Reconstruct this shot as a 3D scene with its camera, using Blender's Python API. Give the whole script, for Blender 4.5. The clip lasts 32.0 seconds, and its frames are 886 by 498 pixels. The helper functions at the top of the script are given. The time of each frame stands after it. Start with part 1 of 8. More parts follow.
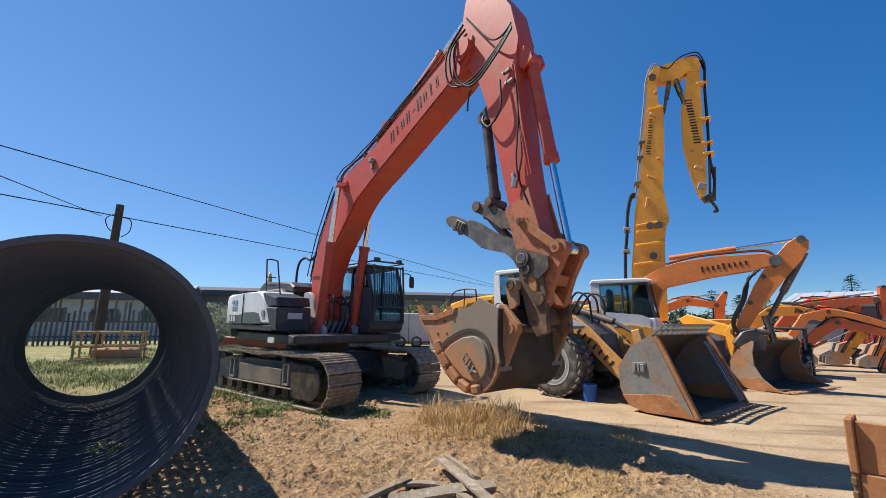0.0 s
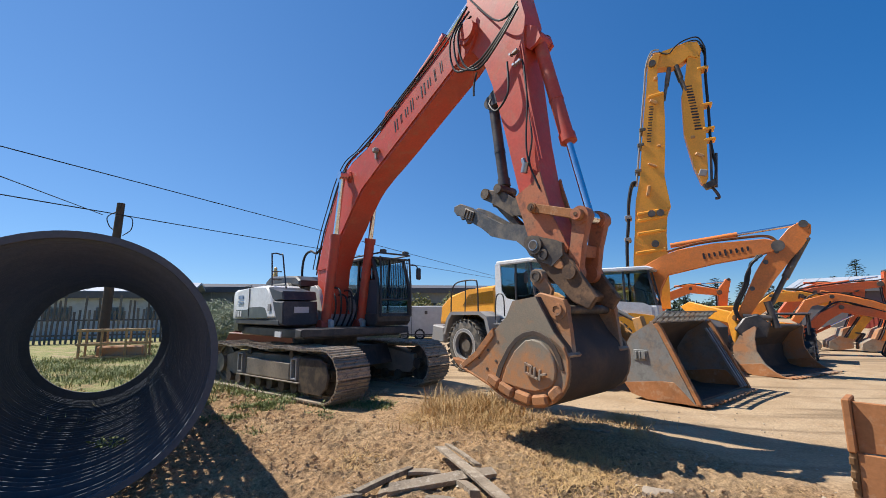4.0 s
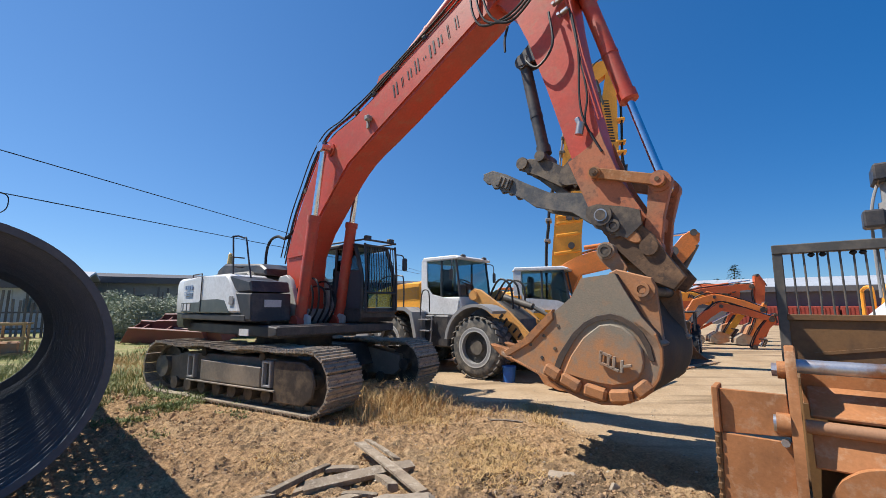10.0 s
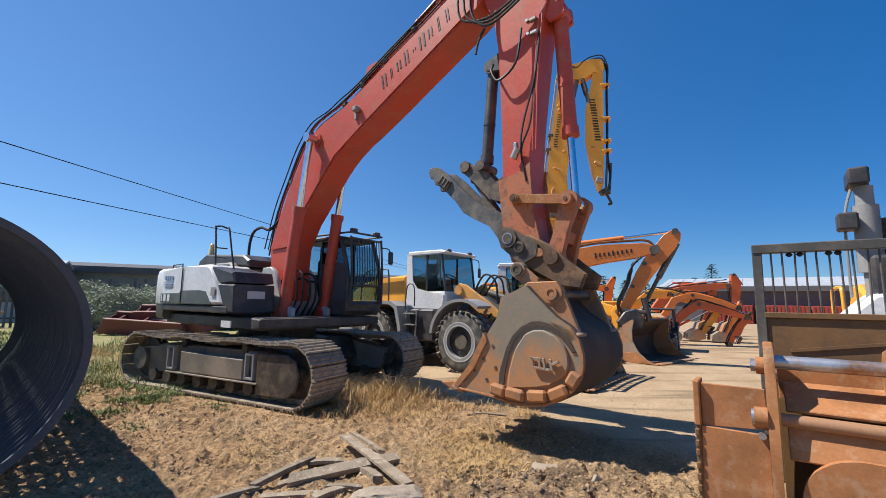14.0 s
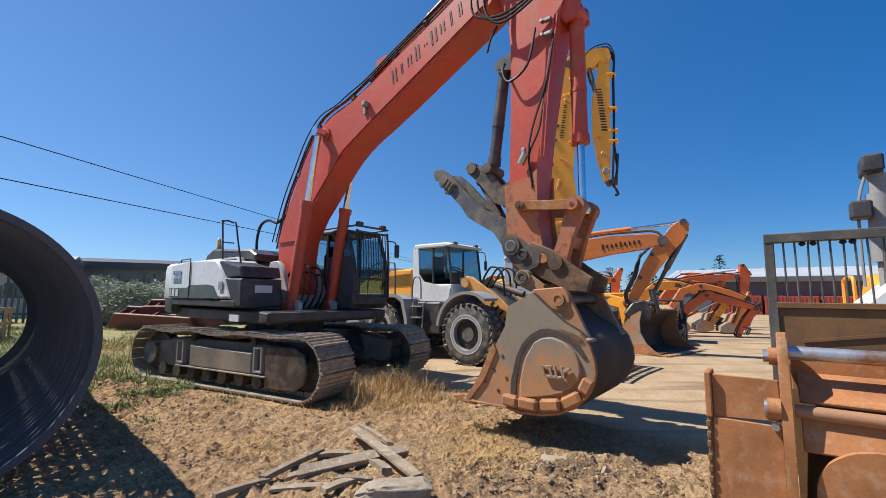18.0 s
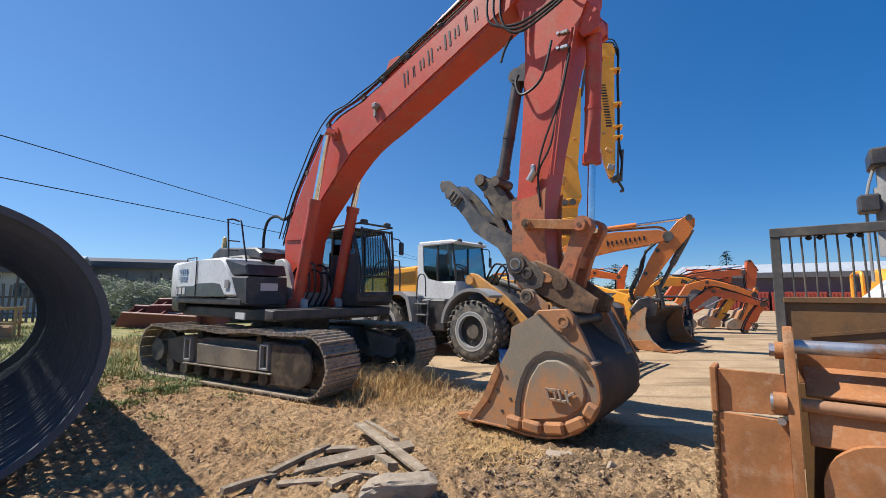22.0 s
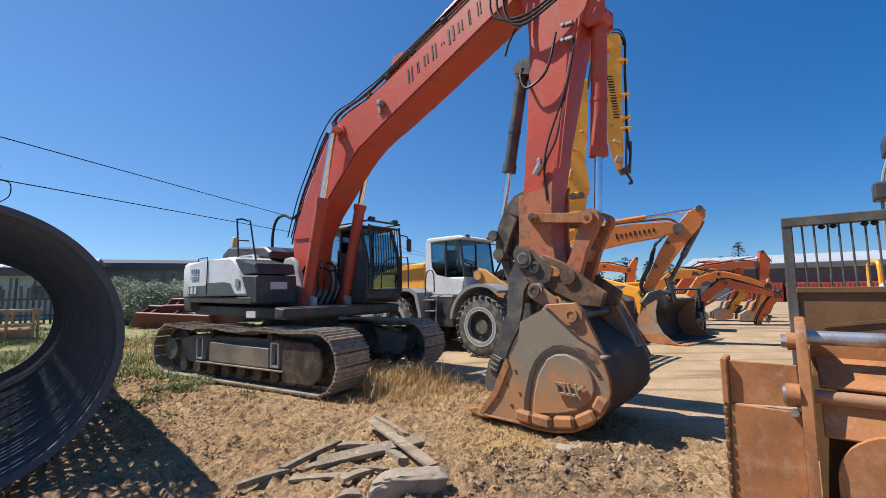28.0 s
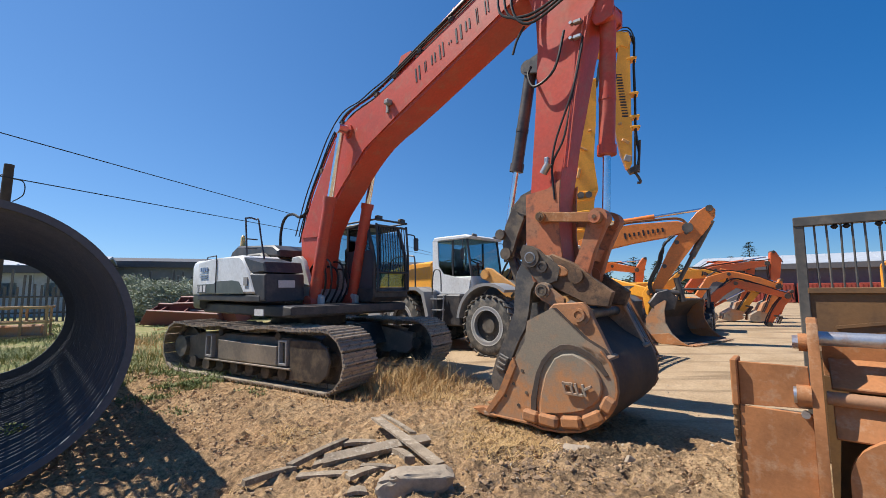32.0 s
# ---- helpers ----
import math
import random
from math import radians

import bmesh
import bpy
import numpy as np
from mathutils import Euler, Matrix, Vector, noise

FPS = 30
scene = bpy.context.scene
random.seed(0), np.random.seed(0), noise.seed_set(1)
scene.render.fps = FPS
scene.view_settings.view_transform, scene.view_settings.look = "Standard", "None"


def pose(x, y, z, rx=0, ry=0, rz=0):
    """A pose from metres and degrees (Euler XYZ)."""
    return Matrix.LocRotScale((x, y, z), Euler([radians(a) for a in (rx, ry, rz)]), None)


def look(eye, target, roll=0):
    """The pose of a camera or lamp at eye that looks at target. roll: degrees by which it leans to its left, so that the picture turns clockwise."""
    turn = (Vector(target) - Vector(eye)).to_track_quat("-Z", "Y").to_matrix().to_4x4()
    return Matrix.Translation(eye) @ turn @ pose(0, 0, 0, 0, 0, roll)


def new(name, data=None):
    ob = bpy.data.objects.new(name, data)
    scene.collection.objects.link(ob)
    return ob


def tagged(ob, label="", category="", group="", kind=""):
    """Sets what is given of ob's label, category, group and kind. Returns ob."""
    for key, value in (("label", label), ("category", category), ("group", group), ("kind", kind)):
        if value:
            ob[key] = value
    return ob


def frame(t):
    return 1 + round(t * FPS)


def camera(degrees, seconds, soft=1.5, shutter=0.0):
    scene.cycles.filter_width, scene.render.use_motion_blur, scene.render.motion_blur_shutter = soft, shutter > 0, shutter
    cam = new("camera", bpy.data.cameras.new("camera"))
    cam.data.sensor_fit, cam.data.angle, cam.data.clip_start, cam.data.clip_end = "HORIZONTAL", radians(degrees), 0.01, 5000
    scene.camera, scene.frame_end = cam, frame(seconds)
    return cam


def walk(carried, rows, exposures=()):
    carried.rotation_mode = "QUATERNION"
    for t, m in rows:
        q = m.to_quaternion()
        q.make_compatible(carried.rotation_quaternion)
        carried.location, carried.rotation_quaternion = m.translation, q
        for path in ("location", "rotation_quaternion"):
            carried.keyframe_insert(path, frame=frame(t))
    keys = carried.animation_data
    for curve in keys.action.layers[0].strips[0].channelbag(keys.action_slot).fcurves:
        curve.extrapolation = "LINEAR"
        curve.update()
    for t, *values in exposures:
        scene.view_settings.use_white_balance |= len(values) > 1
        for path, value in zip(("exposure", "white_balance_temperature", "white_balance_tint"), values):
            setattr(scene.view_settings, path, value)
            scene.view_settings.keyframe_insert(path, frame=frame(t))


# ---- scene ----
# ---- camera ----
EXPOSURE = 0.62
cam = camera(92.17, 32.0, soft=0.3)
PATH = [
    (0, (-0.039, -0.003, 1.764), (-0.399, 1.937, 2.089), 0.61),
    (0.5, (-0.038, -0.003, 1.758), (-0.411, 1.935, 2.088), 0.65),
    (1, (-0.033, -0.005, 1.744), (-0.408, 1.932, 2.072), 0.76),
    (1.5, (-0.030, 0.002, 1.741), (-0.404, 1.941, 2.063), 0.53),
    (2, (-0.029, 0.001, 1.746), (-0.401, 1.940, 2.068), 0.18),
    (2.5, (-0.016, 0.004, 1.744), (-0.387, 1.944, 2.061), -0.17),
    (3, (-0.005, 0.013, 1.739), (-0.377, 1.954, 2.048), -0.44),
    (3.5, (0.014, 0.024, 1.733), (-0.359, 1.966, 2.034), -0.42),
    (5.5, (0.028, 0.031, 1.726), (-0.329, 1.980, 2.001), -0.39),
    (6, (0.034, 0.034, 1.729), (-0.306, 1.985, 2.005), -0.39),
    (6.5, (0.040, 0.022, 1.733), (-0.280, 1.977, 2.009), -0.26),
    (7, (0.048, 0.011, 1.734), (-0.241, 1.971, 2.011), -0.20),
    (7.5, (0.054, -0.003, 1.744), (-0.195, 1.963, 2.018), -0.12),
    (8, (0.071, -0.009, 1.741), (-0.125, 1.963, 2.016), -0.08),
    (8.5, (0.068, -0.020, 1.744), (-0.095, 1.954, 2.020), -0.05),
    (9, (0.063, -0.022, 1.745), (-0.060, 1.955, 2.021), 0.01),
    (9.5, (0.052, -0.022, 1.743), (-0.028, 1.957, 2.017), 0.12),
    (10, (0.053, -0.022, 1.738), (0.013, 1.959, 2.008), 0.12),
    (10.5, (0.043, -0.023, 1.737), (0.034, 1.959, 2.004), 0.25),
    (11, (0.035, -0.026, 1.737), (0.050, 1.956, 2.005), 0.33),
    (11.5, (0.034, -0.028, 1.732), (0.068, 1.954, 2.000), 0.44),
    (12, (0.020, -0.029, 1.732), (0.067, 1.953, 1.994), 0.41),
    (12.5, (0.011, -0.023, 1.736), (0.057, 1.960, 1.991), 0.59),
    (13, (0.010, -0.023, 1.738), (0.055, 1.960, 1.989), 0.74),
    (13.5, (0.009, -0.020, 1.731), (0.050, 1.963, 1.981), 0.80),
    (14, (0.004, -0.018, 1.725), (0.038, 1.966, 1.972), 0.88),
    (14.5, (0.002, -0.013, 1.727), (0.030, 1.972, 1.969), 0.87),
    (16.5, (-0.002, 0.007, 1.722), (0.016, 1.995, 1.942), 0.95),
    (17, (-0.006, 0.004, 1.723), (0.011, 1.992, 1.943), 0.76),
    (17.5, (-0.004, 0.009, 1.718), (0.009, 1.997, 1.937), 0.56),
    (18, (-0.008, 0.013, 1.720), (0.000, 2.001, 1.934), 0.47),
    (18.5, (-0.005, 0.004, 1.724), (0.000, 1.992, 1.938), 0.25),
    (19, (0.000, -0.000, 1.720), (0.000, 1.988, 1.936), 0.07),
    (19.5, (-0.001, -0.006, 1.715), (-0.004, 1.983, 1.928), -0.04),
    (20, (-0.000, -0.000, 1.709), (-0.006, 1.989, 1.919), 0.03),
    (20.5, (0.002, -0.001, 1.705), (-0.007, 1.987, 1.916), 0.01),
    (21, (-0.002, -0.001, 1.700), (-0.015, 1.988, 1.909), 0.13),
    (21.5, (-0.008, 0.000, 1.708), (-0.020, 1.990, 1.915), 0.18),
    (22, (-0.005, 0.006, 1.703), (-0.018, 1.995, 1.907), 0.18),
    (22.5, (-0.007, 0.010, 1.701), (-0.020, 2.000, 1.904), 0.16),
    (23, (-0.002, 0.011, 1.701), (-0.015, 2.001, 1.901), 0.13),
    (23.5, (-0.001, 0.011, 1.697), (-0.017, 2.001, 1.898), 0.06),
    (24, (-0.003, 0.012, 1.697), (-0.021, 2.003, 1.895), -0.26),
    (24.5, (-0.008, 0.015, 1.698), (-0.031, 2.006, 1.890), -0.37),
    (25, (-0.008, 0.007, 1.698), (-0.034, 1.998, 1.889), -0.30),
    (25.5, (0.001, 0.008, 1.698), (-0.029, 1.999, 1.885), -0.30),
    (27.5, (0.016, 0.004, 1.701), (-0.035, 1.995, 1.888), -0.59),
    (28, (0.015, 0.006, 1.699), (-0.038, 1.997, 1.885), -0.71),
    (28.5, (0.010, 0.008, 1.690), (-0.046, 1.999, 1.874), -0.57),
    (29, (0.010, 0.016, 1.694), (-0.049, 2.007, 1.877), -0.38),
    (29.5, (0.011, 0.012, 1.696), (-0.053, 2.002, 1.880), -0.31),
    (30, (0.013, 0.012, 1.699), (-0.056, 2.002, 1.883), -0.54),
    (30.5, (0.015, 0.007, 1.695), (-0.059, 1.997, 1.879), -0.57),
    (31, (0.016, 0.007, 1.704), (-0.064, 1.997, 1.882), -0.65),
    (31.5, (0.019, 0.008, 1.695), (-0.065, 1.999, 1.875), -0.65),
    (32, (0.016, 0.007, 1.695), (-0.070, 1.997, 1.878), -0.46),
]
walk(cam, [(t, look(eye, target, roll)) for t, eye, target, roll in PATH], exposures=[(0.0, EXPOSURE), (32.0, EXPOSURE)])

# ---- light: one sun from the upper left, clear blue sky ----
SUN_EL, SHADOW_DIR = 55.0, (0.985, -0.174)
sun_az = math.atan2(-SHADOW_DIR[0], -SHADOW_DIR[1])
world = bpy.data.worlds.new("sky")
scene.world = world
world.use_nodes = True
wn = world.node_tree
sky = wn.nodes.new("ShaderNodeTexSky")
sky.sky_type, sky.sun_disc = "NISHITA", False
sky.sun_elevation, sky.sun_rotation = radians(SUN_EL), sun_az
sky.air_density, sky.dust_density, sky.ozone_density, sky.altitude = 1.0, 0.0, 6.0, 1500
bg = wn.nodes["Background"]
bg.inputs["Strength"].default_value = 0.15
tint = wn.nodes.new("ShaderNodeHueSaturation")
even = wn.nodes.new("ShaderNodeGamma")
even.inputs["Gamma"].default_value = 0.58
wn.links.new(sky.outputs["Color"], even.inputs["Color"])
wn.links.new(even.outputs["Color"], tint.inputs["Color"])
blue = wn.nodes.new("ShaderNodeMix")
blue.data_type, blue.blend_type = "RGBA", "MULTIPLY"
blue.inputs["Factor"].default_value, blue.inputs[7].default_value = 1.0, (0.77, 1.00, 1.27, 1)
wn.links.new(tint.outputs["Color"], blue.inputs[6])
# the sky is brighter and paler on the sun's side
way = wn.nodes.new("ShaderNodeTexCoord")
toward = wn.nodes.new("ShaderNodeVectorMath")
toward.operation, toward.inputs[1].default_value = "DOT_PRODUCT", (-SHADOW_DIR[0], -SHADOW_DIR[1], 0)
wn.links.new(way.outputs["Generated"], toward.inputs[0])
side_light = wn.nodes.new("ShaderNodeMapRange")
for key, value in (("From Min", -1.0), ("From Max", 1.0), ("To Min", 0.74), ("To Max", 1.01)):
    side_light.inputs[key].default_value = value
wn.links.new(toward.outputs["Value"], side_light.inputs["Value"])
deep = wn.nodes.new("ShaderNodeMapRange")
for key, value in (("From Min", -1.0), ("From Max", 1.0), ("To Min", 1.80), ("To Max", 1.22)):
    deep.inputs[key].default_value = value
wn.links.new(toward.outputs["Value"], deep.inputs["Value"])
wn.links.new(deep.outputs["Result"], tint.inputs["Saturation"])
glow = wn.nodes.new("ShaderNodeVectorMath")
glow.operation = "SCALE"
wn.links.new(blue.outputs[2], glow.inputs[0])
wn.links.new(side_light.outputs["Result"], glow.inputs["Scale"])
wn.links.new(glow.outputs["Vector"], bg.inputs["Color"])
sun = new("sun", bpy.data.lights.new("sun", "SUN"))
sun.data.energy, sun.data.angle, sun.data.color = 4.2, radians(0.53), (1.0, 0.95, 0.87)
ce = math.cos(radians(SUN_EL))
sun.matrix_basis = look((0, 0, 30), (SHADOW_DIR[0] * ce, SHADOW_DIR[1] * ce, 30 - math.sin(radians(SUN_EL))))

# ---- materials ----
def material(name, base, rough=0.6, metal=0.0, spots=None, amount=0.5, scale=3.0, fine=40.0, bump=0.15, second=None, low=0.45, high=0.62, spec=0.4, each=0.0, wear=None):
    """Base colour with broad patches of `spots`, a fine grain, a second stain colour and relief, all in metres."""
    m = bpy.data.materials.new(name)
    m.use_nodes = True
    t = m.node_tree
    n, link = t.nodes, t.links.new
    p = n["Principled BSDF"]
    p.inputs["Roughness"].default_value, p.inputs["Metallic"].default_value = rough, metal
    p.inputs["Specular IOR Level"].default_value = spec
    at = n.new("ShaderNodeTexCoord")

    def field(s, detail, rough_=0.6):
        f = n.new("ShaderNodeTexNoise")
        f.inputs["Scale"].default_value, f.inputs["Detail"].default_value, f.inputs["Roughness"].default_value = s, detail, rough_
        link(at.outputs["Object"], f.inputs["Vector"])
        return f.outputs["Fac"]

    def ramp(src, a, b, top):
        r = n.new("ShaderNodeMapRange")
        r.inputs["From Min"].default_value, r.inputs["From Max"].default_value, r.inputs["To Max"].default_value = a, b, top
        link(src, r.inputs["Value"])
        return r.outputs["Result"]

    def mix(fac, a, b, mode="MIX"):
        x = n.new("ShaderNodeMix")
        x.data_type, x.blend_type = "RGBA", mode
        for sock, v in ((x.inputs["Factor"], fac), (x.inputs[6], a), (x.inputs[7], b)):
            if isinstance(v, (int, float)):
                sock.default_value = v
            elif isinstance(v, tuple):
                sock.default_value = (*v, 1)
            else:
                link(v, sock)
        return x.outputs[2]

    colour = base
    if spots:
        patch = field(scale, 6, 0.65)
        if wear:  # more of the spots from the height wear[0] down to wear[1], where the part scrapes the ground
            axes = n.new("ShaderNodeSeparateXYZ")
            link(at.outputs["Object"], axes.inputs["Vector"])
            down = n.new("ShaderNodeMapRange")
            down.inputs["From Min"].default_value, down.inputs["From Max"].default_value = wear
            down.inputs["To Min"].default_value, down.inputs["To Max"].default_value = -0.14, 0.14
            link(axes.outputs["Z"], down.inputs["Value"])
            both = n.new("ShaderNodeMath")
            link(patch, both.inputs[0]), link(down.outputs["Result"], both.inputs[1])
            patch = both.outputs[0]
        colour = mix(ramp(patch, low, high, amount), base, spots)
    if second:
        colour = mix(ramp(field(scale * 2.7 + 1.3, 5, 0.7), 0.52, 0.66, 0.75), colour, second)
    grain = field(fine, 3)
    g = n.new("ShaderNodeMapRange")
    g.inputs["To Min"].default_value, g.inputs["To Max"].default_value = 0.72, 1.28
    link(grain, g.inputs["Value"])
    grey = n.new("ShaderNodeCombineColor")
    for i in range(3):
        link(g.outputs["Result"], grey.inputs[i])
    colour = mix(0.8, colour, grey.outputs["Color"], "MULTIPLY")
    if each:
        info = n.new("ShaderNodeObjectInfo")
        e = n.new("ShaderNodeMapRange")
        e.inputs["To Min"].default_value, e.inputs["To Max"].default_value = 1 - each, 1 + each
        link(info.outputs["Random"], e.inputs["Value"])
        eg = n.new("ShaderNodeCombineColor")
        for i in range(3):
            link(e.outputs["Result"], eg.inputs[i])
        colour = mix(1.0, colour, eg.outputs["Color"], "MULTIPLY")
    link(colour, p.inputs["Base Color"])
    rr = n.new("ShaderNodeMapRange")
    rr.inputs["To Min"].default_value, rr.inputs["To Max"].default_value = max(0.05, rough - 0.15), min(1, rough + 0.15)
    link(field(scale * 4, 4), rr.inputs["Value"])
    link(rr.outputs["Result"], p.inputs["Roughness"])
    if bump:
        b = n.new("ShaderNodeBump")
        b.inputs["Strength"].default_value, b.inputs["Distance"].default_value = bump, 0.01
        link(grain, b.inputs["Height"])
        link(b.outputs["Normal"], p.inputs["Normal"])
    return m


RED = material("red_paint", (0.54, 0.075, 0.042), 0.45, spots=(0.40, 0.085, 0.055), amount=0.7, scale=1.2, fine=25, bump=0.06, spec=0.4, second=(0.44, 0.13, 0.075))
COUPLER = material("rusty_coupler_steel", (0.12, 0.076, 0.048), 0.75, spots=(0.27, 0.155, 0.085), amount=0.95, scale=2.6, fine=45, bump=0.3, second=(0.055, 0.042, 0.035), spec=0.25)
RED_DUSTY = material("dusty_red_paint", (0.46, 0.15, 0.065), 0.6, spots=(0.36, 0.165, 0.085), amount=0.9, scale=3, fine=35, bump=0.2, second=(0.16, 0.075, 0.05))
WHITE = material("white_paint", (0.74, 0.74, 0.73), 0.35, spots=(0.60, 0.58, 0.55), amount=0.6, scale=1.5, fine=18, bump=0.02)
BLACK = material("black_paint", (0.042, 0.042, 0.046), 0.45, spots=(0.12, 0.10, 0.085), amount=0.6, scale=2.5, fine=20, bump=0.08)
DARK = material("dark_grey_paint", (0.085, 0.080, 0.072), 0.5, spots=(0.19, 0.16, 0.125), amount=0.8, scale=2.0, fine=20, bump=0.08)
CRAWLER = material("dusty_crawler_paint", (0.21, 0.18, 0.145), 0.65, spots=(0.36, 0.295, 0.22), amount=0.85, scale=1.6, fine=25, bump=0.1)
RACK = material("weathered_tan_steel", (0.46, 0.29, 0.13), 0.7, spots=(0.30, 0.18, 0.09), amount=0.9, scale=2.5, fine=30, bump=0.15)
PALE = material("pale_grey_paint", (0.52, 0.52, 0.50), 0.5, spots=(0.40, 0.37, 0.33), amount=0.8, scale=3, bump=0.05)
PANEL = material("dark_green_grey_paint", (0.085, 0.10, 0.092), 0.4, spots=(0.16, 0.165, 0.145), amount=0.7, scale=2.5, bump=0.03)
GREY = material("grey_plastic", (0.28, 0.28, 0.28), 0.6, spots=(0.35, 0.31, 0.27), scale=2, bump=0.05)
SHOE = material("track_shoe_steel", (0.32, 0.265, 0.205), 0.6, metal=0.2, spots=(0.45, 0.35, 0.245), amount=0.9, scale=6, fine=50, bump=0.3, second=(0.08, 0.07, 0.06), each=0.2)
GREASY = material("greasy_steel", (0.07, 0.058, 0.05), 0.55, metal=0.2, spots=(0.19, 0.145, 0.10), amount=0.85, scale=4, fine=45, bump=0.3)
RUST = material("rusty_bucket_steel", (0.42, 0.195, 0.085), 0.72, metal=0.0, spots=(0.30, 0.26, 0.20), amount=1.0, scale=1.1, fine=45, bump=0.35, second=(0.20, 0.14, 0.10))
RUST_BLOCK = material("rust_orange_steel", (0.43, 0.185, 0.070), 0.75, spots=(0.30, 0.15, 0.075), amount=0.9, scale=5, fine=60, bump=0.4, second=(0.22, 0.12, 0.07))
BUCKET_SIDE = material("worn_grey_rusty_plate", (0.245, 0.205, 0.148), 0.7, spots=(0.46, 0.215, 0.090), amount=1.0, scale=2.2, fine=60, bump=0.2, second=(0.30, 0.225, 0.155), low=0.40, high=0.60, wear=(-0.75, -1.75))
RUST_ORANGE = material("orange_primed_steel", (0.42, 0.180, 0.072), 0.78, spots=(0.28, 0.125, 0.053), amount=0.9, scale=1.9, fine=40, bump=0.12, second=(0.47, 0.29, 0.17), spec=0.25)
THUMB = material("worn_grey_steel", (0.10, 0.098, 0.096), 0.5, metal=0.35, spots=(0.24, 0.20, 0.155), amount=0.8, scale=3.5, fine=45, bump=0.2)
CHROME = material("chrome_rod", (0.75, 0.77, 0.80), 0.14, metal=1.0, bump=0.0, fine=10)
STEEL = material("bare_steel", (0.42, 0.43, 0.45), 0.38, metal=0.8, spots=(0.35, 0.25, 0.17), amount=0.6, scale=5, bump=0.05)
WORN_PIN = material("worn_pin_steel", (0.50, 0.50, 0.52), 0.38, metal=0.7, spots=(0.34, 0.17, 0.085), amount=1.0, scale=3.5, fine=60, bump=0.08)
RUSTY_PIN = material("rusty_pin_steel", (0.36, 0.19, 0.10), 0.6, spots=(0.46, 0.44, 0.42), amount=0.9, scale=2.2, fine=60, bump=0.08, low=0.5, high=0.62)
RUBBER = material("hose_rubber", (0.018, 0.018, 0.019), 0.55, bump=0.05)
TYRE = material("dusty_tyre", (0.075, 0.072, 0.068), 0.9, spots=(0.23, 0.20, 0.16), amount=0.9, scale=4, fine=40, bump=0.4)
LIFT = material("faded_orange_yellow_paint", (0.66, 0.32, 0.09), 0.5, spots=(0.55, 0.30, 0.12), amount=0.8, scale=2, fine=25, bump=0.06, second=(0.36, 0.22, 0.12))
YELLOW = material("yellow_paint", (0.92, 0.405, 0.045), 0.4, spots=(0.80, 0.34, 0.05), amount=0.6, scale=1.3, fine=18, bump=0.03)
ORANGE = material("orange_paint", (0.80, 0.235, 0.048), 0.45, spots=(0.62, 0.20, 0.06), amount=0.7, scale=1.5, fine=22, bump=0.05)
RED_FAR = material("faded_red_paint", (0.66, 0.13, 0.035), 0.5, spots=(0.50, 0.14, 0.055), amount=0.7, scale=1.0, fine=20, bump=0.05)
# dark steel, with the shade on bucket shells darkened into its colour
BUCKET_DARK_SHADE = material("dark_shaded_shell", (0.060, 0.046, 0.038), 0.8, spots=(0.13, 0.085, 0.055), amount=0.8, scale=1.6, fine=35, bump=0.25)
BUCKET_GREY = material("grey_bucket_steel", (0.23, 0.23, 0.215), 0.6, spots=(0.30, 0.19, 0.11), amount=0.85, scale=1.6, fine=35, bump=0.2, second=(0.15, 0.145, 0.135))
BROWN_STEEL = material("brown_painted_steel", (0.20, 0.105, 0.042), 0.65, spots=(0.13, 0.075, 0.038), amount=0.8, scale=2.2, fine=30, bump=0.15)
DRUM = material("black_drum_plastic", (0.095, 0.105, 0.122), 0.75, spots=(0.115, 0.122, 0.135), amount=0.7, scale=1.5, fine=25, bump=0.05, spec=0.15)
WOOD = material("weathered_plank", (0.30, 0.235, 0.165), 0.85, spots=(0.19, 0.145, 0.10), amount=0.9, scale=5, fine=60, bump=0.4, second=(0.45, 0.38, 0.29), each=0.2)
CONCRETE = material("broken_concrete", (0.36, 0.29, 0.215), 0.9, spots=(0.25, 0.205, 0.155), amount=0.8, scale=6, fine=40, bump=0.6)
BLUE = material("blue_plastic", (0.02, 0.12, 0.42), 0.45, bump=0.02, spots=(0.05, 0.16, 0.40), scale=6)
BADGE = material("faded_blue_badge", (0.22, 0.30, 0.44), 0.5, spots=(0.34, 0.40, 0.48), amount=0.8, scale=8, bump=0.0)
POLE_WOOD = material("creosoted_pole", (0.07, 0.052, 0.04), 0.9, spots=(0.12, 0.085, 0.06), scale=3, bump=0.4)
FENCE = material("grey_fence_wood", (0.12, 0.105, 0.095), 0.9, spots=(0.19, 0.165, 0.14), scale=3, bump=0.2, each=0.25)
ROOF = material("metal_roof", (0.45, 0.47, 0.49), 0.5, spots=(0.38, 0.39, 0.40), scale=0.4, fine=3, bump=0.0)
WALL_PALE = material("pale_wall", (0.50, 0.50, 0.49), 0.8, spots=(0.43, 0.42, 0.40), scale=0.4, fine=4, bump=0.02)
WALL_MID = material("grey_wall", (0.24, 0.24, 0.23), 0.8, spots=(0.19, 0.19, 0.18), scale=0.4, fine=4, bump=0.02)
WALL_DARK = material("dark_wall", (0.10, 0.10, 0.11), 0.8, spots=(0.14, 0.13, 0.12), scale=0.4, fine=4, bump=0.02)
WALL_RED = material("red_wall", (0.32, 0.055, 0.035), 0.8, spots=(0.26, 0.06, 0.04), scale=0.5, fine=4, bump=0.02)
SKIP_RIM = material("worn_skip_rim", (0.42, 0.27, 0.22), 0.7, spots=(0.30, 0.13, 0.10), amount=0.8, scale=4, bump=0.1)
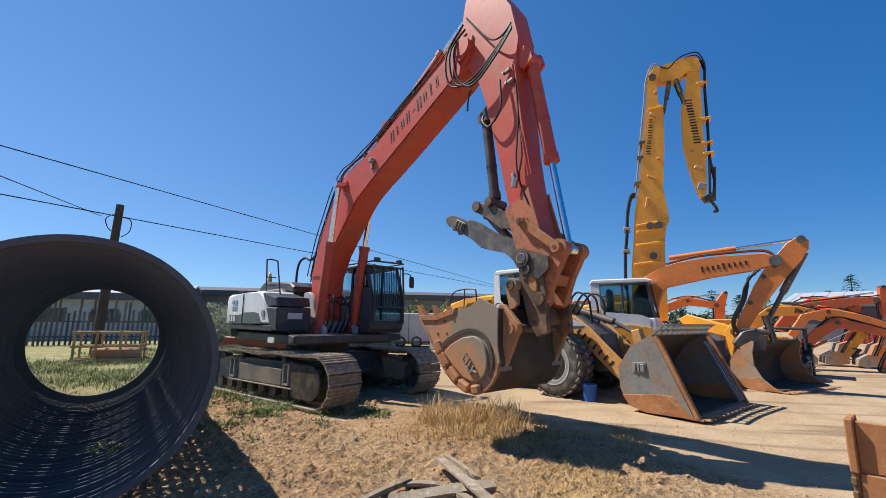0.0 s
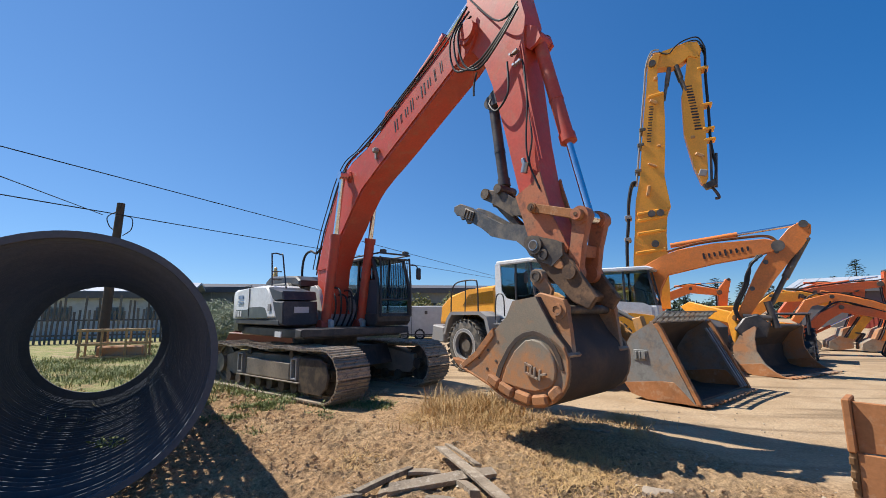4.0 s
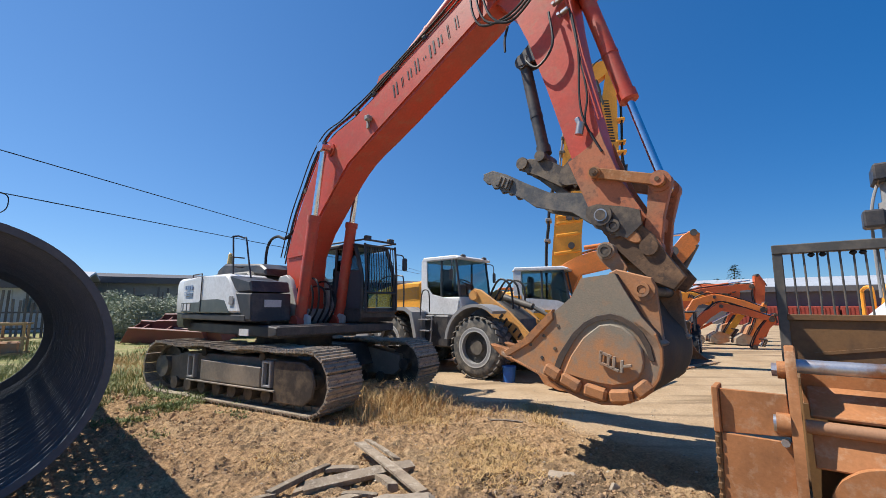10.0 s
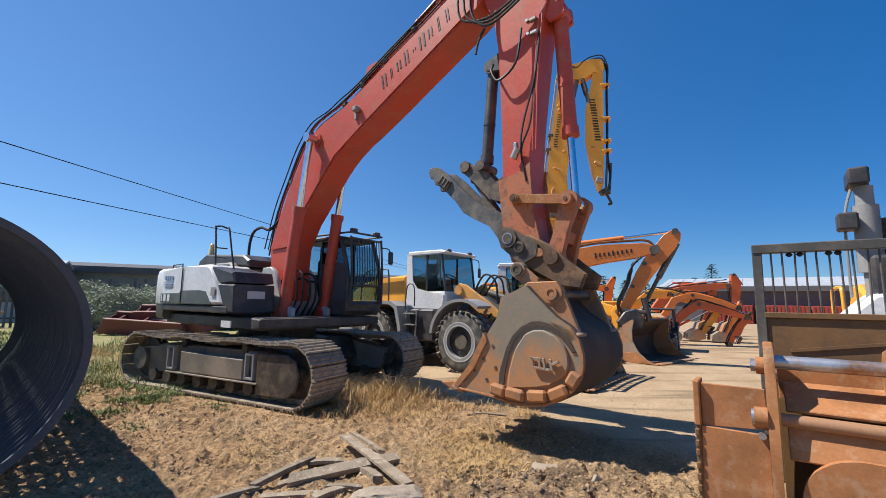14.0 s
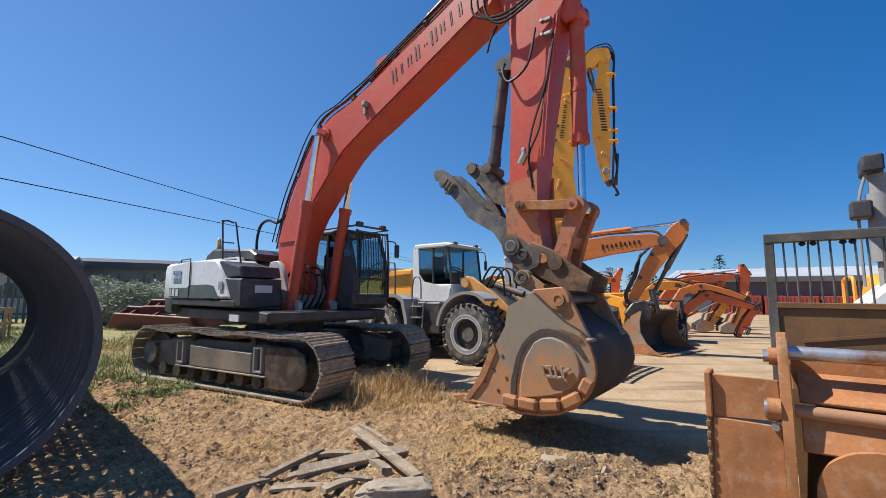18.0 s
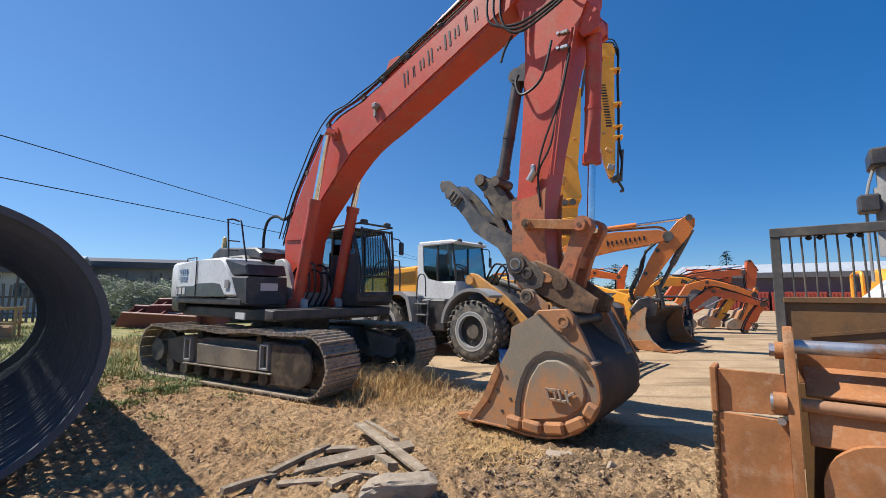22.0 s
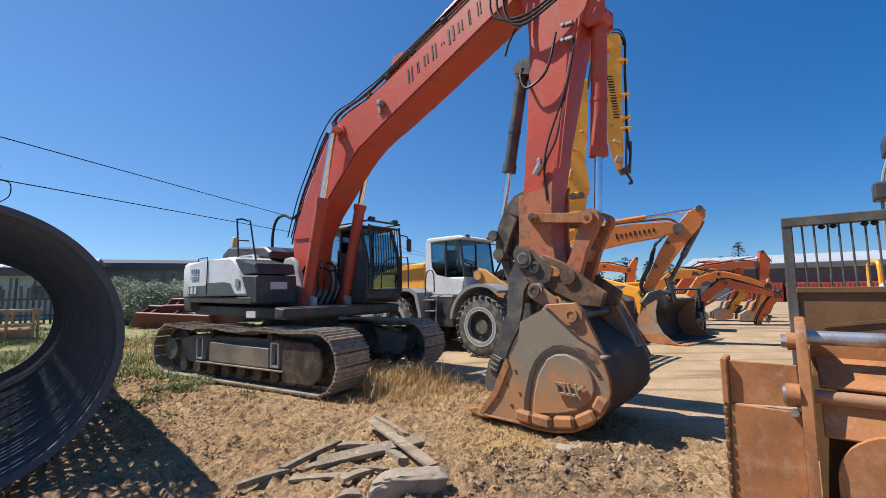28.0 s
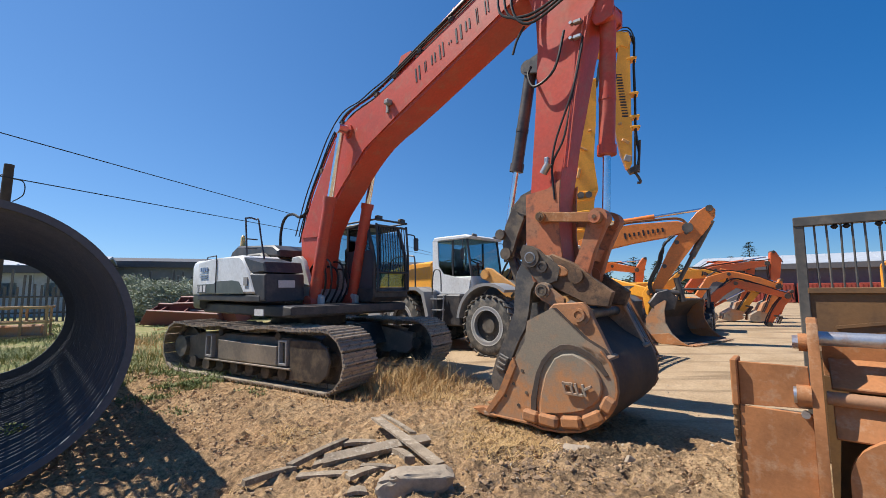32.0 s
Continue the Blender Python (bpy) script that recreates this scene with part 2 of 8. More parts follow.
SKIP_RED = material("faded_skip_paint", (0.20, 0.06, 0.045), 0.7, spots=(0.18, 0.07, 0.045), amount=0.8, scale=1.5, bump=0.15)
STRAW = material("dry_grass", (0.54, 0.36, 0.16), 0.85, spots=(0.44, 0.27, 0.11), amount=0.9, scale=3, fine=8, bump=0.0)
WEED = material("green_weeds", (0.17, 0.205, 0.065), 0.7, spots=(0.29, 0.27, 0.11), amount=0.8, scale=2, fine=8, bump=0.0)
LEAF = material("bush_leaves", (0.05, 0.085, 0.03), 0.7, spots=(0.10, 0.13, 0.05), amount=0.8, scale=0.8, fine=5, bump=0.0)
# grey-green leaves, lightened in colour to stand in for haze
LEAF_HAZY = material("hazy_bush_leaves", (0.27, 0.30, 0.20), 0.7, spots=(0.38, 0.385, 0.27), amount=0.8, scale=0.8, fine=5, bump=0.0)
LEAF_DRY = material("dry_yellow_leaves", (0.24, 0.20, 0.06), 0.8, spots=(0.14, 0.16, 0.05), amount=0.9, scale=0.8, fine=5, bump=0.0)
PINE = material("pine_needles", (0.025, 0.045, 0.025), 0.8, spots=(0.04, 0.06, 0.03), scale=0.8, bump=0.0)
MARK = material("dark_lettering", (0.03, 0.028, 0.03), 0.5, bump=0.0)
MARK_PALE = material("pale_lettering", (0.62, 0.60, 0.58), 0.5, bump=0.0)
AMBER = material("amber_beacon", (0.75, 0.50, 0.18), 0.3, bump=0.0)
INTERIOR = material("cab_lining", (0.075, 0.075, 0.085), 0.8, bump=0.1)


def glass(name, tint, rough=0.02):
    m = bpy.data.materials.new(name)
    m.use_nodes = True
    p = m.node_tree.nodes["Principled BSDF"]
    p.inputs["Base Color"].default_value = (*tint, 1)
    p.inputs["Transmission Weight"].default_value, p.inputs["Roughness"].default_value, p.inputs["IOR"].default_value = 1.0, rough, 1.3
    return m


GLASS = glass("tinted_glass", (0.36, 0.52, 0.58))
GLASS_DARK = glass("dark_glass", (0.30, 0.36, 0.40))
GLASS_DEEP = glass("deep_tinted_glass", (0.10, 0.13, 0.15))

# ---- mesh helpers ----
def smooth_by_angle(me, limit=0.6):
    me.polygons.foreach_set("use_smooth", [True] * len(me.polygons))
    me.set_sharp_from_angle(angle=limit)


def part(name, bm, mat, parent=None, label="", at=None):
    """Link a bmesh as one mesh object, under a thing or a part when given."""
    bmesh.ops.recalc_face_normals(bm, faces=bm.faces)
    me = bpy.data.meshes.new(name)
    bm.to_mesh(me)
    bm.free()
    smooth_by_angle(me)
    me.materials.append(mat)
    ob = new(name, me)
    if parent is not None:
        ob.parent = parent
    if at is not None:
        ob.matrix_basis = at
    if label:
        ob["label"] = label
    return ob


def thing(name, label, category, at=None, group=""):
    ob = new(name)
    ob.empty_display_size = 0.1
    if at is not None:
        ob.matrix_basis = at
    return tagged(ob, label, category, group)


def B():
    return bmesh.new()


def box(bm, c, s, bevel=0.0, turn=None):
    """A box about c with the sides s."""
    m = Matrix.Translation(c) @ (turn or Matrix.Identity(4)) @ Matrix.Diagonal((*s, 1))
    made = bmesh.ops.create_cube(bm, size=1.0, matrix=m)["verts"]
    if bevel:
        edges = list({e for v in made for e in v.link_edges})
        bmesh.ops.bevel(bm, geom=edges, offset=bevel, segments=1, affect="EDGES")
    return bm


def prism(bm, pts, y0, y1, bevel=0.0, inset=None):
    """The outline pts, of x and z, drawn out from y0 to y1. inset: the outline shrinks by it towards both sides."""
    a = [bm.verts.new((x, y0, z)) for x, z in pts]
    b = [bm.verts.new((x, y1, z)) for x, z in pts]
    n = len(pts)
    faces = [bm.faces.new(a), bm.faces.new(b[::-1])]
    for i in range(n):
        faces.append(bm.faces.new((a[i], b[i], b[(i + 1) % n], a[(i + 1) % n])))
    if bevel:
        edges = list({e for f in faces[:2] for e in f.edges})
        bmesh.ops.bevel(bm, geom=edges, offset=bevel, segments=1, affect="EDGES")
    return bm


def cyl(bm, p, q, r, seg=16, r2=None):
    p, q = Vector(p), Vector(q)
    d = q - p
    m = Matrix.Translation((p + q) / 2) @ d.to_track_quat("Z", "Y").to_matrix().to_4x4()
    bmesh.ops.create_cone(bm, cap_ends=True, segments=seg, radius1=r, radius2=r if r2 is None else r2, depth=d.length, matrix=m)
    return bm


def boss(bm, x, z, y0, y1, r, seg=20):
    return cyl(bm, (x, y0, z), (x, y1, z), r, seg)


def ring(bm, c, axis, r_out, r_in, width, seg=32):
    """A flat ring about c."""
    axis = Vector(axis).normalized()
    m = axis.to_track_quat("Z", "Y").to_matrix()
    rows = []
    for r, h in ((r_out, -width / 2), (r_out, width / 2), (r_in, width / 2), (r_in, -width / 2)):
        rows.append([bm.verts.new(Vector(c) + m @ Vector((r * math.cos(2 * math.pi * i / seg), r * math.sin(2 * math.pi * i / seg), h))) for i in range(seg)])
    for k in range(4):
        a, b = rows[k], rows[(k + 1) % 4]
        for i in range(seg):
            j = (i + 1) % seg
            bm.faces.new((a[i], a[j], b[j], b[i]))
    return bm


def spline(pts, steps=6):
    pts = [Vector(p) for p in pts]
    out = []
    for i in range(len(pts) - 1):
        p0, p1, p2, p3 = pts[max(i - 1, 0)], pts[i], pts[i + 1], pts[min(i + 2, len(pts) - 1)]
        for k in range(steps):
            t = k / steps
            out.append(0.5 * (2 * p1 + (p2 - p0) * t + (2 * p0 - 5 * p1 + 4 * p2 - p3) * t * t + (3 * p1 - p0 - 3 * p2 + p3) * t ** 3))
    return out + [pts[-1]]


def tube(bm, pts, r, seg=7, curve=True, steps=5):
    """A round tube along points."""
    pts = spline(pts, steps) if curve and len(pts) > 2 else [Vector(p) for p in pts]
    rings, side = [], Vector((0.31, 0.87, 0.38))
    for i, p in enumerate(pts):
        d = (pts[min(i + 1, len(pts) - 1)] - pts[max(i - 1, 0)]).normalized()
        u = d.cross(side)
        if u.length < 1e-3:
            u = d.cross(Vector((1, 0, 0)))
        u.normalize()
        w = d.cross(u)
        rings.append([bm.verts.new(p + r * (math.cos(2 * math.pi * k / seg) * u + math.sin(2 * math.pi * k / seg) * w)) for k in range(seg)])
    for a, b in zip(rings, rings[1:]):
        for k in range(seg):
            bm.faces.new((a[k], a[(k + 1) % seg], b[(k + 1) % seg], b[k]))
    bm.faces.new(rings[0][::-1]), bm.faces.new(rings[-1])
    return bm


def knots(rows, t):
    """A value between rows of (t, value), eased so that it never overshoots."""
    if t <= rows[0][0]:
        return rows[0][1]
    for (a, u), (b, v) in zip(rows, rows[1:]):
        if t <= b:
            k = (t - a) / (b - a)
            return u + (v - u) * k
    return rows[-1][1]

# ---- ground: one sheet to the horizon ----
def ground_height(x, y):
    near = max(0.0, 1 - max(abs(x + 1) - 9, 0) / 6 - max(y - 13, 0) / 8)
    rough = max(0.06, min(1.0, (9.4 - y - 1.3 * max(x, 0.0)) / 2.0 if x > -3 else 1.0))
    rough *= max(0.0, 1 - max(-7 - x, x - 4, 2.4 - y, y - 9.4, 0.0) / 0.3)  # smoother where the sheet is coarse
    v = Vector((x, y, 0))
    h = 0.05 * noise.noise(v * 0.45) + 0.030 * noise.noise(v * 1.7 + Vector((7, 1, 3))) * (0.3 + rough)
    h += rough * (0.050 * noise.noise(v * 4.2) + 0.050 * abs(noise.noise(v * 7.5)) + 0.040 * noise.noise(v * 12) + 0.022 * noise.noise(v * 22))
    # old wheel ruts that run across the yard
    h += rough * 0.035 * noise.noise(Vector((x * 0.5 + 3, (y - 0.25 * x) * 5.0, 2)))
    heap = math.exp(-((x - 1.6) / 0.75) ** 2 - ((y - 4.35) / 0.40) ** 2)
    h += heap * (0.09 + 0.08 * noise.noise(v * 5) + 0.06 * abs(noise.noise(v * 11)))
    ruts = math.exp(-((x + 4.6) / 1.6) ** 2 - ((y - 6.4) / 1.2) ** 2)
    h += ruts * (0.075 * noise.noise(Vector((x * 3.0 + y, y * 7.5, 0))) + 0.05 * abs(noise.noise(v * 11)))
    # ground rolled flat under the near crawler
    u, w = 0.8829 * (x + 3.35) - 0.4695 * (y - 9.4), 0.4695 * (x + 3.35) + 0.8829 * (y - 9.4)
    if -5.4 < u < 3.2 and -2.1 < w < -0.6:
        k = min(1.0, (1 - abs(w + 1.35) / 0.75) * 2.5, (u + 5.4) / 0.6, (3.2 - u) / 0.5)
        h = h * (1 - 0.8 * k) - 0.035 * k
    # hollow pressed in by the drum
    u, w = 0.6845 * (x + 4.155) + 0.7290 * (y - 3.31), -0.7290 * (x + 4.155) + 0.6845 * (y - 3.31)
    if -0.2 < w < 6.3 and abs(u) < 0.9:
        h -= 0.16 * max(0.0, 1 - (abs(u) / 0.9) ** 2)
    return h * near


def axis_steps(a, b, fine, far):
    pts, x, d = [], a, fine
    while x <= b:
        pts.append(x)
        x += fine
    lo, hi, d = a, pts[-1], fine
    while hi < far:
        d *= 1.35
        lo, hi = lo - d, hi + d
        pts = [lo] + pts + [hi]
    return pts


bm = B()
xs, ys = axis_steps(-7.0, 4.0, 0.028, 1500), axis_steps(2.4, 9.4, 0.028, 1500)
grid = [[bm.verts.new((x, y, ground_height(x, y))) for x in xs] for y in ys]
for a, b in zip(grid, grid[1:]):
    for i in range(len(xs) - 1):
        bm.faces.new((a[i], a[i + 1], b[i + 1], b[i]))


def ground_material():
    m = bpy.data.materials.new("yard_dirt")
    m.use_nodes = True
    t = m.node_tree
    n, link = t.nodes, t.links.new
    p = n["Principled BSDF"]
    p.inputs["Roughness"].default_value, p.inputs["Specular IOR Level"].default_value = 0.95, 0.15
    at = n.new("ShaderNodeTexCoord")
    pos = at.outputs["Object"]

    def field(s, detail=6, rough=0.65, shift=0.0):
        q = n.new("ShaderNodeMapping")
        q.inputs["Location"].default_value = (shift, shift * 0.7, 0)
        link(pos, q.inputs["Vector"])
        f = n.new("ShaderNodeTexNoise")
        f.inputs["Scale"].default_value, f.inputs["Detail"].default_value, f.inputs["Roughness"].default_value = s, detail, rough
        link(q.outputs["Vector"], f.inputs["Vector"])
        return f.outputs["Fac"]

    def ramp(src, a, b, lo=0.0, hi=1.0):
        r = n.new("ShaderNodeMapRange")
        r.interpolation_type = "SMOOTHSTEP"
        for k, v in (("From Min", a), ("From Max", b), ("To Min", lo), ("To Max", hi)):
            r.inputs[k].default_value = v
        link(src, r.inputs["Value"])
        return r.outputs["Result"]

    def math_(op, a, b):
        q = n.new("ShaderNodeMath")
        q.operation = op
        for s, v in zip(q.inputs, (a, b)):
            if isinstance(v, (int, float)):
                s.default_value = v
            else:
                link(v, s)
        return q.outputs[0]

    def mix(fac, a, b, mode="MIX"):
        x = n.new("ShaderNodeMix")
        x.data_type, x.blend_type = "RGBA", mode
        for sock, v in ((x.inputs["Factor"], fac), (x.inputs[6], a), (x.inputs[7], b)):
            if isinstance(v, (int, float)):
                sock.default_value = v
            elif isinstance(v, tuple):
                sock.default_value = (*v, 1)
            else:
                link(v, sock)
        return x.outputs[2]

    xyz = n.new("ShaderNodeSeparateXYZ")
    link(pos, xyz.inputs["Vector"])
    x, y = xyz.outputs["X"], xyz.outputs["Y"]
    wob = math_("MULTIPLY", math_("SUBTRACT", field(0.8, 4), 0.5), 3.0)
    soil = mix(ramp(field(1.3), 0.35, 0.65), (0.47, 0.300, 0.160), (0.37, 0.232, 0.122))
    soil = mix(ramp(field(4.5, 6, 0.7, 5), 0.5, 0.66), soil, (0.22, 0.145, 0.082))
    soil = mix(ramp(field(11, 5, 0.7, 12), 0.58, 0.72), soil, (0.16, 0.11, 0.065))
    soil = mix(ramp(field(7, 5, 0.7, 15), 0.58, 0.72, 0.0, 0.8), soil, (0.60, 0.43, 0.25))
    soil = mix(ramp(field(0.5, 3, 0.6, 9), 0.45, 0.7, 0.0, 0.7), soil, (0.46, 0.32, 0.18))
    # damp turned soil round the heap
    off = n.new("ShaderNodeVectorMath")
    off.operation = "DISTANCE"
    off.inputs[1].default_value = (0.95, 4.05, 0)
    link(pos, off.inputs[0])
    damp = math_("MULTIPLY", ramp(off.outputs["Value"], 0.5, 1.5, 1.0, 0.0), ramp(field(3.2, 5, 0.7, 21), 0.42, 0.58, 0.0, 0.85))
    soil = mix(damp, soil, (0.17, 0.115, 0.070))
    # pale trampled pad behind and to the right
    depth = math_("ADD", math_("ADD", math_("ADD", y, math_("MULTIPLY", x, 0.25)), math_("MULTIPLY", math_("MAXIMUM", x, 0.0), 1.1)), math_("MULTIPLY", wob, 0.6))
    pad = mix(ramp(field(1.1, 5, 0.6, 3), 0.35, 0.7), (0.46, 0.335, 0.21), (0.37, 0.26, 0.155))
    lanes = n.new("ShaderNodeMapping")
    lanes.inputs["Rotation"].default_value, lanes.inputs["Scale"].default_value = (0, 0, 0.35), (0.12, 1.0, 1.0)
    link(pos, lanes.inputs["Vector"])
    streak = n.new("ShaderNodeTexNoise")
    streak.inputs["Scale"].default_value, streak.inputs["Detail"].default_value = 1.6, 5
    link(lanes.outputs["Vector"], streak.inputs["Vector"])
    pad = mix(ramp(streak.outputs["Fac"], 0.52, 0.66, 0.0, 0.75), pad, (0.22, 0.155, 0.095))
    trampled = ramp(depth, 8.0, 9.6)
    soil = mix(trampled, soil, pad)
    # green and dry weeds over the rough ground to the left and far off
    left = math_("ADD", math_("MULTIPLY", x, -1.0), wob)
    weeds = mix(ramp(field(2.5, 5, 0.7, 2), 0.4, 0.6), (0.19, 0.215, 0.075), (0.33, 0.28, 0.13))
    soil = mix(math_("MULTIPLY", ramp(left, 5.2, 9.0), ramp(field(0.9, 5, 0.7, 8), 0.32, 0.5)), soil, weeds)
    fine = field(28, 5, 0.75)
    g = n.new("ShaderNodeCombineColor")
    fr = ramp(fine, 0.28, 0.72, 0.50, 1.45)
    for i in range(3):
        link(fr, g.inputs[i])
    colour = mix(ramp(trampled, 0.0, 1.0, 0.9, 0.45), soil, g.outputs["Color"], "MULTIPLY")
    link(colour, p.inputs["Base Color"])
    b1 = n.new("ShaderNodeBump")
    b1.inputs["Strength"].default_value, b1.inputs["Distance"].default_value = 1.0, 0.055
    link(ramp(trampled, 0.0, 1.0, 1.0, 0.4), b1.inputs["Strength"])
    link(field(14, 8, 0.72), b1.inputs["Height"])
    link(b1.outputs["Normal"], p.inputs["Normal"])
    return m


ground = part("ground", bm, ground_material())
tagged(ground, "dry brown dirt yard with trampled soil and weeds", "ground", kind="structure")

# ---- the red crawler excavator ----
MACHINE, HEADING, SWING = (-3.35, 9.4), -28.0, -10.0
HOUSE = pose(0, 0, 0, 0, 0, SWING)
FOOT, TIP, STICK_END = (0.35, 1.65), (5.235, 4.752), (0.268, -4.093)  # true pins
STICK_SHIFT, BUCKET_SHIFT = (0.094, 0.065), (-0.111, 0.082)  # from the meshes' origins to those pins
DRIVE = [(0, -2.061), (3.2, -2.061), (3.5, -2.011), (5.5, -1.327), (6, -1.173), (6.5, -0.991), (7, -0.813), (7.5, -0.616), (8, -0.445), (8.5, -0.291), (9, -0.166), (9.5, -0.038), (9.9, 0), (32, 0)]
YAW = [(0, 1.39), (3.2, 1.39), (3.5, 1.08), (5.5, 0.94), (6, 0.8), (6.5, 0.81), (7, 0.68), (7.5, 0.5), (8, 0.55), (8.5, 0.29), (9, 0.11), (9.5, -0.03), (10, 0), (32, 0)]
BOOM_TURN = [(0, 1.73), (0.5, 1.78), (1, 1.67), (1.5, 1.6), (2, 1.64), (2.5, 1.6), (3, 1.6), (3.5, 1.51), (5.5, 1.73), (6, 2.02), (6.5, 2.29), (7, 1.97), (7.5, 2.13), (8, 2.39), (8.5, 2.7), (9, 2.44), (9.5, 2.54), (10, 2.75), (10.5, 2.6), (11, 2.55), (11.5, 2.62), (12, 2.77), (12.5, 2.87), (13, 2.89), (13.5, 2.91), (14, 3.01), (14.5, 3.14), (16.5, 2.84), (17, 2.8), (17.5, 2.24), (18, 0.91), (18.5, 0.18), (19, 0.04), (19.5, 0.1), (20, -0.13), (20.5, -0.85), (21, -2.0), (21.5, -2.16), (32, -2.16)]
STICK_TURN = [(0, 15.82), (0.5, 15.72), (1, 15.65), (1.5, 15.53), (2, 15.46), (2.5, 15.55), (3, 15.59), (3.5, 15.86), (5.5, 16.77), (6, 17.46), (6.5, 17.82), (7, 17.79), (7.5, 18.15), (8, 18.36), (8.5, 19.07), (9, 18.87), (9.5, 19.09), (10, 19.29), (10.5, 19.28), (11, 18.88), (11.5, 16.43), (12, 13.4), (12.5, 10.75), (13, 8.28), (13.5, 6.14), (14, 4.36), (14.5, 2.83), (16.5, 3.47), (17, 3.4), (17.5, 2.79), (18, 1.06), (18.5, 0.22), (19, 0.07), (19.5, 0.22), (20, -0.06), (20.5, -0.9), (21, -2.2), (21.5, -2.43), (32, -2.43)]
BUCKET_TURN = [(0, -50.63), (0.5, -39.47), (1, -29.95), (1.5, -20.14), (2, -19.28), (2.5, -19.1), (3, -19.02), (3.5, -18.9), (5.5, -20.75), (6, -19.7), (6.5, -19.7), (7, -20.11), (7.5, -20.08), (8, -20.21), (8.5, -20.36), (9, -20.44), (9.5, -20.87), (10, -20.97), (10.5, -20.95), (11, -21.12), (11.5, -23.69), (12, -23.7), (12.5, -17.77), (13, -11.89), (13.5, -7.32), (14, -3.12), (14.5, 0.33), (16.5, 2.13), (17, 1.81), (17.5, 1.05), (18, 0.42), (18.5, -0.28), (19, -0.03), (19.5, 1.28), (20, 0.98), (20.5, 0.76), (21, -0.36), (21.5, -0.08), (32, -0.08)]
THUMB_TURN = [(0, 152.8), (9, 153.6), (11, 153.8), (12, 148.3), (13, 143.6), (14, 139.8), (14.5, 137.9), (16.5, 139.1), (18, 137.9), (19, 136.8), (21, 135.6), (22, 135.7), (22.5, 124.9), (23, 133.7), (23.5, 149.9), (24, 165.3), (24.5, 180.2), (25, 194.1), (25.5, 207.5), (26.2, 226), (27.2, 247.5), (27.5, 249), (32, 249)]
CRANK_TURN = [(0, 132), (22, 132), (22.5, 117), (23, 131), (23.5, 152), (24, 165), (24.5, 181), (25, 192), (25.5, 205), (26.2, 224), (27.2, 249), (27.5, 251), (32, 251)]
THUMB_PIN, CRANK_PIN = (0.223, -4.055), (-0.07, -3.32)
LINK_PIN, LINK_LEN, HLINK_PIN, HLINK_LEN = (0.337, -3.524), 0.72, (0.427, -0.125), 0.74


def spin(a, p):
    c, s = math.cos(radians(a)), math.sin(radians(a))
    return Vector((c * p[0] - s * p[1], s * p[0] + c * p[1]))


def joints(t):
    """The arm's pins in the plane of the boom at a time."""
    j = {"boom": knots(BOOM_TURN, t), "stick": knots(STICK_TURN, t), "bucket": knots(BUCKET_TURN, t), "thumb": knots(THUMB_TURN, t)}
    j["foot"] = Vector(FOOT)
    j["tip"] = j["foot"] + spin(j["boom"], TIP) - spin(j["stick"], STICK_SHIFT)
    j["end"] = j["tip"] + spin(j["stick"], STICK_END) - spin(j["bucket"], BUCKET_SHIFT)
    j["link"] = j["tip"] + spin(j["stick"], LINK_PIN)
    j["ear"] = j["end"] + spin(j["bucket"], HLINK_PIN)
    d = j["ear"] - j["link"]
    n = min(d.length, LINK_LEN + HLINK_LEN - 0.01)
    a = (LINK_LEN ** 2 - HLINK_LEN ** 2 + n * n) / (2 * n)
    h = math.sqrt(max(LINK_LEN ** 2 - a * a, 0.0))
    u = d.normalized()
    j["rod"] = j["link"] + a * u + h * Vector((-u.y, u.x))
    j["thumb_pin"] = j["tip"] + spin(j["stick"], THUMB_PIN)
    j["crank_pin"] = j["tip"] + spin(j["stick"], CRANK_PIN)
    j["crank"] = knots(CRANK_TURN, t) + j["stick"]
    j["crank_end"] = j["crank_pin"] + spin(j["crank"], (0.70, 0))
    j["crank_mid"] = j["crank_pin"] + spin(j["crank"] - 20, (0.50, 0))
    j["thumb_eye"] = j["thumb_pin"] + spin(j["thumb"], (0.60, -0.10))
    return j


def flat(p, turn, y=0.0):
    """The pose of a part that lies at p in the boom's plane, turned by so many degrees in it."""
    return HOUSE @ Matrix.Translation((p[0], y, p[1])) @ pose(0, 0, 0, 0, -turn, 0)


def between(p, q):
    d = q - p
    return math.degrees(math.atan2(d.y, d.x))


SHOES, LOOP_R, LOOP_L = 56, 0.48, 4.24


def loop(s):
    """A place on the track's loop, s metres round it: x, z and the turn."""
    half = math.pi * LOOP_R
    s = s % (2 * LOOP_L + 2 * half)
    if s < LOOP_L:
        return LOOP_L / 2 - s, 0.04, 180.0
    s -= LOOP_L
    if s < half:
        a = s / LOOP_R
        return -LOOP_L / 2 - LOOP_R * math.sin(a), 0.04 + LOOP_R * (1 - math.cos(a)), 180.0 - math.degrees(a)
    s -= half
    if s < LOOP_L:
        x = -LOOP_L / 2 + s
        return x, 0.04 + 2 * LOOP_R - 0.05 * math.sin(math.pi * (x + LOOP_L / 2) / LOOP_L * 3) ** 2 * (1 if x < 0.6 else 0.4), 0.0
    a = (s - LOOP_L) / LOOP_R
    return LOOP_L / 2 + LOOP_R * math.sin(a), 0.04 + LOOP_R * (1 + math.cos(a)), -math.degrees(a)


def shoe_pose(side, k, travel):
    pitch = (2 * LOOP_L + 2 * math.pi * LOOP_R) / SHOES
    x, z, turn = loop(k * pitch + travel)
    return Matrix.Translation((x, 1.3 * side, z)) @ pose(0, 0, 0, 0, -turn, 0)


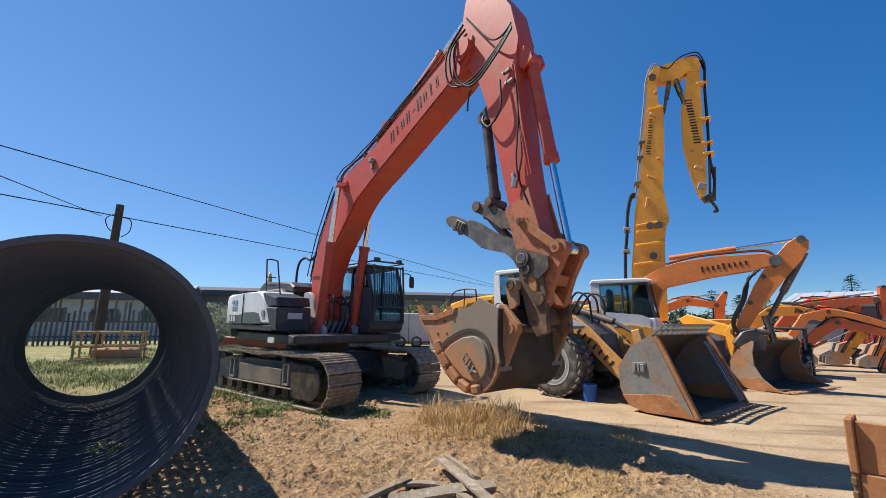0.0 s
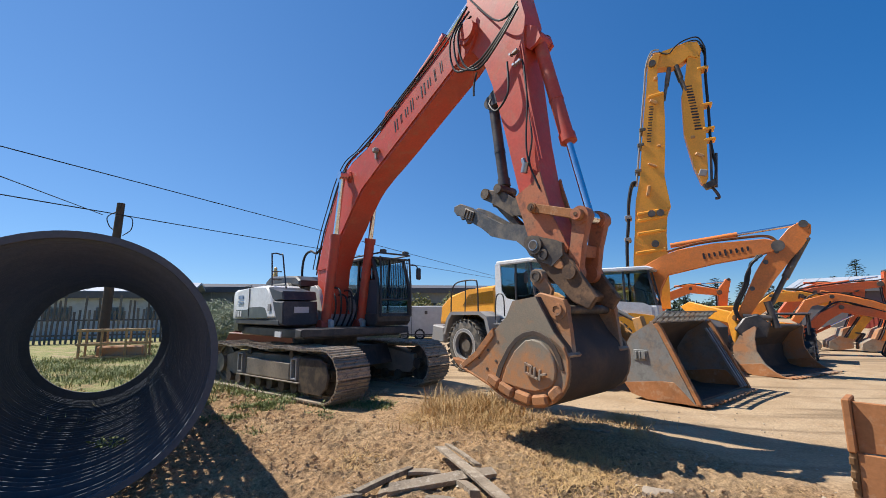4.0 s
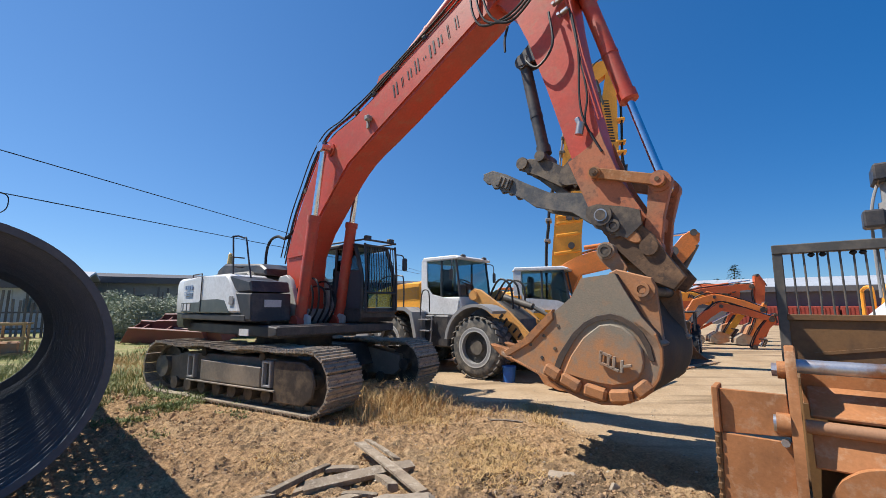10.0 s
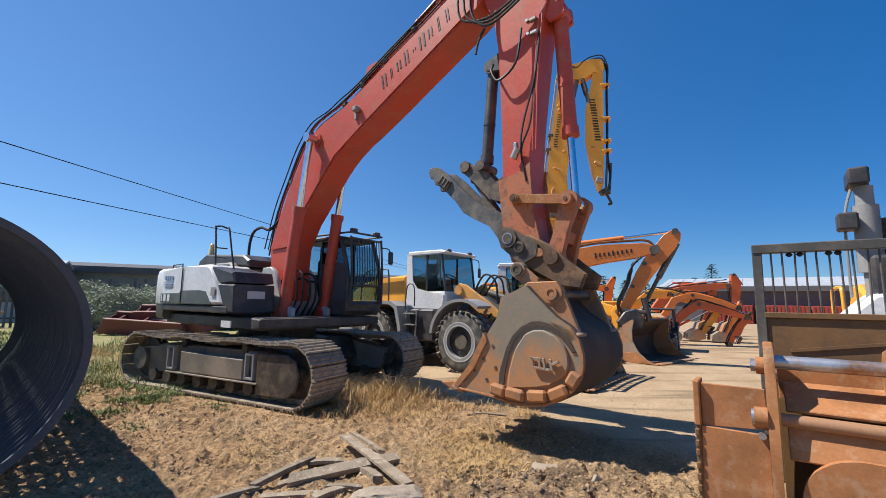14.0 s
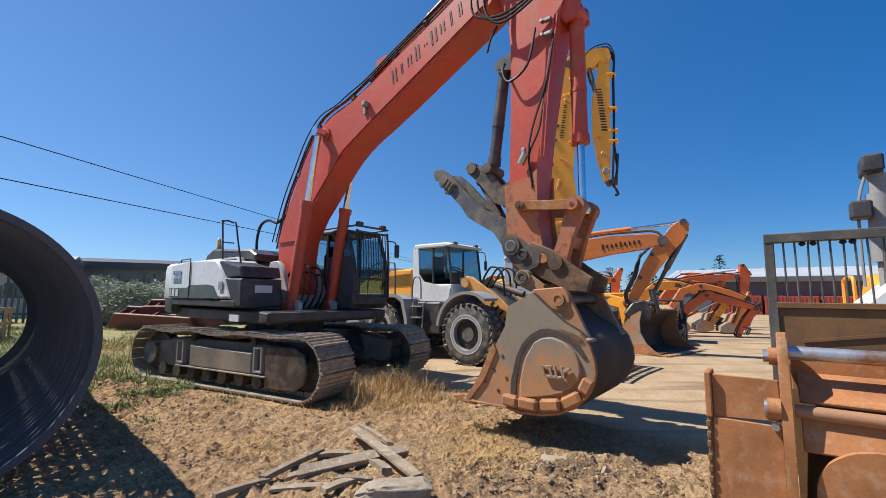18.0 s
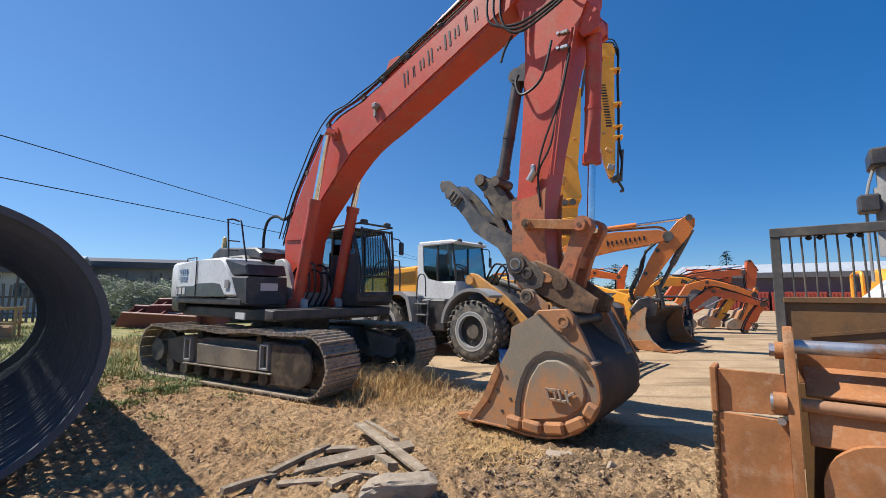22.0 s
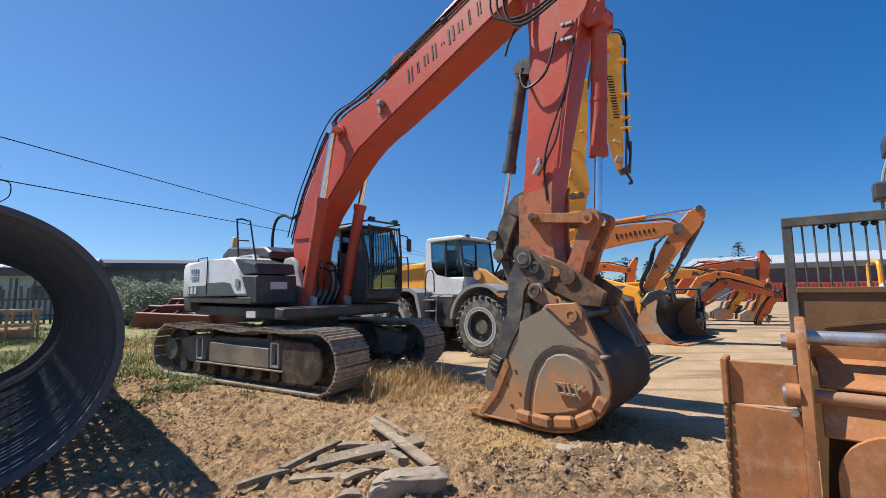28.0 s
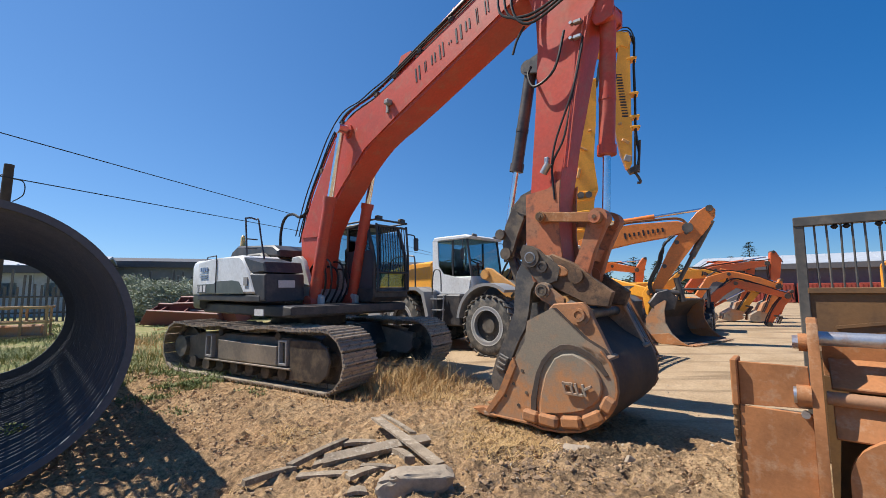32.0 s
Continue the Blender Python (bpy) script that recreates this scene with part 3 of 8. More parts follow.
def build_shoe():
    bm = B()
    prism(bm, [(-0.098, -0.005), (0.098, -0.005), (0.098, 0.018), (0.085, 0.052), (0.062, 0.052), (0.056, 0.020), (0.008, 0.020), (0.002, 0.042), (-0.018, 0.042), (-0.024, 0.020), (-0.066, 0.020), (-0.072, 0.042), (-0.090, 0.042), (-0.098, 0.018)], -0.40, 0.40)
    box(bm, (0, 0.10, -0.04), (0.19, 0.05, 0.09))
    box(bm, (0, -0.10, -0.04), (0.19, 0.05, 0.09))
    bmesh.ops.recalc_face_normals(bm, faces=bm.faces)
    me = bpy.data.meshes.new("track_shoe")
    bm.to_mesh(me)
    bm.free()
    me.materials.append(SHOE)
    return me


excavator = thing("crawler_excavator", "large red crawler excavator with white hood and rusty bucket", "excavator")
moving = {}

# crawler frames, rollers and shoes
SHOE_MESH = build_shoe()
shoes = []
for side in (-1, 1):
    out = 1.3 * side + 0.30 * side
    bm = B()
    prism(bm, [(-1.95, 0.28), (1.85, 0.28), (2.0, 0.40), (2.0, 0.72), (1.2, 0.84), (-1.4, 0.84), (-1.95, 0.72)], 1.3 * side - 0.22, 1.3 * side + 0.22, 0.02)
    frame_ob = part("track_frame", bm, CRAWLER, excavator, "dusty dark crawler frame")
    bm = B()
    prism(bm, [(-0.72, 0.36), (1.0, 0.36), (1.0, 0.70), (-0.72, 0.74)], out - 0.05, out + 0.02, 0.015)
    box(bm, (0.12, out, 0.335), (2.5, 0.14, 0.03), 0.006)
    part("frame_cover", bm, CRAWLER, frame_ob, "dusty flat side cover of the crawler frame")
    for x in (-1.02, 1.16):
        bm = B()
        for dx, dz, sx, sz in ((0, 0.20, 0.22, 0.04), (0, -0.20, 0.22, 0.04), (-0.09, 0, 0.04, 0.38), (0.09, 0, 0.04, 0.38)):
            box(bm, (x + dx, out + 0.02 * side, 0.60 + dz), (sx, 0.08, sz), 0.006)
        part("frame_step", bm, GREY, frame_ob, "pale worn step frame on the crawler")
    bm = B()
    prism(bm, [(1.32, 0.16), (2.02, 0.16), (2.22, 0.30), (2.28, 0.52), (2.2, 0.74), (2.0, 0.84), (1.32, 0.84)], out - 0.04, out + 0.02, 0.02)
    part("idler_guard", bm, GREASY, frame_ob, "dark idler guard with a dusty lower half")
    bm = B()
    boss(bm, 2.12, 0.52, 1.3 * side - 0.08, 1.3 * side + 0.08, 0.42, 32)
    boss(bm, 2.12, 0.52, 1.3 * side - 0.24, 1.3 * side + 0.24, 0.12)
    part("idler_wheel", bm, GREASY, frame_ob)
    bm = B()
    boss(bm, -2.12, 0.52, 1.3 * side - 0.09, 1.3 * side + 0.09, 0.38, 32)
    boss(bm, -2.12, 0.52, 1.3 * side - 0.30, 1.3 * side + 0.33, 0.22, 24)
    for k in range(20):
        a = 2 * math.pi * k / 20
        box(bm, (-2.12 + 0.41 * math.cos(a), 1.3 * side, 0.52 + 0.41 * math.sin(a)), (0.07, 0.09, 0.07), 0, pose(0, 0, 0, 0, -math.degrees(a), 0))
    part("sprocket", bm, THUMB, frame_ob, "dusty drive sprocket and hub")
    for k in range(8):
        bm = B()
        boss(bm, -1.7 + k * 0.46, 0.22, 1.3 * side - 0.27, 1.3 * side + 0.27, 0.12, 18)
        part("bottom_roller", bm, GREASY, frame_ob)
    for x in (-0.8, 0.9):
        bm = B()
        boss(bm, x, 0.86, 1.3 * side - 0.25, 1.3 * side + 0.25, 0.075, 16)
        part("top_roller", bm, GREASY, frame_ob)
    for k in range(SHOES):
        ob = new("track_shoe", SHOE_MESH)
        ob.parent = excavator
        ob.matrix_basis = shoe_pose(side, k, 0)
        shoes.append((ob, side, k))

bm = B()
prism(bm, [(-1.3, 0.50), (1.3, 0.50), (1.1, 0.95), (-1.1, 0.95)], -1.1, 1.1, 0.03)
part("car_body", bm, BLACK, excavator, "dark car body between the crawlers")
bm = B()
cyl(bm, (0, 0, 0.93), (0, 0, 1.20), 0.78, 40)
part("slew_ring", bm, GREASY, excavator)

# upper body
REAR = HOUSE @ Matrix.Translation((-0.36, 0, 0.06))
bm = B()
box(bm, (-0.55, 0, 1.29), (4.0, 2.5, 0.22), 0.03)
prism(bm, [(1.25, 1.20), (1.55, 1.24), (1.55, 1.38), (1.25, 1.40)], -1.35, 1.45, 0.02)
part("deck", bm, BLACK, excavator, "black slewing deck", HOUSE)
bm = B()
plan = [(-2.05, -1.42), (-2.55, -1.38), (-2.86, -1.05), (-2.98, -0.4), (-2.98, 0.4), (-2.86, 1.05), (-2.55, 1.38), (-2.05, 1.42)]
rows = []
for z, k in ((1.53, 0.99), (1.56, 1.0), (2.16, 1.0), (2.27, 0.985), (2.33, 0.94)):
    rows.append([bm.verts.new((-2.05 + (x + 2.05) * k, y * k, z)) for x, y in plan])
for a, b in zip(rows, rows[1:]):
    for i in range(len(plan)):
        bm.faces.new((a[i], a[(i + 1) % len(plan)], b[(i + 1) % len(plan)], b[i]))
bm.faces.new(rows[0]), bm.faces.new(rows[-1])
counterweight = part("counterweight", bm, WHITE, excavator, "white rounded counterweight", REAR)

bm = B()
rows = [[bm.verts.new((-2.05 + (x + 2.05) * k, y * k, z)) for x, y in plan] for z, k in ((1.20, 0.95), (1.26, 0.98), (1.525, 0.985))]
for a, b in zip(rows, rows[1:]):
    for i in range(len(plan)):
        bm.faces.new((a[i], a[(i + 1) % len(plan)], b[(i + 1) % len(plan)], b[i]))
bm.faces.new(rows[0]), bm.faces.new(rows[-1])
part("lower_counterweight", bm, PANEL, excavator, "dark lower counterweight", REAR)

SIDE_TOP = [(-2.04, 2.30), (-1.0, 2.32), (0.10, 2.33), (0.22, 2.28), (0.42, 2.0), (0.78, 1.58), (0.70, 1.55), (-2.04, 1.53)]
bm = B()
prism(bm, SIDE_TOP, -1.46, -0.60, 0.05)
hood = part("side_hood", bm, WHITE, excavator, "white side hood of the machine", REAR)
bm = B()
prism(bm, [(-2.03, 1.56), (0.34, 1.56), (0.10, 1.80), (-0.2, 1.83), (-1.0, 1.82), (-1.1, 1.77), (-2.03, 1.76)], -1.472, -1.45)
part("side_panel", bm, PANEL, hood, "dark green-grey inset panel")
bm = B()
box(bm, (-0.99, -1.475, 1.94), (0.012, 0.02, 0.74))
part("panel_gap", bm, BLACK, hood)
bm = B()
for k, w in enumerate((0.05, 0.09, 0.07, 0.08)):
    box(bm, (-1.82 + k * 0.11, -1.475, 2.10), (w, 0.012, 0.09))
for k in range(3):
    box(bm, (-1.66, -1.475, 2.0 - k * 0.04), (0.42, 0.012, 0.016))
part("maker_plate", bm, BADGE, hood, "blue worn maker lettering as plain bars")
for x, w in ((-1.94, 0.05), (-1.78, 0.13), (-1.58, 0.13)):
    bm = B()
    box(bm, (x, -1.478, 1.665), (w, 0.012, 0.15))
    part("model_mark", bm, MARK_PALE, hood, "pale model number as plain bar")
bm = B()
box(bm, (0.42, -1.478, 1.80), (0.16, 0.012, 0.16))
part("warning_label", bm, GREY, hood, "small grey warning label")
bm = B()
prism(bm, [(-2.04, 1.40), (0.95, 1.40), (0.95, 1.53), (-2.04, 1.53)], -1.45, -0.62, 0.02)
part("lower_skirt", bm, BLACK, excavator, "black lower skirt under the hood", REAR)
bm = B()
prism(bm, [(0.13, 2.31), (0.26, 2.27), (0.62, 2.20), (1.02, 2.16), (1.10, 1.96), (0.62, 1.94), (0.46, 1.99)], -1.43, -0.62, 0.03)
part("front_grille", bm, BLACK, excavator, "black sloping front hood", REAR)
bm = B()
prism(bm, [(0.46, 1.96), (1.12, 1.93), (1.16, 1.42), (0.82, 1.42), (0.80, 1.56)], -1.44, -0.62, 0.03)
tool_box = part("tool_box", bm, BLACK, excavator, "dark tool box at the front of the deck", REAR)
bm = B()
box(bm, (1.155, -1.02, 1.74), (0.02, 0.34, 0.14))
part("front_plate", bm, MARK_PALE, tool_box, "pale plate with unreadable writing")
bm = B()
box(bm, (0.62, -1.46, 1.27), (0.34, 0.02, 0.12))
part("deck_plate", bm, WHITE, excavator, "white plate on the deck edge", HOUSE)

# engine cover and air cleaner
bm = B()
prism(bm, [(-2.3, 2.34), (-2.2, 2.46), (-0.5, 2.46), (-0.3, 2.34)], -0.75, 1.35, 0.04)
part("engine_cover", bm, DARK, excavator, "dark engine cover", REAR)
bm = B()
prism(bm, [(-2.35, 2.44), (-2.25, 2.60), (-1.95, 2.72), (-0.2, 2.62), (0.05, 2.50), (0.05, 2.36)], -0.62, 0.35, 0.04)
part("air_box", bm, BLACK, excavator, "black air cleaner housing", REAR)
bm = B()
cyl(bm, (-2.02, -0.45, 2.66), (-2.02, -0.45, 2.74), 0.075, 14, 0.07)
cyl(bm, (-2.02, -0.45, 2.74), (-2.02, -0.45, 2.98), 0.068, 14, 0.045)
cyl(bm, (-2.02, -0.45, 2.98), (-2.02, -0.45, 3.01), 0.045, 14, 0.02)
part("beacon", bm, AMBER, excavator, "pale amber beacon", REAR)
bm = B()
for y in (-1.30, -1.05):
    tube(bm, [(-0.30 if y < -1.2 else -0.05, y, 2.30), (-0.34 if y < -1.2 else -0.2, y, 2.7), (-0.40 if y < -1.2 else -0.34, y, 3.12), (-0.40, y, 3.20)], 0.018)
tube(bm, [(-0.44, -1.30, 3.18), (-0.45, -1.18, 3.21), (-0.44, -1.05, 3.18)], 0.018)
for z in (2.55, 2.75):
    tube(bm, [(-0.385, -1.30, z), (-0.385, -1.05, z)], 0.014, curve=False)
part("handrail", bm, BLACK, excavator, "black step handrail", HOUSE)
bm = B()
tube(bm, [(-2.2, -1.2, 2.33), (-2.2, -1.2, 2.42), (-1.7, -1.2, 2.43), (-1.7, -1.2, 2.33)], 0.014, curve=False)
part("grab_rail", bm, BLACK, excavator, "", REAR)

# boom foot brackets
for y in (-0.42, 0.42):
    bm = B()
    prism(bm, [(-0.25, 1.38), (1.12, 1.38), (1.12, 1.55), (0.98, 1.60), (0.80, 1.50), (0.62, 1.95), (0.45, 2.30), (0.28, 2.40), (0.02, 2.38), (-0.2, 1.9)], y - 0.05, y + 0.05, 0.015)
    boss(bm, FOOT[0], FOOT[1], y - 0.09, y + 0.09, 0.17)
    part("boom_bracket", bm, PALE, excavator, "pale grey boom foot bracket", HOUSE)
for k, (y, h) in enumerate(((-0.28, 2.15), (-0.14, 2.25), (0.02, 2.1), (0.16, 2.2), (0.28, 2.05), (0.62, 2.2), (0.74, 2.1))):
    bm = B()
    tube(bm, [(0.75, y, 1.42), (0.98, y, 1.75), (0.92, y, h), (0.55, y, h + 0.06), (0.35, y, h - 0.2)], 0.022)
    part("swing_hose", bm, RUBBER, excavator, "black hydraulic hose", HOUSE)
bm = B()
box(bm, (0.2, 0.1, 1.55), (0.9, 0.7, 0.3), 0.04)
part("valve_block", bm, GREY, excavator, "grey valve block behind the boom", HOUSE)

# operator's cab
cab_at = HOUSE @ pose(0.72, 1.0, 1.42)
bm = B()
prism(bm, [(-0.86, 0.0), (0.74, 0.0), (0.84, 0.10), (0.84, 0.30), (-0.86, 0.30)], -0.5, 0.5, 0.03)
prism(bm, [(-0.86, 1.58), (0.52, 1.60), (0.60, 1.66), (0.45, 1.70), (-0.80, 1.69)], -0.5, 0.5, 0.03)
for y in (-0.46, 0.46):
    tube(bm, [(0.80, y, 0.28), (0.80, y, 0.9), (0.62, y, 1.45), (0.55, y, 1.62)], 0.045, 8)
    tube(bm, [(-0.10, y, 0.28), (-0.08, y, 1.62)], 0.04, 8)
    tube(bm, [(-0.82, y, 0.28), (-0.82, y, 1.62)], 0.045, 8)
box(bm, (-0.84, 0, 0.55), (0.05, 0.96, 0.55), 0.01)
cab = part("cab", bm, BLACK, excavator, "black operator's cab with a barred front guard", cab_at)
bm = B()
prism(bm, [(-0.80, 0.80), (-0.12, 0.80), (-0.12, 1.58), (-0.80, 1.58)], -0.475, -0.468)
part("side_glass", bm, GLASS, cab, "tinted rear side window")
bm = B()
prism(bm, [(-0.80, 0.30), (0.76, 0.30), (0.76, 0.9), (0.70, 1.1), (-0.10, 1.1), (-0.10, 0.80), (-0.80, 0.80)], -0.478, -0.462)
part("side_panel", bm, INTERIOR, cab, "dark lower side panel of the cab")
bm = B()
prism(bm, [(-0.06, 1.1), (0.70, 1.1), (0.6, 1.45), (0.53, 1.58), (-0.06, 1.58)], -0.475, -0.468)
part("side_glass", bm, GLASS_DEEP, cab, "dark front side window")
bm = B()
prism(bm, [(-0.80, 0.30), (0.76, 0.30), (0.76, 0.9), (0.6, 1.45), (0.53, 1.58), (-0.80, 1.58)], 0.468, 0.475)
glass_ob = part("side_glass", bm, GLASS, cab, "tinted side windows")
bm = B()
prism(bm, [(0.775, 0.32), (0.782, 0.32), (0.782, 0.9), (0.60, 1.5), (0.593, 1.5), (0.775, 0.9)], -0.42, 0.42)
part("windscreen", bm, GLASS, cab, "tinted windscreen")
bm = B()
box(bm, (-0.25, 0, 0.45), (0.5, 0.5, 0.14), 0.05)
box(bm, (-0.47, 0, 0.85), (0.14, 0.5, 0.75), 0.05)
box(bm, (-0.47, 0, 1.30), (0.12, 0.28, 0.2), 0.04)
part("seat", bm, INTERIOR, cab, "dark empty operator's seat")
bm = B()
for y in (-0.44, 0.44):
    tube(bm, [(0.90, y, 0.22), (0.90, y, 1.0), (0.84, y, 1.66)], 0.026, curve=False)
for z, x in ((0.22, 0.90), (0.62, 0.90), (1.62, 0.845)):
    tube(bm, [(x, -0.44, z), (x, 0.44, z)], 0.024, curve=False)
for y in (-0.46, 0.46):
    tube(bm, [(-0.8, y, 1.74), (0.84, y, 1.74)], 0.02, curve=False)
tube(bm, [(0.84, -0.46, 1.74), (0.84, 0.46, 1.74)], 0.022, curve=False)
guard = part("guard_frame", bm, BLACK, cab, "black front guard frame")
for k in range(11):
    bm = B()
    y = -0.36 + k * 0.072
    tube(bm, [(0.90, y, 0.62), (0.90, y, 1.0), (0.845, y, 1.62)], 0.011, 6, curve=False)
    part("guard_bar", bm, BLACK, cab)
for y in (-0.28, 0.40):
    bm = B()
    box(bm, (0.72, y, 1.80), (0.10, 0.15, 0.11), 0.02)
    box(bm, (0.775, y, 1.80), (0.02, 0.12, 0.08))
    part("work_lamp", bm, DARK, cab, "square work lamp on the cab roof")
bm = B()
tube(bm, [(0.82, 0.5, 1.5), (0.9, 0.62, 1.48), (0.92, 0.66, 1.40)], 0.014)
box(bm, (0.92, 0.68, 1.28), (0.06, 0.16, 0.30), 0.03)
part("mirror", bm, BLACK, cab, "black rear-view mirror")

# boom
BOOM_SIDE = [(-0.22, 0.0), (-0.30, 0.6), (-0.36, 1.20), (-0.05, 1.85), (0.32, 2.46), (0.70, 3.02), (1.08, 3.42), (1.40, 3.55), (2.0, 3.68), (3.15, 4.16), (4.4, 4.70), (5.05, 4.95), (5.32, 4.90), (5.40, 4.66), (5.30, 4.46), (4.95, 4.24), (4.07, 3.82), (3.2, 3.40), (2.56, 3.11), (2.1, 2.93), (1.76, 2.70), (1.40, 2.40), (1.10, 2.06), (0.66, 1.62), (0.34, 1.15), (0.24, 0.5), (0.22, 0.0), (0.1, -0.18), (-0.1, -0.18)]
bm = B()
prism(bm, BOOM_SIDE, -0.27, 0.27, 0.0)
boom = part("boom", bm, RED, excavator, "red painted steel boom", flat(FOOT, 0))
for x, z, w, r in ((0, 0, 0.36, 0.19), (TIP[0], TIP[1], 0.36, 0.17), (1.24, 3.20, 0.34, 0.14)):
    bm = B()
    boss(bm, x, z, -w, w, r)
    part("pin_boss", bm, RED, boom)
for y in (-0.285, 0.285):
    bm = B()
    prism(bm, [(-0.30, 1.15), (-0.02, 1.80), (0.32, 2.40), (0.72, 2.96), (1.10, 3.34), (2.0, 3.60), (3.15, 4.08), (4.4, 4.62), (5.0, 4.86), (4.95, 4.30), (4.07, 3.88), (2.56, 3.17), (1.76, 2.77), (1.10, 2.14), (0.66, 1.70), (0.30, 1.15)], y - 0.014, y + 0.014)
    part("side_web", bm, RED, boom)
along = Vector((1.50, 0.66)).normalized()
for k, (w, h) in enumerate(((0.15, 0.25), (0.06, 0.19), (0.13, 0.17), (0.13, 0.25), (0.09, 0.04), (0.17, 0.25), (0.13, 0.17), (0.05, 0.25), (0.09, 0.22))):
    c = Vector((3.12, 3.80)) + along * (k * 0.192)
    bm = B()
    for e in (-1, 1):
        box(bm, (c.x + e * w * 0.26, -0.302, c.y + e * w * 0.10), (w * 0.20, 0.008, h), 0, pose(0, 0, 0, 0, -8, 0))
    part("maker_mark", bm, MARK, boom, "dark lettering as plain bar")
bm = B()
box(bm, (2.45, -0.36, 3.46), (0.12, 0.12, 0.10), 0.02)
box(bm, (2.40, -0.31, 3.36), (0.05, 0.06, 0.14))
part("boom_lamp", bm, GREY, boom, "grey work lamp on the boom side")
for k, (y, lift) in enumerate(((-0.25, 0.05), (-0.19, 0.08), (-0.12, 0.06), (0.12, 0.07), (0.2, 0.06))):
    bm = B()
    pts = [(-0.42, y, 1.0), (-0.10, y, 1.95), (0.28, y, 2.56), (0.68, y, 3.12), (1.02, y, 3.50), (1.4, y, 3.64), (2.0, y, 3.78), (3.15, y, 4.26), (4.3, y, 4.76)]
    tube(bm, [(x - lift * 0.6, q, z + lift) for x, q, z in pts], 0.018)
    part("boom_pipe", bm, RED if k in (1, 3) else RUBBER, boom)
for k, y in enumerate((-0.30, -0.20)):
    bm = B()
    o = 0.05 + 0.03 * k
    tube(bm, [(-0.50 - o, y, 1.2), (-0.15 - o, y, 2.05), (0.25 - o, y, 2.70), (0.62 - o, y, 3.25), (1.05 - o * 0.6, y, 3.60 + o * 0.6), (1.55, y, 3.68 + o), (1.9, y, 3.78 + o * 1.3), (2.4, y, 3.95 + o * 0.8), (3.2, y, 4.28 + o), (4.1, y, 4.66 + o * 0.6), (4.7, y, 4.92 + o)], 0.013)
    part("boom_hose", bm, RUBBER, boom, "black hose along the boom's top")
for x, z in ((0.30, 2.55), (0.95, 3.44), (2.0, 3.76), (2.5, 3.97), (3.1, 4.22), (3.8, 4.52)):
    bm = B()
    box(bm, (x, 0, z), (0.10, 0.56, 0.09), 0.01)
    part("pipe_clamp", bm, GREASY, boom)
bm = B()
tube(bm, [(-0.16, -0.25, 1.75), (-0.45, -0.26, 1.62), (-0.80, -0.26, 1.72), (-1.10, -0.28, 1.62), (-1.20, -0.3, 1.25), (-1.15, -0.3, 0.70)], 0.032)
part("boom_hose", bm, RUBBER, boom, "black arched hose from deck to boom")
bm = B()
for y in (-0.14, 0.14):
    prism(bm, [(2.3, 3.78), (2.95, 4.06), (2.80, 4.38), (2.55, 4.36)], y - 0.03, y + 0.03)
part("cylinder_lug", bm, RED, boom)

# stick
STICK_SIDE = [(0.40, 1.12), (0.25, 0.85), (-0.02, 0.30), (-0.20, 0.05), (-0.16, -0.14), (0.02, -0.30), (0.17, -0.75), (0.20, -1.2), (0.18, -2.07), (0.12, -3.23), (0.14, -3.9), (0.26, -4.30), (0.42, -4.36), (0.58, -4.22), (0.52, -3.75), (0.52, -3.3), (0.63, -2.5), (0.84, -1.41), (0.97, -0.88), (1.10, -0.55), (1.14, 0.1), (0.96, 0.75), (0.72, 1.15)]
bm = B()
prism(bm, STICK_SIDE, -0.22, 0.22)
boss(bm, 0.02, 0.0, -0.34, 0.34, 0.16)
stick = part("stick", bm, RED, excavator, "red painted steel dipper arm with dusty lower end", flat((5.49, 6.34), 0))
for y in (-0.262, 0.262):
    bm = B()
    prism(bm, [(0.08, -3.2), (0.10, -4.0), (0.20, -4.36), (0.42, -4.44), (0.64, -4.26), (0.56, -3.75), (0.56, -3.2), (0.57, -3.05), (0.40, -3.15)], y - 0.018, y + 0.018)
    boss(bm, 0.337, -3.524, y - 0.05, y + 0.05, 0.085)
    boss(bm, 0.49, -4.228, y - 0.05, y + 0.05, 0.12)
    part("end_plate", bm, RED_DUSTY, stick, "rust-worn reinforcing plate at the arm's end")
    bm = B()
    prism(bm, [(0.95, -0.55), (1.08, -0.70), (1.20, -0.85), (1.20, -1.05), (1.08, -1.10), (0.98, -1.1), (0.92, -1.0)], y * 0.6 - 0.025, y * 0.6 + 0.025)
    part("cylinder_lug", bm, RED, stick)
for k, y in enumerate((-0.275, -0.285)):
    bm = B()
    tube(bm, [(0.86, y, -1.25 - 0.1 * k), (0.74, y, -1.9), (0.62 - 0.1 * k, y, -2.5), (0.46, y, -2.85), (0.50, y, -3.3)], 0.014)
    part("arm_hose", bm, RUBBER, stick, "thin black hose along the arm")
for dx in (0.0, 0.05):
    bm = B()
    tube(bm, [(0.88 + dx, -0.27, -1.0), (0.72 + dx, -0.275, -2.0), (0.62 + dx, -0.27, -2.9)], 0.013, curve=False)
    part("arm_pipe", bm, RED, stick, "thin red pipe along the arm")
bm = B()
cyl(bm, (0.34, -0.30, -2.95), (0.42, -0.30, -2.82), 0.05, 12)
box(bm, (0.40, -0.31, -2.80), (0.06, 0.06, 0.12), 0.01)
part("valve", bm, STEEL, stick, "bare steel valve on the arm")
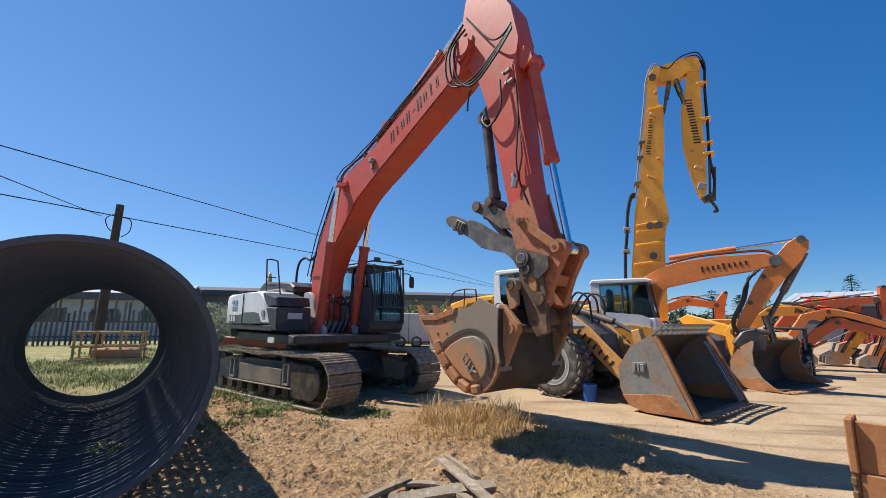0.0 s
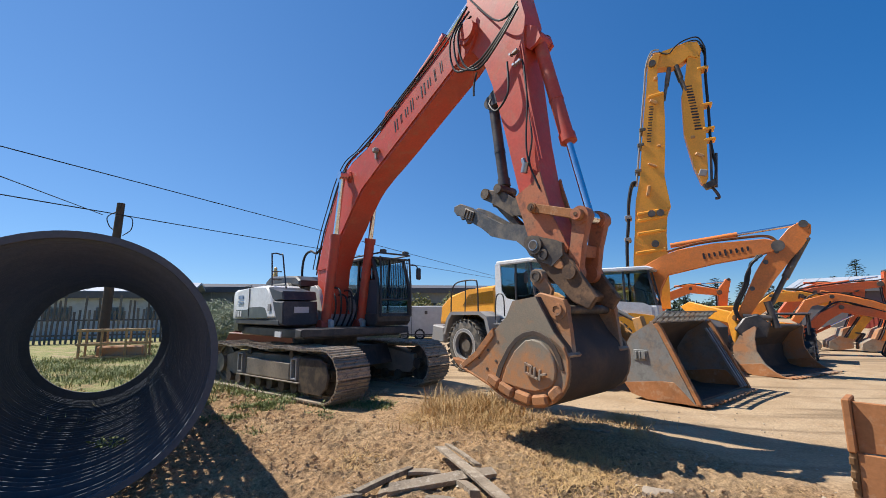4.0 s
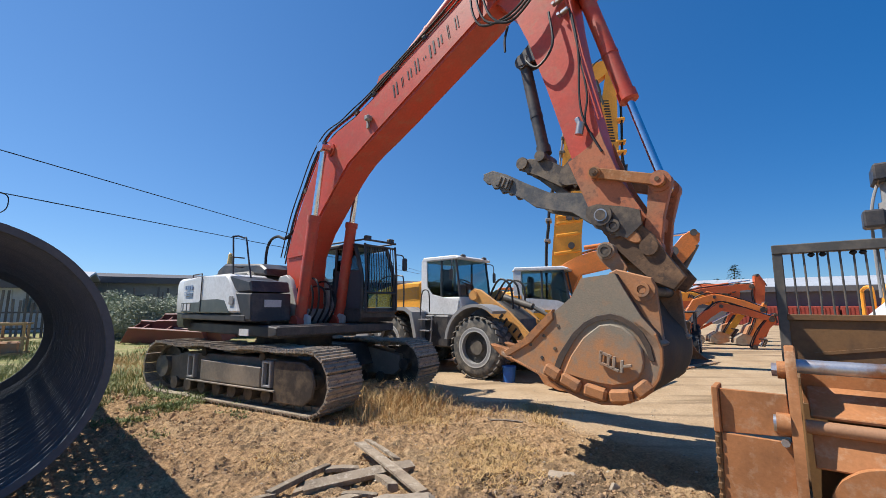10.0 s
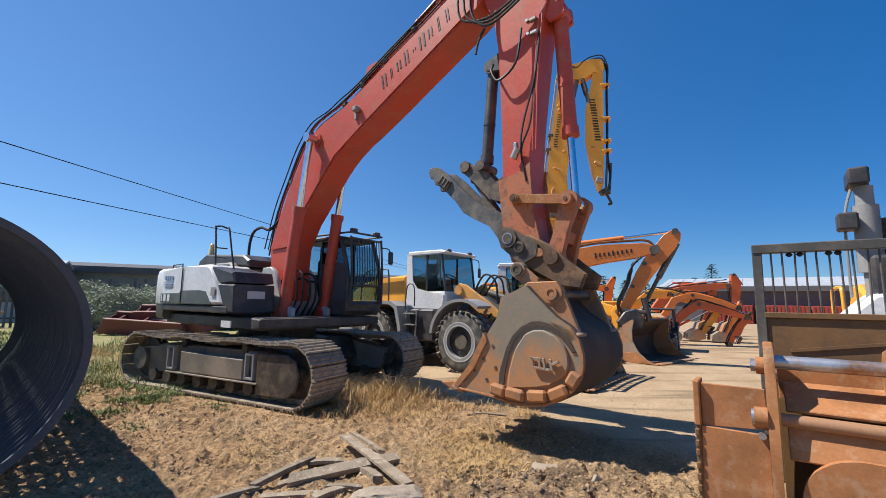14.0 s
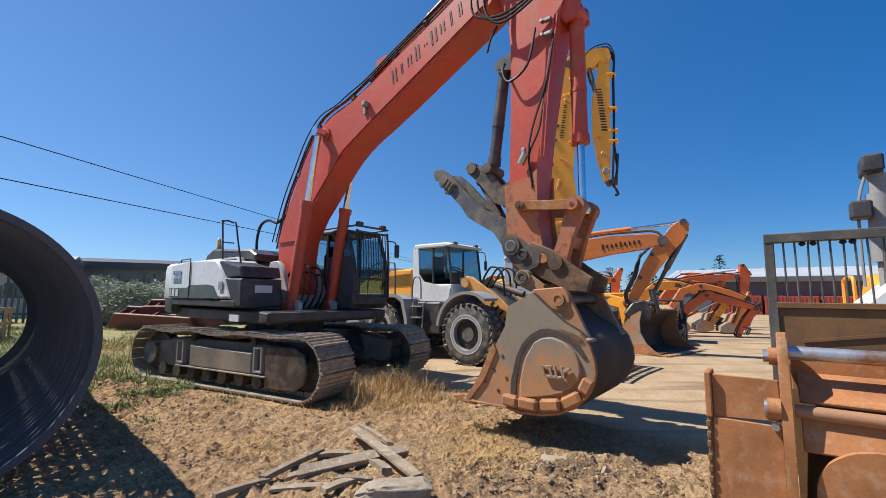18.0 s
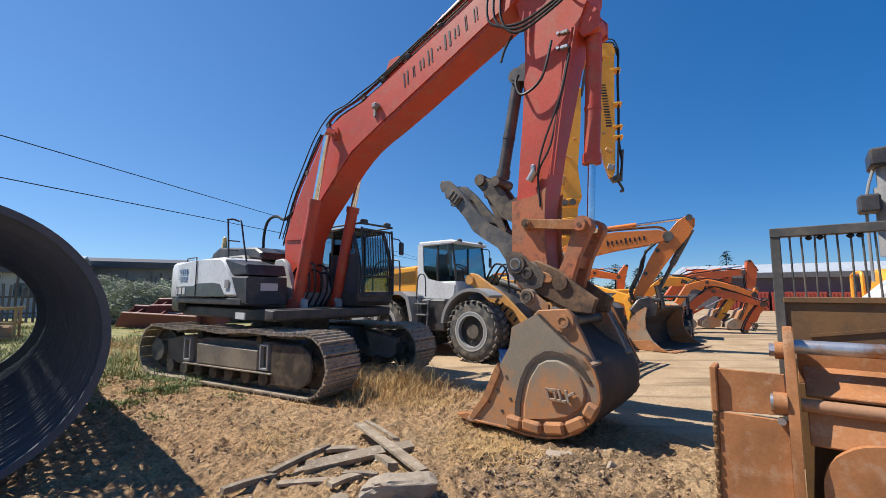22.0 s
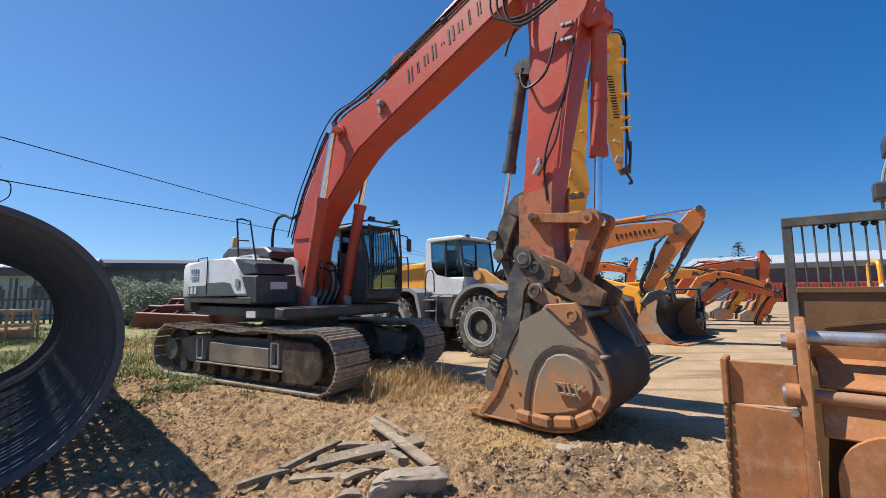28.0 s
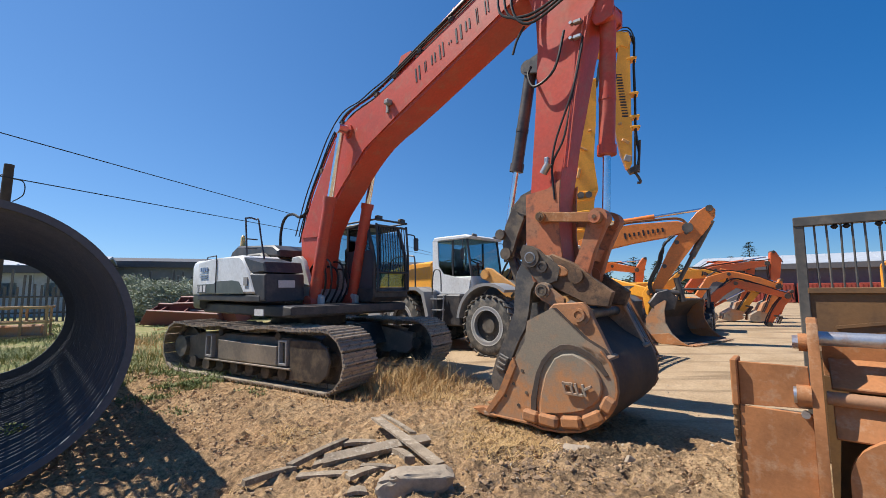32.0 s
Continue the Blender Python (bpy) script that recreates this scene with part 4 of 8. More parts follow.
for z in (-1.25, -1.05):
    bm = B()
    box(bm, (0.80, -0.29, z), (0.11, 0.07, 0.05), 0.01)
    boss(bm, 0.72, z, -0.34, -0.27, 0.022, 10)
    part("hose_coupling", bm, STEEL, stick, "steel hose coupling")
for k in range(3):
    bm = B()
    o = 0.10 * k
    tube(bm, [(0.22, -0.27 - 0.02 * k, 0.30 + o), (-0.05 - o, -0.40, 0.10), (-0.10 - o, -0.42, -0.55), (0.15, -0.40, -0.88 + o * 0.6), (0.65, -0.36, -0.70 + o * 0.5), (1.08, -0.30, -0.40 + o * 0.3)], 0.019)
    part("crossover_hose", bm, RUBBER, stick, "looped black hose across the arm joint")
bm = B()
tube(bm, [(0.30, -0.28, 0.6), (0.62, -0.32, -0.2), (0.86, -0.34, -0.42), (1.10, -0.30, -0.30)], 0.017)
part("crossover_hose", bm, RUBBER, stick, "thin black hose across the arm joint")
bm = B()
tube(bm, [(0.05, -0.33, -0.85), (-0.06, -0.34, -1.02), (-0.12, -0.34, -1.2)], 0.018)
part("loose_hose", bm, RUBBER, stick)
bm = B()
tube(bm, [(0.62, -0.30, -1.1), (0.50, -0.33, -1.6), (0.22, -0.33, -1.75), (0.10, -0.3, -1.55), (0.10, -0.22, -1.4)], 0.018)
part("loose_hose", bm, RUBBER, stick)
bm = B()
for y in (-0.10, 0.10):
    prism(bm, [(0.19, -1.16), (0.06, -1.20), (-0.07, -1.26), (-0.08, -1.37), (0.04, -1.42), (0.19, -1.46)], y - 0.02, y + 0.02)
part("thumb_cylinder_lug", bm, BLACK, stick, "black thumb cylinder bracket")
bm = B()
for y in (-0.16, 0.16):
    prism(bm, [(0.14, -3.1), (-0.06, -3.18), (-0.16, -3.32), (-0.08, -3.42), (0.13, -3.5)], y - 0.02, y + 0.02)
part("crank_lug", bm, GREASY, stick)
for y in (-0.34, 0.34):
    bm = B()
    prism(bm, [(0.05, -3.98), (0.10, -4.16), (0.38, -4.42), (0.58, -4.34), (0.62, -4.18), (0.50, -4.08), (0.22, -3.90), (0.10, -3.88)], y - 0.03, y + 0.03)
    boss(bm, 0.223, -4.055, y - 0.07, y + 0.07, 0.125)
    boss(bm, 0.223, -4.055, y - 0.085, y + 0.085, 0.06)
    part("thumb_bracket", bm, GREASY, stick, "dark bracket that carries the thumb pin")

# bucket with quick coupler
SIDE = [(-0.022, -0.662), (0.30, -0.50), (0.432, -0.62), (0.679, -0.83), (0.86, -0.93), (0.960, -1.05), (1.010, -1.20), (1.020, -1.34), (0.985, -1.48), (0.915, -1.60), (0.790, -1.725), (0.600, -1.82), (0.387, -1.868), (0.142, -1.878), (-0.05, -1.85), (-0.59, -1.845), (-0.60, -1.80), (-0.39, -1.534), (-0.205, -1.143), (-0.06, -0.898)]
# shell of dark steel, its shaded side put into the colour
bm = B()
shell = SIDE[1:16]
inner = [(0.42 + (x - 0.42) * 0.955, -1.3 + (z + 1.3) * 0.945) for x, z in shell]
prism(bm, shell + inner[::-1], -0.74, 0.74)
bucket = part("bucket", bm, BUCKET_DARK_SHADE, excavator, "rust-brown digging bucket with worn grey patches", flat((5.87, 2.16), 0))
for s in (-1, 1):
    bm = B()
    prism(bm, SIDE, 0.72 * s, 0.76 * s)
    side_ob = part("side_plate", bm, BUCKET_SIDE, bucket, "side plate worn grey above and rusty below")
    bm = B()
    # raised round plate, and a proud outer arch coloured dark as the groove's shadow
    prism(bm, [(0.136, -1.70), (0.150, -1.49), (0.215, -1.25), (0.330, -1.06), (0.43, -1.005), (0.55, -0.99), (0.68, -1.035), (0.79, -1.12), (0.85, -1.23), (0.862, -1.33), (0.83, -1.43), (0.76, -1.51), (0.65, -1.57), (0.517, -1.615), (0.313, -1.66)], 0.755 * s, 0.80 * s, 0.014)
    part("wear_disc", bm, BUCKET_SIDE, bucket, "round raised wear plate")
    bm = B()
    outer = [(0.0, -1.77), (0.015, -1.54), (0.085, -1.25), (0.16, -1.10), (0.26, -0.985), (0.395, -0.905), (0.50, -0.89), (0.62, -0.91), (0.74, -0.965), (0.85, -1.06), (0.93, -1.19)]
    within = [(0.885, -1.20), (0.815, -1.10), (0.715, -1.01), (0.60, -0.955), (0.50, -0.94), (0.41, -0.955), (0.30, -1.02), (0.20, -1.13), (0.135, -1.27), (0.085, -1.54), (0.075, -1.76)]
    prism(bm, outer + within, 0.755 * s, 0.775 * s, 0.006)
    part("wear_arch", bm, BUCKET_DARK_SHADE, bucket, "dark arch round the disc, coloured as the groove's shade")
    for x, z, a, w in ((0.02, -1.745, -6, 0.20), (0.245, -1.752, -3, 0.235), (0.515, -1.722, 9, 0.235), (0.755, -1.64, 30, 0.225), (0.918, -1.475, 62, 0.17)):
        bm = B()
        box(bm, (x, 0.795 * s, z), (w, 0.10, 0.135), 0.028, pose(0, 0, 0, 0, -a, 0))
        part("wear_block", bm, RUST_BLOCK, bucket, "rounded rust-orange wear block")
    # the shell's edge shows as a proud rim below the blocks
    bm = B()
    edge = SIDE[4:16]
    prism(bm, edge + [(0.42 + (x - 0.42) * 0.965, -1.3 + (z + 1.3) * 0.96) for x, z in edge[::-1]], 0.75 * s, 0.785 * s, 0.005)
    part("shell_rim", bm, RUST_BLOCK, bucket, "worn rust-brown rim of the bucket shell")
    bm = B()
    prism(bm, [(-0.215, -1.10), (-0.25, -1.16), (-0.42, -1.54), (-0.64, -1.80), (-0.57, -1.84), (-0.34, -1.56), (-0.17, -1.20)], 0.70 * s, 0.785 * s, 0.01)
    part("side_cutter", bm, RUST_BLOCK, bucket)
    for x, z in ((-0.10, -1.25), (-0.22, -1.42), (-0.34, -1.58), (-0.16, -1.66), (-0.05, -1.50)):
        bm = B()
        boss(bm, x, z, 0.755 * s, 0.768 * s, 0.020, 8)
        part("side_bolt", bm, GREASY, bucket)
for x, z, w, h, tilt in ((0.46, -1.355, 0.03, 0.13, -14), (0.545, -1.355, 0.03, 0.13, -14), (0.60, -1.355, 0.03, 0.13, -14), (0.68, -1.355, 0.03, 0.13, -14), (0.50, -1.31, 0.12, 0.03, 0), (0.57, -1.41, 0.20, 0.03, 0), (0.72, -1.33, 0.10, 0.03, -30)):
    bm = B()
    box(bm, (x, -0.83, z), (w, 0.03, h), 0.005, pose(0, 0, 0, 0, tilt, 0))
    part("cast_mark", bm, RUST, bucket, "raised cast mark as plain bar")
bm = B()
box(bm, (-0.58, 0, -1.835), (0.16, 1.56, 0.05), 0.008)
part("lip", bm, RUST, bucket, "worn cutting edge")
for k in range(5):
    bm = B()
    y = -0.66 + 0.33 * k
    prism(bm, [(-0.52, -1.78), (-0.52, -1.89), (-0.70, -1.885), (-0.86, -1.83), (-0.88, -1.815), (-0.70, -1.785)], y - 0.065, y + 0.065, 0.012)
    part("tooth", bm, RUST_ORANGE, bucket, "pointed bucket tooth, rusty orange")
for s in (-1, 1):
    bm = B()
    prism(bm, [(0.20, -0.52), (0.265, -0.455), (0.621, -0.43), (0.69, -0.51), (0.80, -0.75), (0.93, -1.02), (0.862, -1.075), (0.66, -0.99), (0.297, -0.66)], 0.60 * s - 0.04, 0.60 * s + 0.04, 0.012)
    boss(bm, 0.583, -0.575, 0.60 * s - 0.055, 0.60 * s + 0.055, 0.12)
    boss(bm, 0.583, -0.575, 0.60 * s - 0.07, 0.60 * s + 0.07, 0.075)
    boss(bm, 0.03, -0.30, 0.40 * s - 0.06, 0.40 * s + 0.06, 0.10)
    prism(bm, [(-0.06, -0.36), (0.0, -0.42), (0.30, -0.56), (0.30, -0.40), (0.14, -0.28), (0.04, -0.20), (-0.04, -0.24)], 0.40 * s - 0.03, 0.40 * s + 0.03)
    part("bucket_ear", bm, RUST, bucket, "bucket ear with pin boss")
    bm = B()
    prism(bm, [(0.60, -0.86), (0.78, -0.94), (0.95, -1.00), (0.93, -1.08), (0.84, -1.11), (0.64, -0.97)], 0.62 * s - 0.14, 0.62 * s + 0.14, 0.02)
    part("ear_foot", bm, RUST, bucket, "thick rusty foot of the ear plate")
bm = B()
for y in (-0.29, 0.29):
    prism(bm, [(-0.14, -0.04), (-0.06, 0.12), (0.12, 0.16), (0.42, 0.02), (0.60, -0.14), (0.86, -0.32), (0.80, -0.50), (0.56, -0.48), (0.30, -0.34), (0.02, -0.22)], y - 0.045, y + 0.045, 0.015)
    boss(bm, 0.427, -0.125, y - 0.08, y + 0.08, 0.095)
    boss(bm, 0.0, 0.0, y - 0.07, y + 0.07, 0.14)
box(bm, (0.32, 0, -0.30), (0.7, 0.55, 0.12), 0.02, pose(0, 0, 0, 0, 18, 0))
part("coupler", bm, COUPLER, bucket, "greasy brown quick coupler")
bm = B()
prism(bm, [(0.215 + 0.12 * math.cos(radians(a)), -0.055 + 0.068 * math.sin(radians(a)) - 0.03 * math.cos(radians(a))) for a in range(0, 360, 20)], -0.362, -0.33, 0.01)
part("cast_badge", bm, RUST_BLOCK, bucket, "oval cast badge on the coupler")
bm = B()
boss(bm, 0.02, 0.02, -0.36, -0.34, 0.13, 24)
part("coupler_badge", bm, RUST, bucket, "oval cast badge")
bm = B()
boss(bm, 0.583, -0.575, -0.60, 0.60, 0.06)
part("bucket_pin", bm, GREASY, bucket)
for x, z, q in ((0.583, -0.575, 0.66), (0.03, -0.30, 0.46), (0.0, 0.0, 0.37)):
    for s in (-1, 1):
        bm = B()
        ring(bm, (x, s * (q + 0.015), z), (0, 1, 0), 0.075, 0.045, 0.03, 20)
        boss(bm, x, z, s * (q - 0.02), s * (q + 0.02), 0.04, 12)
        part("pin_cap", bm, RUST if q > 0.6 else GREASY, bucket, "round pin end with a raised collar")
bm = B()
boss(bm, 0.03, -0.30, -0.40, 0.40, 0.08)
part("bucket_pin", bm, GREASY, bucket)

# links, thumb, crank and cylinders, each built along its own x axis from its first pin
def bar_part(name, length, r, mat, y, label="", thick=0.05):
    bm = B()
    for s in (y, -y):
        prism(bm, [(0, -r), (length, -r), (length + r * 0.7, 0), (length, r), (0, r), (-r * 0.7, 0)], s - thick / 2, s + thick / 2, 0.008)
        boss(bm, 0, 0, s - thick, s + thick, r * 1.15)
        boss(bm, length, 0, s - thick, s + thick, r * 1.25)
    boss(bm, length, 0, -abs(y), abs(y), r * 0.6)
    boss(bm, 0, 0, -abs(y), abs(y), r * 0.6)
    bar = part(name, bm, mat, excavator, label)
    out = abs(y) + thick
    for x in (0, length):
        for s in (-1, 1):
            bm = B()
            boss(bm, x, 0, s * (out - 0.01), s * (out + 0.012), r * 0.85, 18)
            boss(bm, x, 0, s * out, s * (out + 0.028), r * 0.42, 10)
            part("pin_cap", bm, COUPLER, bar, "greasy pin cap with a bolt head")
    return bar


side_link = bar_part("side_link", LINK_LEN, 0.062, RUST_ORANGE, 0.33, "dusty orange side link")
bm = B()
for s in (-0.22, 0.22):
    prism(bm, [(0, -0.11), (HLINK_LEN * 0.5, -0.085), (HLINK_LEN, -0.12), (HLINK_LEN + 0.10, 0), (HLINK_LEN, 0.12), (HLINK_LEN * 0.5, 0.085), (0, 0.11), (-0.09, 0)], s - 0.06, s + 0.06, 0.012)
    boss(bm, 0, 0, s - 0.085, s + 0.085, 0.12)
    boss(bm, HLINK_LEN, 0, s - 0.085, s + 0.085, 0.12)
box(bm, (HLINK_LEN * 0.40, 0, 0), (0.16, 0.36, 0.10), 0.01)
boss(bm, HLINK_LEN, 0, -0.4, 0.4, 0.075)
h_link = part("bucket_link", bm, RED_DUSTY, excavator, "dusty red H-shaped bucket link")
for s in (-1, 1):
    bm = B()
    boss(bm, 0, 0, s * 0.29, s * 0.33, 0.085, 18)
    boss(bm, 0, 0, s * 0.32, s * 0.345, 0.04, 8)
    part("pin_cap", bm, COUPLER, h_link, "greasy pin cap with a bolt head")


def cylinder_parts(name, mat, barrel, r, rod, rod_r, y, rod_mat=CHROME, label=""):
    bm = B()
    cyl(bm, (0.0, y, 0), (barrel, y, 0), r, 24)
    cyl(bm, (barrel - 0.02, y, 0), (barrel + 0.10, y, 0), r * 1.18, 24)
    cyl(bm, (barrel * 0.62, y, 0), (barrel * 0.62 + 0.05, y, 0), r * 1.07, 24)
    boss(bm, 0, 0, y - r * 1.3, y + r * 1.3, r * 1.3)
    a = part(name + "_barrel", bm, mat, excavator, label)
    bm = B()
    cyl(bm, (-rod, y, 0), (0, y, 0), rod_r, 20)
    boss(bm, 0, 0, y - r * 0.9, y + r * 0.9, r * 0.85)
    b = part(name + "_rod", bm, rod_mat, excavator, "shining chromed piston rod")
    return a, b


boom_cyls = [cylinder_parts("boom_cylinder", RED, 2.05, 0.115, 1.75, 0.062, y, CHROME, "red boom lift cylinder") for y in (-0.47, 0.47)]
stick_cyl = cylinder_parts("arm_cylinder", RED, 1.9, 0.115, 1.5, 0.06, 0.0, CHROME, "red arm cylinder above the boom")
bucket_cyl = cylinder_parts("bucket_cylinder", RED, 1.70, 0.10, 1.45, 0.05, 0.0, CHROME, "red bucket cylinder")
thumb_cyl = cylinder_parts("thumb_cylinder", BLACK, 1.38, 0.085, 1.1, 0.045, 0.0, CHROME, "black thumb cylinder")

bm = B()
for s in (-0.22, 0.22):
    prism(bm, [(0, -0.16), (0.28, -0.21), (0.50, -0.16), (0.80, -0.06), (1.15, -0.085), (1.55, -0.12), (1.80, -0.11), (1.93, -0.02), (1.90, 0.06), (1.80, 0.10), (1.74, 0.06), (1.66, 0.13), (1.58, 0.08), (1.50, 0.15), (1.42, 0.09), (1.15, 0.12), (0.92, 0.17), (0.68, 0.13), (0.42, 0.06), (0.16, 0.13), (-0.10, 0.14), (-0.15, 0)], s - 0.035, s + 0.035, 0.01)
    boss(bm, 0, 0, s - 0.12, s + 0.06, 0.135)
for x in (0.55, 1.0, 1.6):
    box(bm, (x, 0, 0.0), (0.16, 0.42, 0.06), 0.01)
thumb = part("thumb", bm, THUMB, excavator, "worn grey steel hydraulic thumb with notched tip")
bm = B()
box(bm, (1.52, -0.27, 0.0), (0.24, 0.03, 0.16), 0.01)
part("cast_plate", bm, THUMB, thumb)
for x in (1.45, 1.52, 1.59):
    bm = B()
    box(bm, (x, -0.29, 0.0), (0.03, 0.03, 0.13), 0.005)
    part("cast_mark", bm, THUMB, thumb, "raised cast mark as plain bar")
bm = B()
boss(bm, 0, 0, -0.42, 0.42, 0.075)
boss(bm, 0, 0, -0.36, -0.33, 0.10)
part("thumb_pivot", bm, STEEL, thumb)
bm = B()
for s in (-0.12, 0.12):
    prism(bm, [(0, -0.13), (0.35, -0.16), (0.62, -0.10), (0.80, 0), (0.72, 0.10), (0.40, 0.07), (0, 0.12), (-0.12, 0)], s - 0.03, s + 0.03, 0.01)
    boss(bm, 0.70, 0, s - 0.06, s + 0.06, 0.085)
    boss(bm, 0, 0, s - 0.05, s + 0.05, 0.09)
boss(bm, 0.47, -0.171, -0.2, 0.2, 0.075)
crank = part("thumb_crank", bm, GREASY, excavator, "dark crank plates of the thumb linkage")
thumb_link = bar_part("thumb_link", 0.62, 0.05, GREASY, 0.05, "dark curved thumb link", 0.06)


def excavator_rows(t):
    """The poses of all arm parts at a time."""
    j = joints(t)
    out = [(boom, flat(j["foot"], j["boom"])), (stick, flat(j["tip"], j["stick"])), (bucket, flat(j["end"], j["bucket"])), (thumb, flat(j["thumb_pin"], j["thumb"]))]
    out += [(side_link, flat(j["link"], between(j["link"], j["rod"]))), (h_link, flat(j["ear"], between(j["ear"], j["rod"])))]
    out += [(crank, flat(j["crank_pin"], j["crank"])), (thumb_link, flat(j["thumb_eye"], between(j["thumb_eye"], j["crank_end"])))]

    def ram(pair, base, end):
        a = between(base, end)
        return [(pair[0], flat(base, a)), (pair[1], flat(end, a))]

    for pair in boom_cyls:
        out += ram(pair, Vector((0.86, 1.42)), j["foot"] + spin(j["boom"], (1.24, 3.20)))
    out += ram(stick_cyl, j["foot"] + spin(j["boom"], (2.66, 4.24)), j["tip"] + spin(j["stick"], (0.50, 1.0)))
    out += ram(bucket_cyl, j["tip"] + spin(j["stick"], (1.08, -0.95)), j["rod"])
    out += ram(thumb_cyl, j["tip"] + spin(j["stick"], (-0.02, -1.32)), j["crank_mid"])
    return out


def machine_at(t):
    s, a = knots(DRIVE, t), radians(HEADING)
    return pose(MACHINE[0] + s * math.cos(a), MACHINE[1] + s * math.sin(a), 0, 0, 0, HEADING + knots(YAW, t))


excavator.matrix_basis = machine_at(32)

# ---- the black perforated drum ----
def build_drum():
    at = pose(-4.155, 3.31, 0, 0, 0, 46.8)  # its y axis runs away along the drum
    drum = thing("screen_drum", "large black perforated screening drum lying on weedy dirt", "drum", at)
    r0, r1, length, rows, cells = 1.262, 1.252, 6.0, 42, 64
    ys = [0.0]
    for k in range(rows):
        a = 0.09 + k * (length - 0.16) / rows
        ys += [a, a + 0.09]
    ys += [length]
    angs = []
    for k in range(cells):
        a = 2 * math.pi * k / cells
        angs += [a, a + 2 * math.pi / cells * 0.72]
    n = len(angs)
    bm = B()
    grids = [[[bm.verts.new((r * math.cos(a), y, 1.25 + r * math.sin(a))) for a in angs] for y in ys] for r in (r0, r1)]
    for i in range(len(ys) - 1):
        for j in range(n):
            q = (j + 1) % n
            if 0 < i < len(ys) - 2 and i % 2 == 1 and j % 2 == 0:
                ra = [grids[0][i][j], grids[0][i][q], grids[0][i + 1][q], grids[0][i + 1][j]]
                rb = [grids[1][i][j], grids[1][i][q], grids[1][i + 1][q], grids[1][i + 1][j]]
                for k in range(4):
                    bm.faces.new((ra[k], ra[(k + 1) % 4], rb[(k + 1) % 4], rb[k]))
            else:
                for g in grids:
                    bm.faces.new((g[i][j], g[i][q], g[i + 1][q], g[i + 1][j]))
    part("screen_wall", bm, DRUM, drum, "black wall pierced by rows of slots")
    bm = B()
    ring(bm, (0, 0, 1.25), (0, 1, 0), 1.268, 1.200, 0.05, 96)
    part("near_ring", bm, DRUM, drum, "flat black end ring")
    bm = B()
    ring(bm, (0, length, 1.245), (0, 1, 0), 1.268, 1.05, 0.05, 96)
    part("far_ring", bm, DRUM, drum, "flat black ring at the far end")
    for k in range(rows):
        if k % 5 == 2:
            continue  # every fifth row of slots lies bare
        bm = B()
        ring(bm, (0, ys[1 + 2 * k] - 0.022, 1.25), (0, 1, 0), 1.253, 1.176, 0.012, 80)
        part("inner_rib", bm, DRUM, drum)


build_drum()

# ---- planks, concrete, stones ----
def plank(p, q, width, thick, lift=0.0, lift2=None, roll=0.0, label="weathered grey plank lying on the dirt", group="loose planks"):
    p, q = Vector((*p, 0)), Vector((*q, 0))
    p.z, q.z = ground_height(p.x, p.y) + 0.02 + lift, ground_height(q.x, q.y) + 0.02 + (lift if lift2 is None else lift2)
    d = q - p
    n = 7
    bm = B()
    rows = []
    for i in range(n):
        t = i / (n - 1) - 0.5
        w = width * (0.5 + 0.03 * random.uniform(-1, 1))
        bow = 0.01 * math.cos(3 * t)
        skew = 0.03 * random.uniform(-1, 1) if i in (0, n - 1) else 0
        rows.append([bm.verts.new((t * d.length + skew * s1, s1 * w, bow + s2 * thick / 2)) for s1, s2 in ((-1, -1), (1, -1), (1, 1), (-1, 1))])
    for a, b in zip(rows, rows[1:]):
        for k in range(4):
            bm.faces.new((a[k], a[(k + 1) % 4], b[(k + 1) % 4], b[k]))
    bm.faces.new(rows[0]), bm.faces.new(rows[-1])
    turn = Matrix.Translation((p + q) / 2) @ d.to_track_quat("X", "Z").to_matrix().to_4x4() @ pose(0, 0, 0, roll)
    ob = part("plank", bm, WOOD, None, "", turn)
    return tagged(ob, label, "plank", group)


plank((-1.03, 5.24), (-0.21, 4.04), 0.115, 0.026, 0.13, 0.05, label="pale board lying across the other planks")
plank((-0.96, 5.34), (-0.54, 4.85), 0.05, 0.025, 0.10, 0.08, label="thin pale lath on the dirt")
plank((-1.31, 4.14), (-0.37, 4.81), 0.11, 0.055, 0.05, label="thick weathered board half on edge", roll=22)
plank((-1.42, 4.20), (-0.52, 4.86), 0.09, 0.04, 0.02, label="weathered board beside the thick one")
plank((-1.61, 4.08), (-1.26, 4.76), 0.065, 0.05, 0.03, label="dark square timber on the dirt")
plank((-1.28, 4.70), (-0.93, 4.75), 0.10, 0.035, 0.03, label="short split board on the dirt")
plank((-0.67, 4.48), (-0.50, 4.24), 0.08, 0.07, 0.02, label="short dark block of wood under the boards")
plank((-1.48, 3.95), (-0.79, 4.03), 0.09, 0.025, 0.01, label="pale broken board near the concrete")
plank((-0.98, 3.77), (-0.77, 4.08), 0.09, 0.035, 0.03, label="pale narrow board beside the concrete")
plank((-1.84, 3.68), (-1.56, 4.10), 0.06, 0.05, 0.01, label="dark stick of timber in the dirt")
plank((-0.93, 4.05), (-0.62, 4.08), 0.06, 0.03, 0.02, label="short pale stick of wood")
plank((-0.92, 3.58), (-0.78, 3.60), 0.10, 0.03, 0.01, label="small square scrap of board")
plank((0.62, 6.62), (1.10, 6.60), 0.05, 0.02, 0.01, label="thin dark stick in the grass")


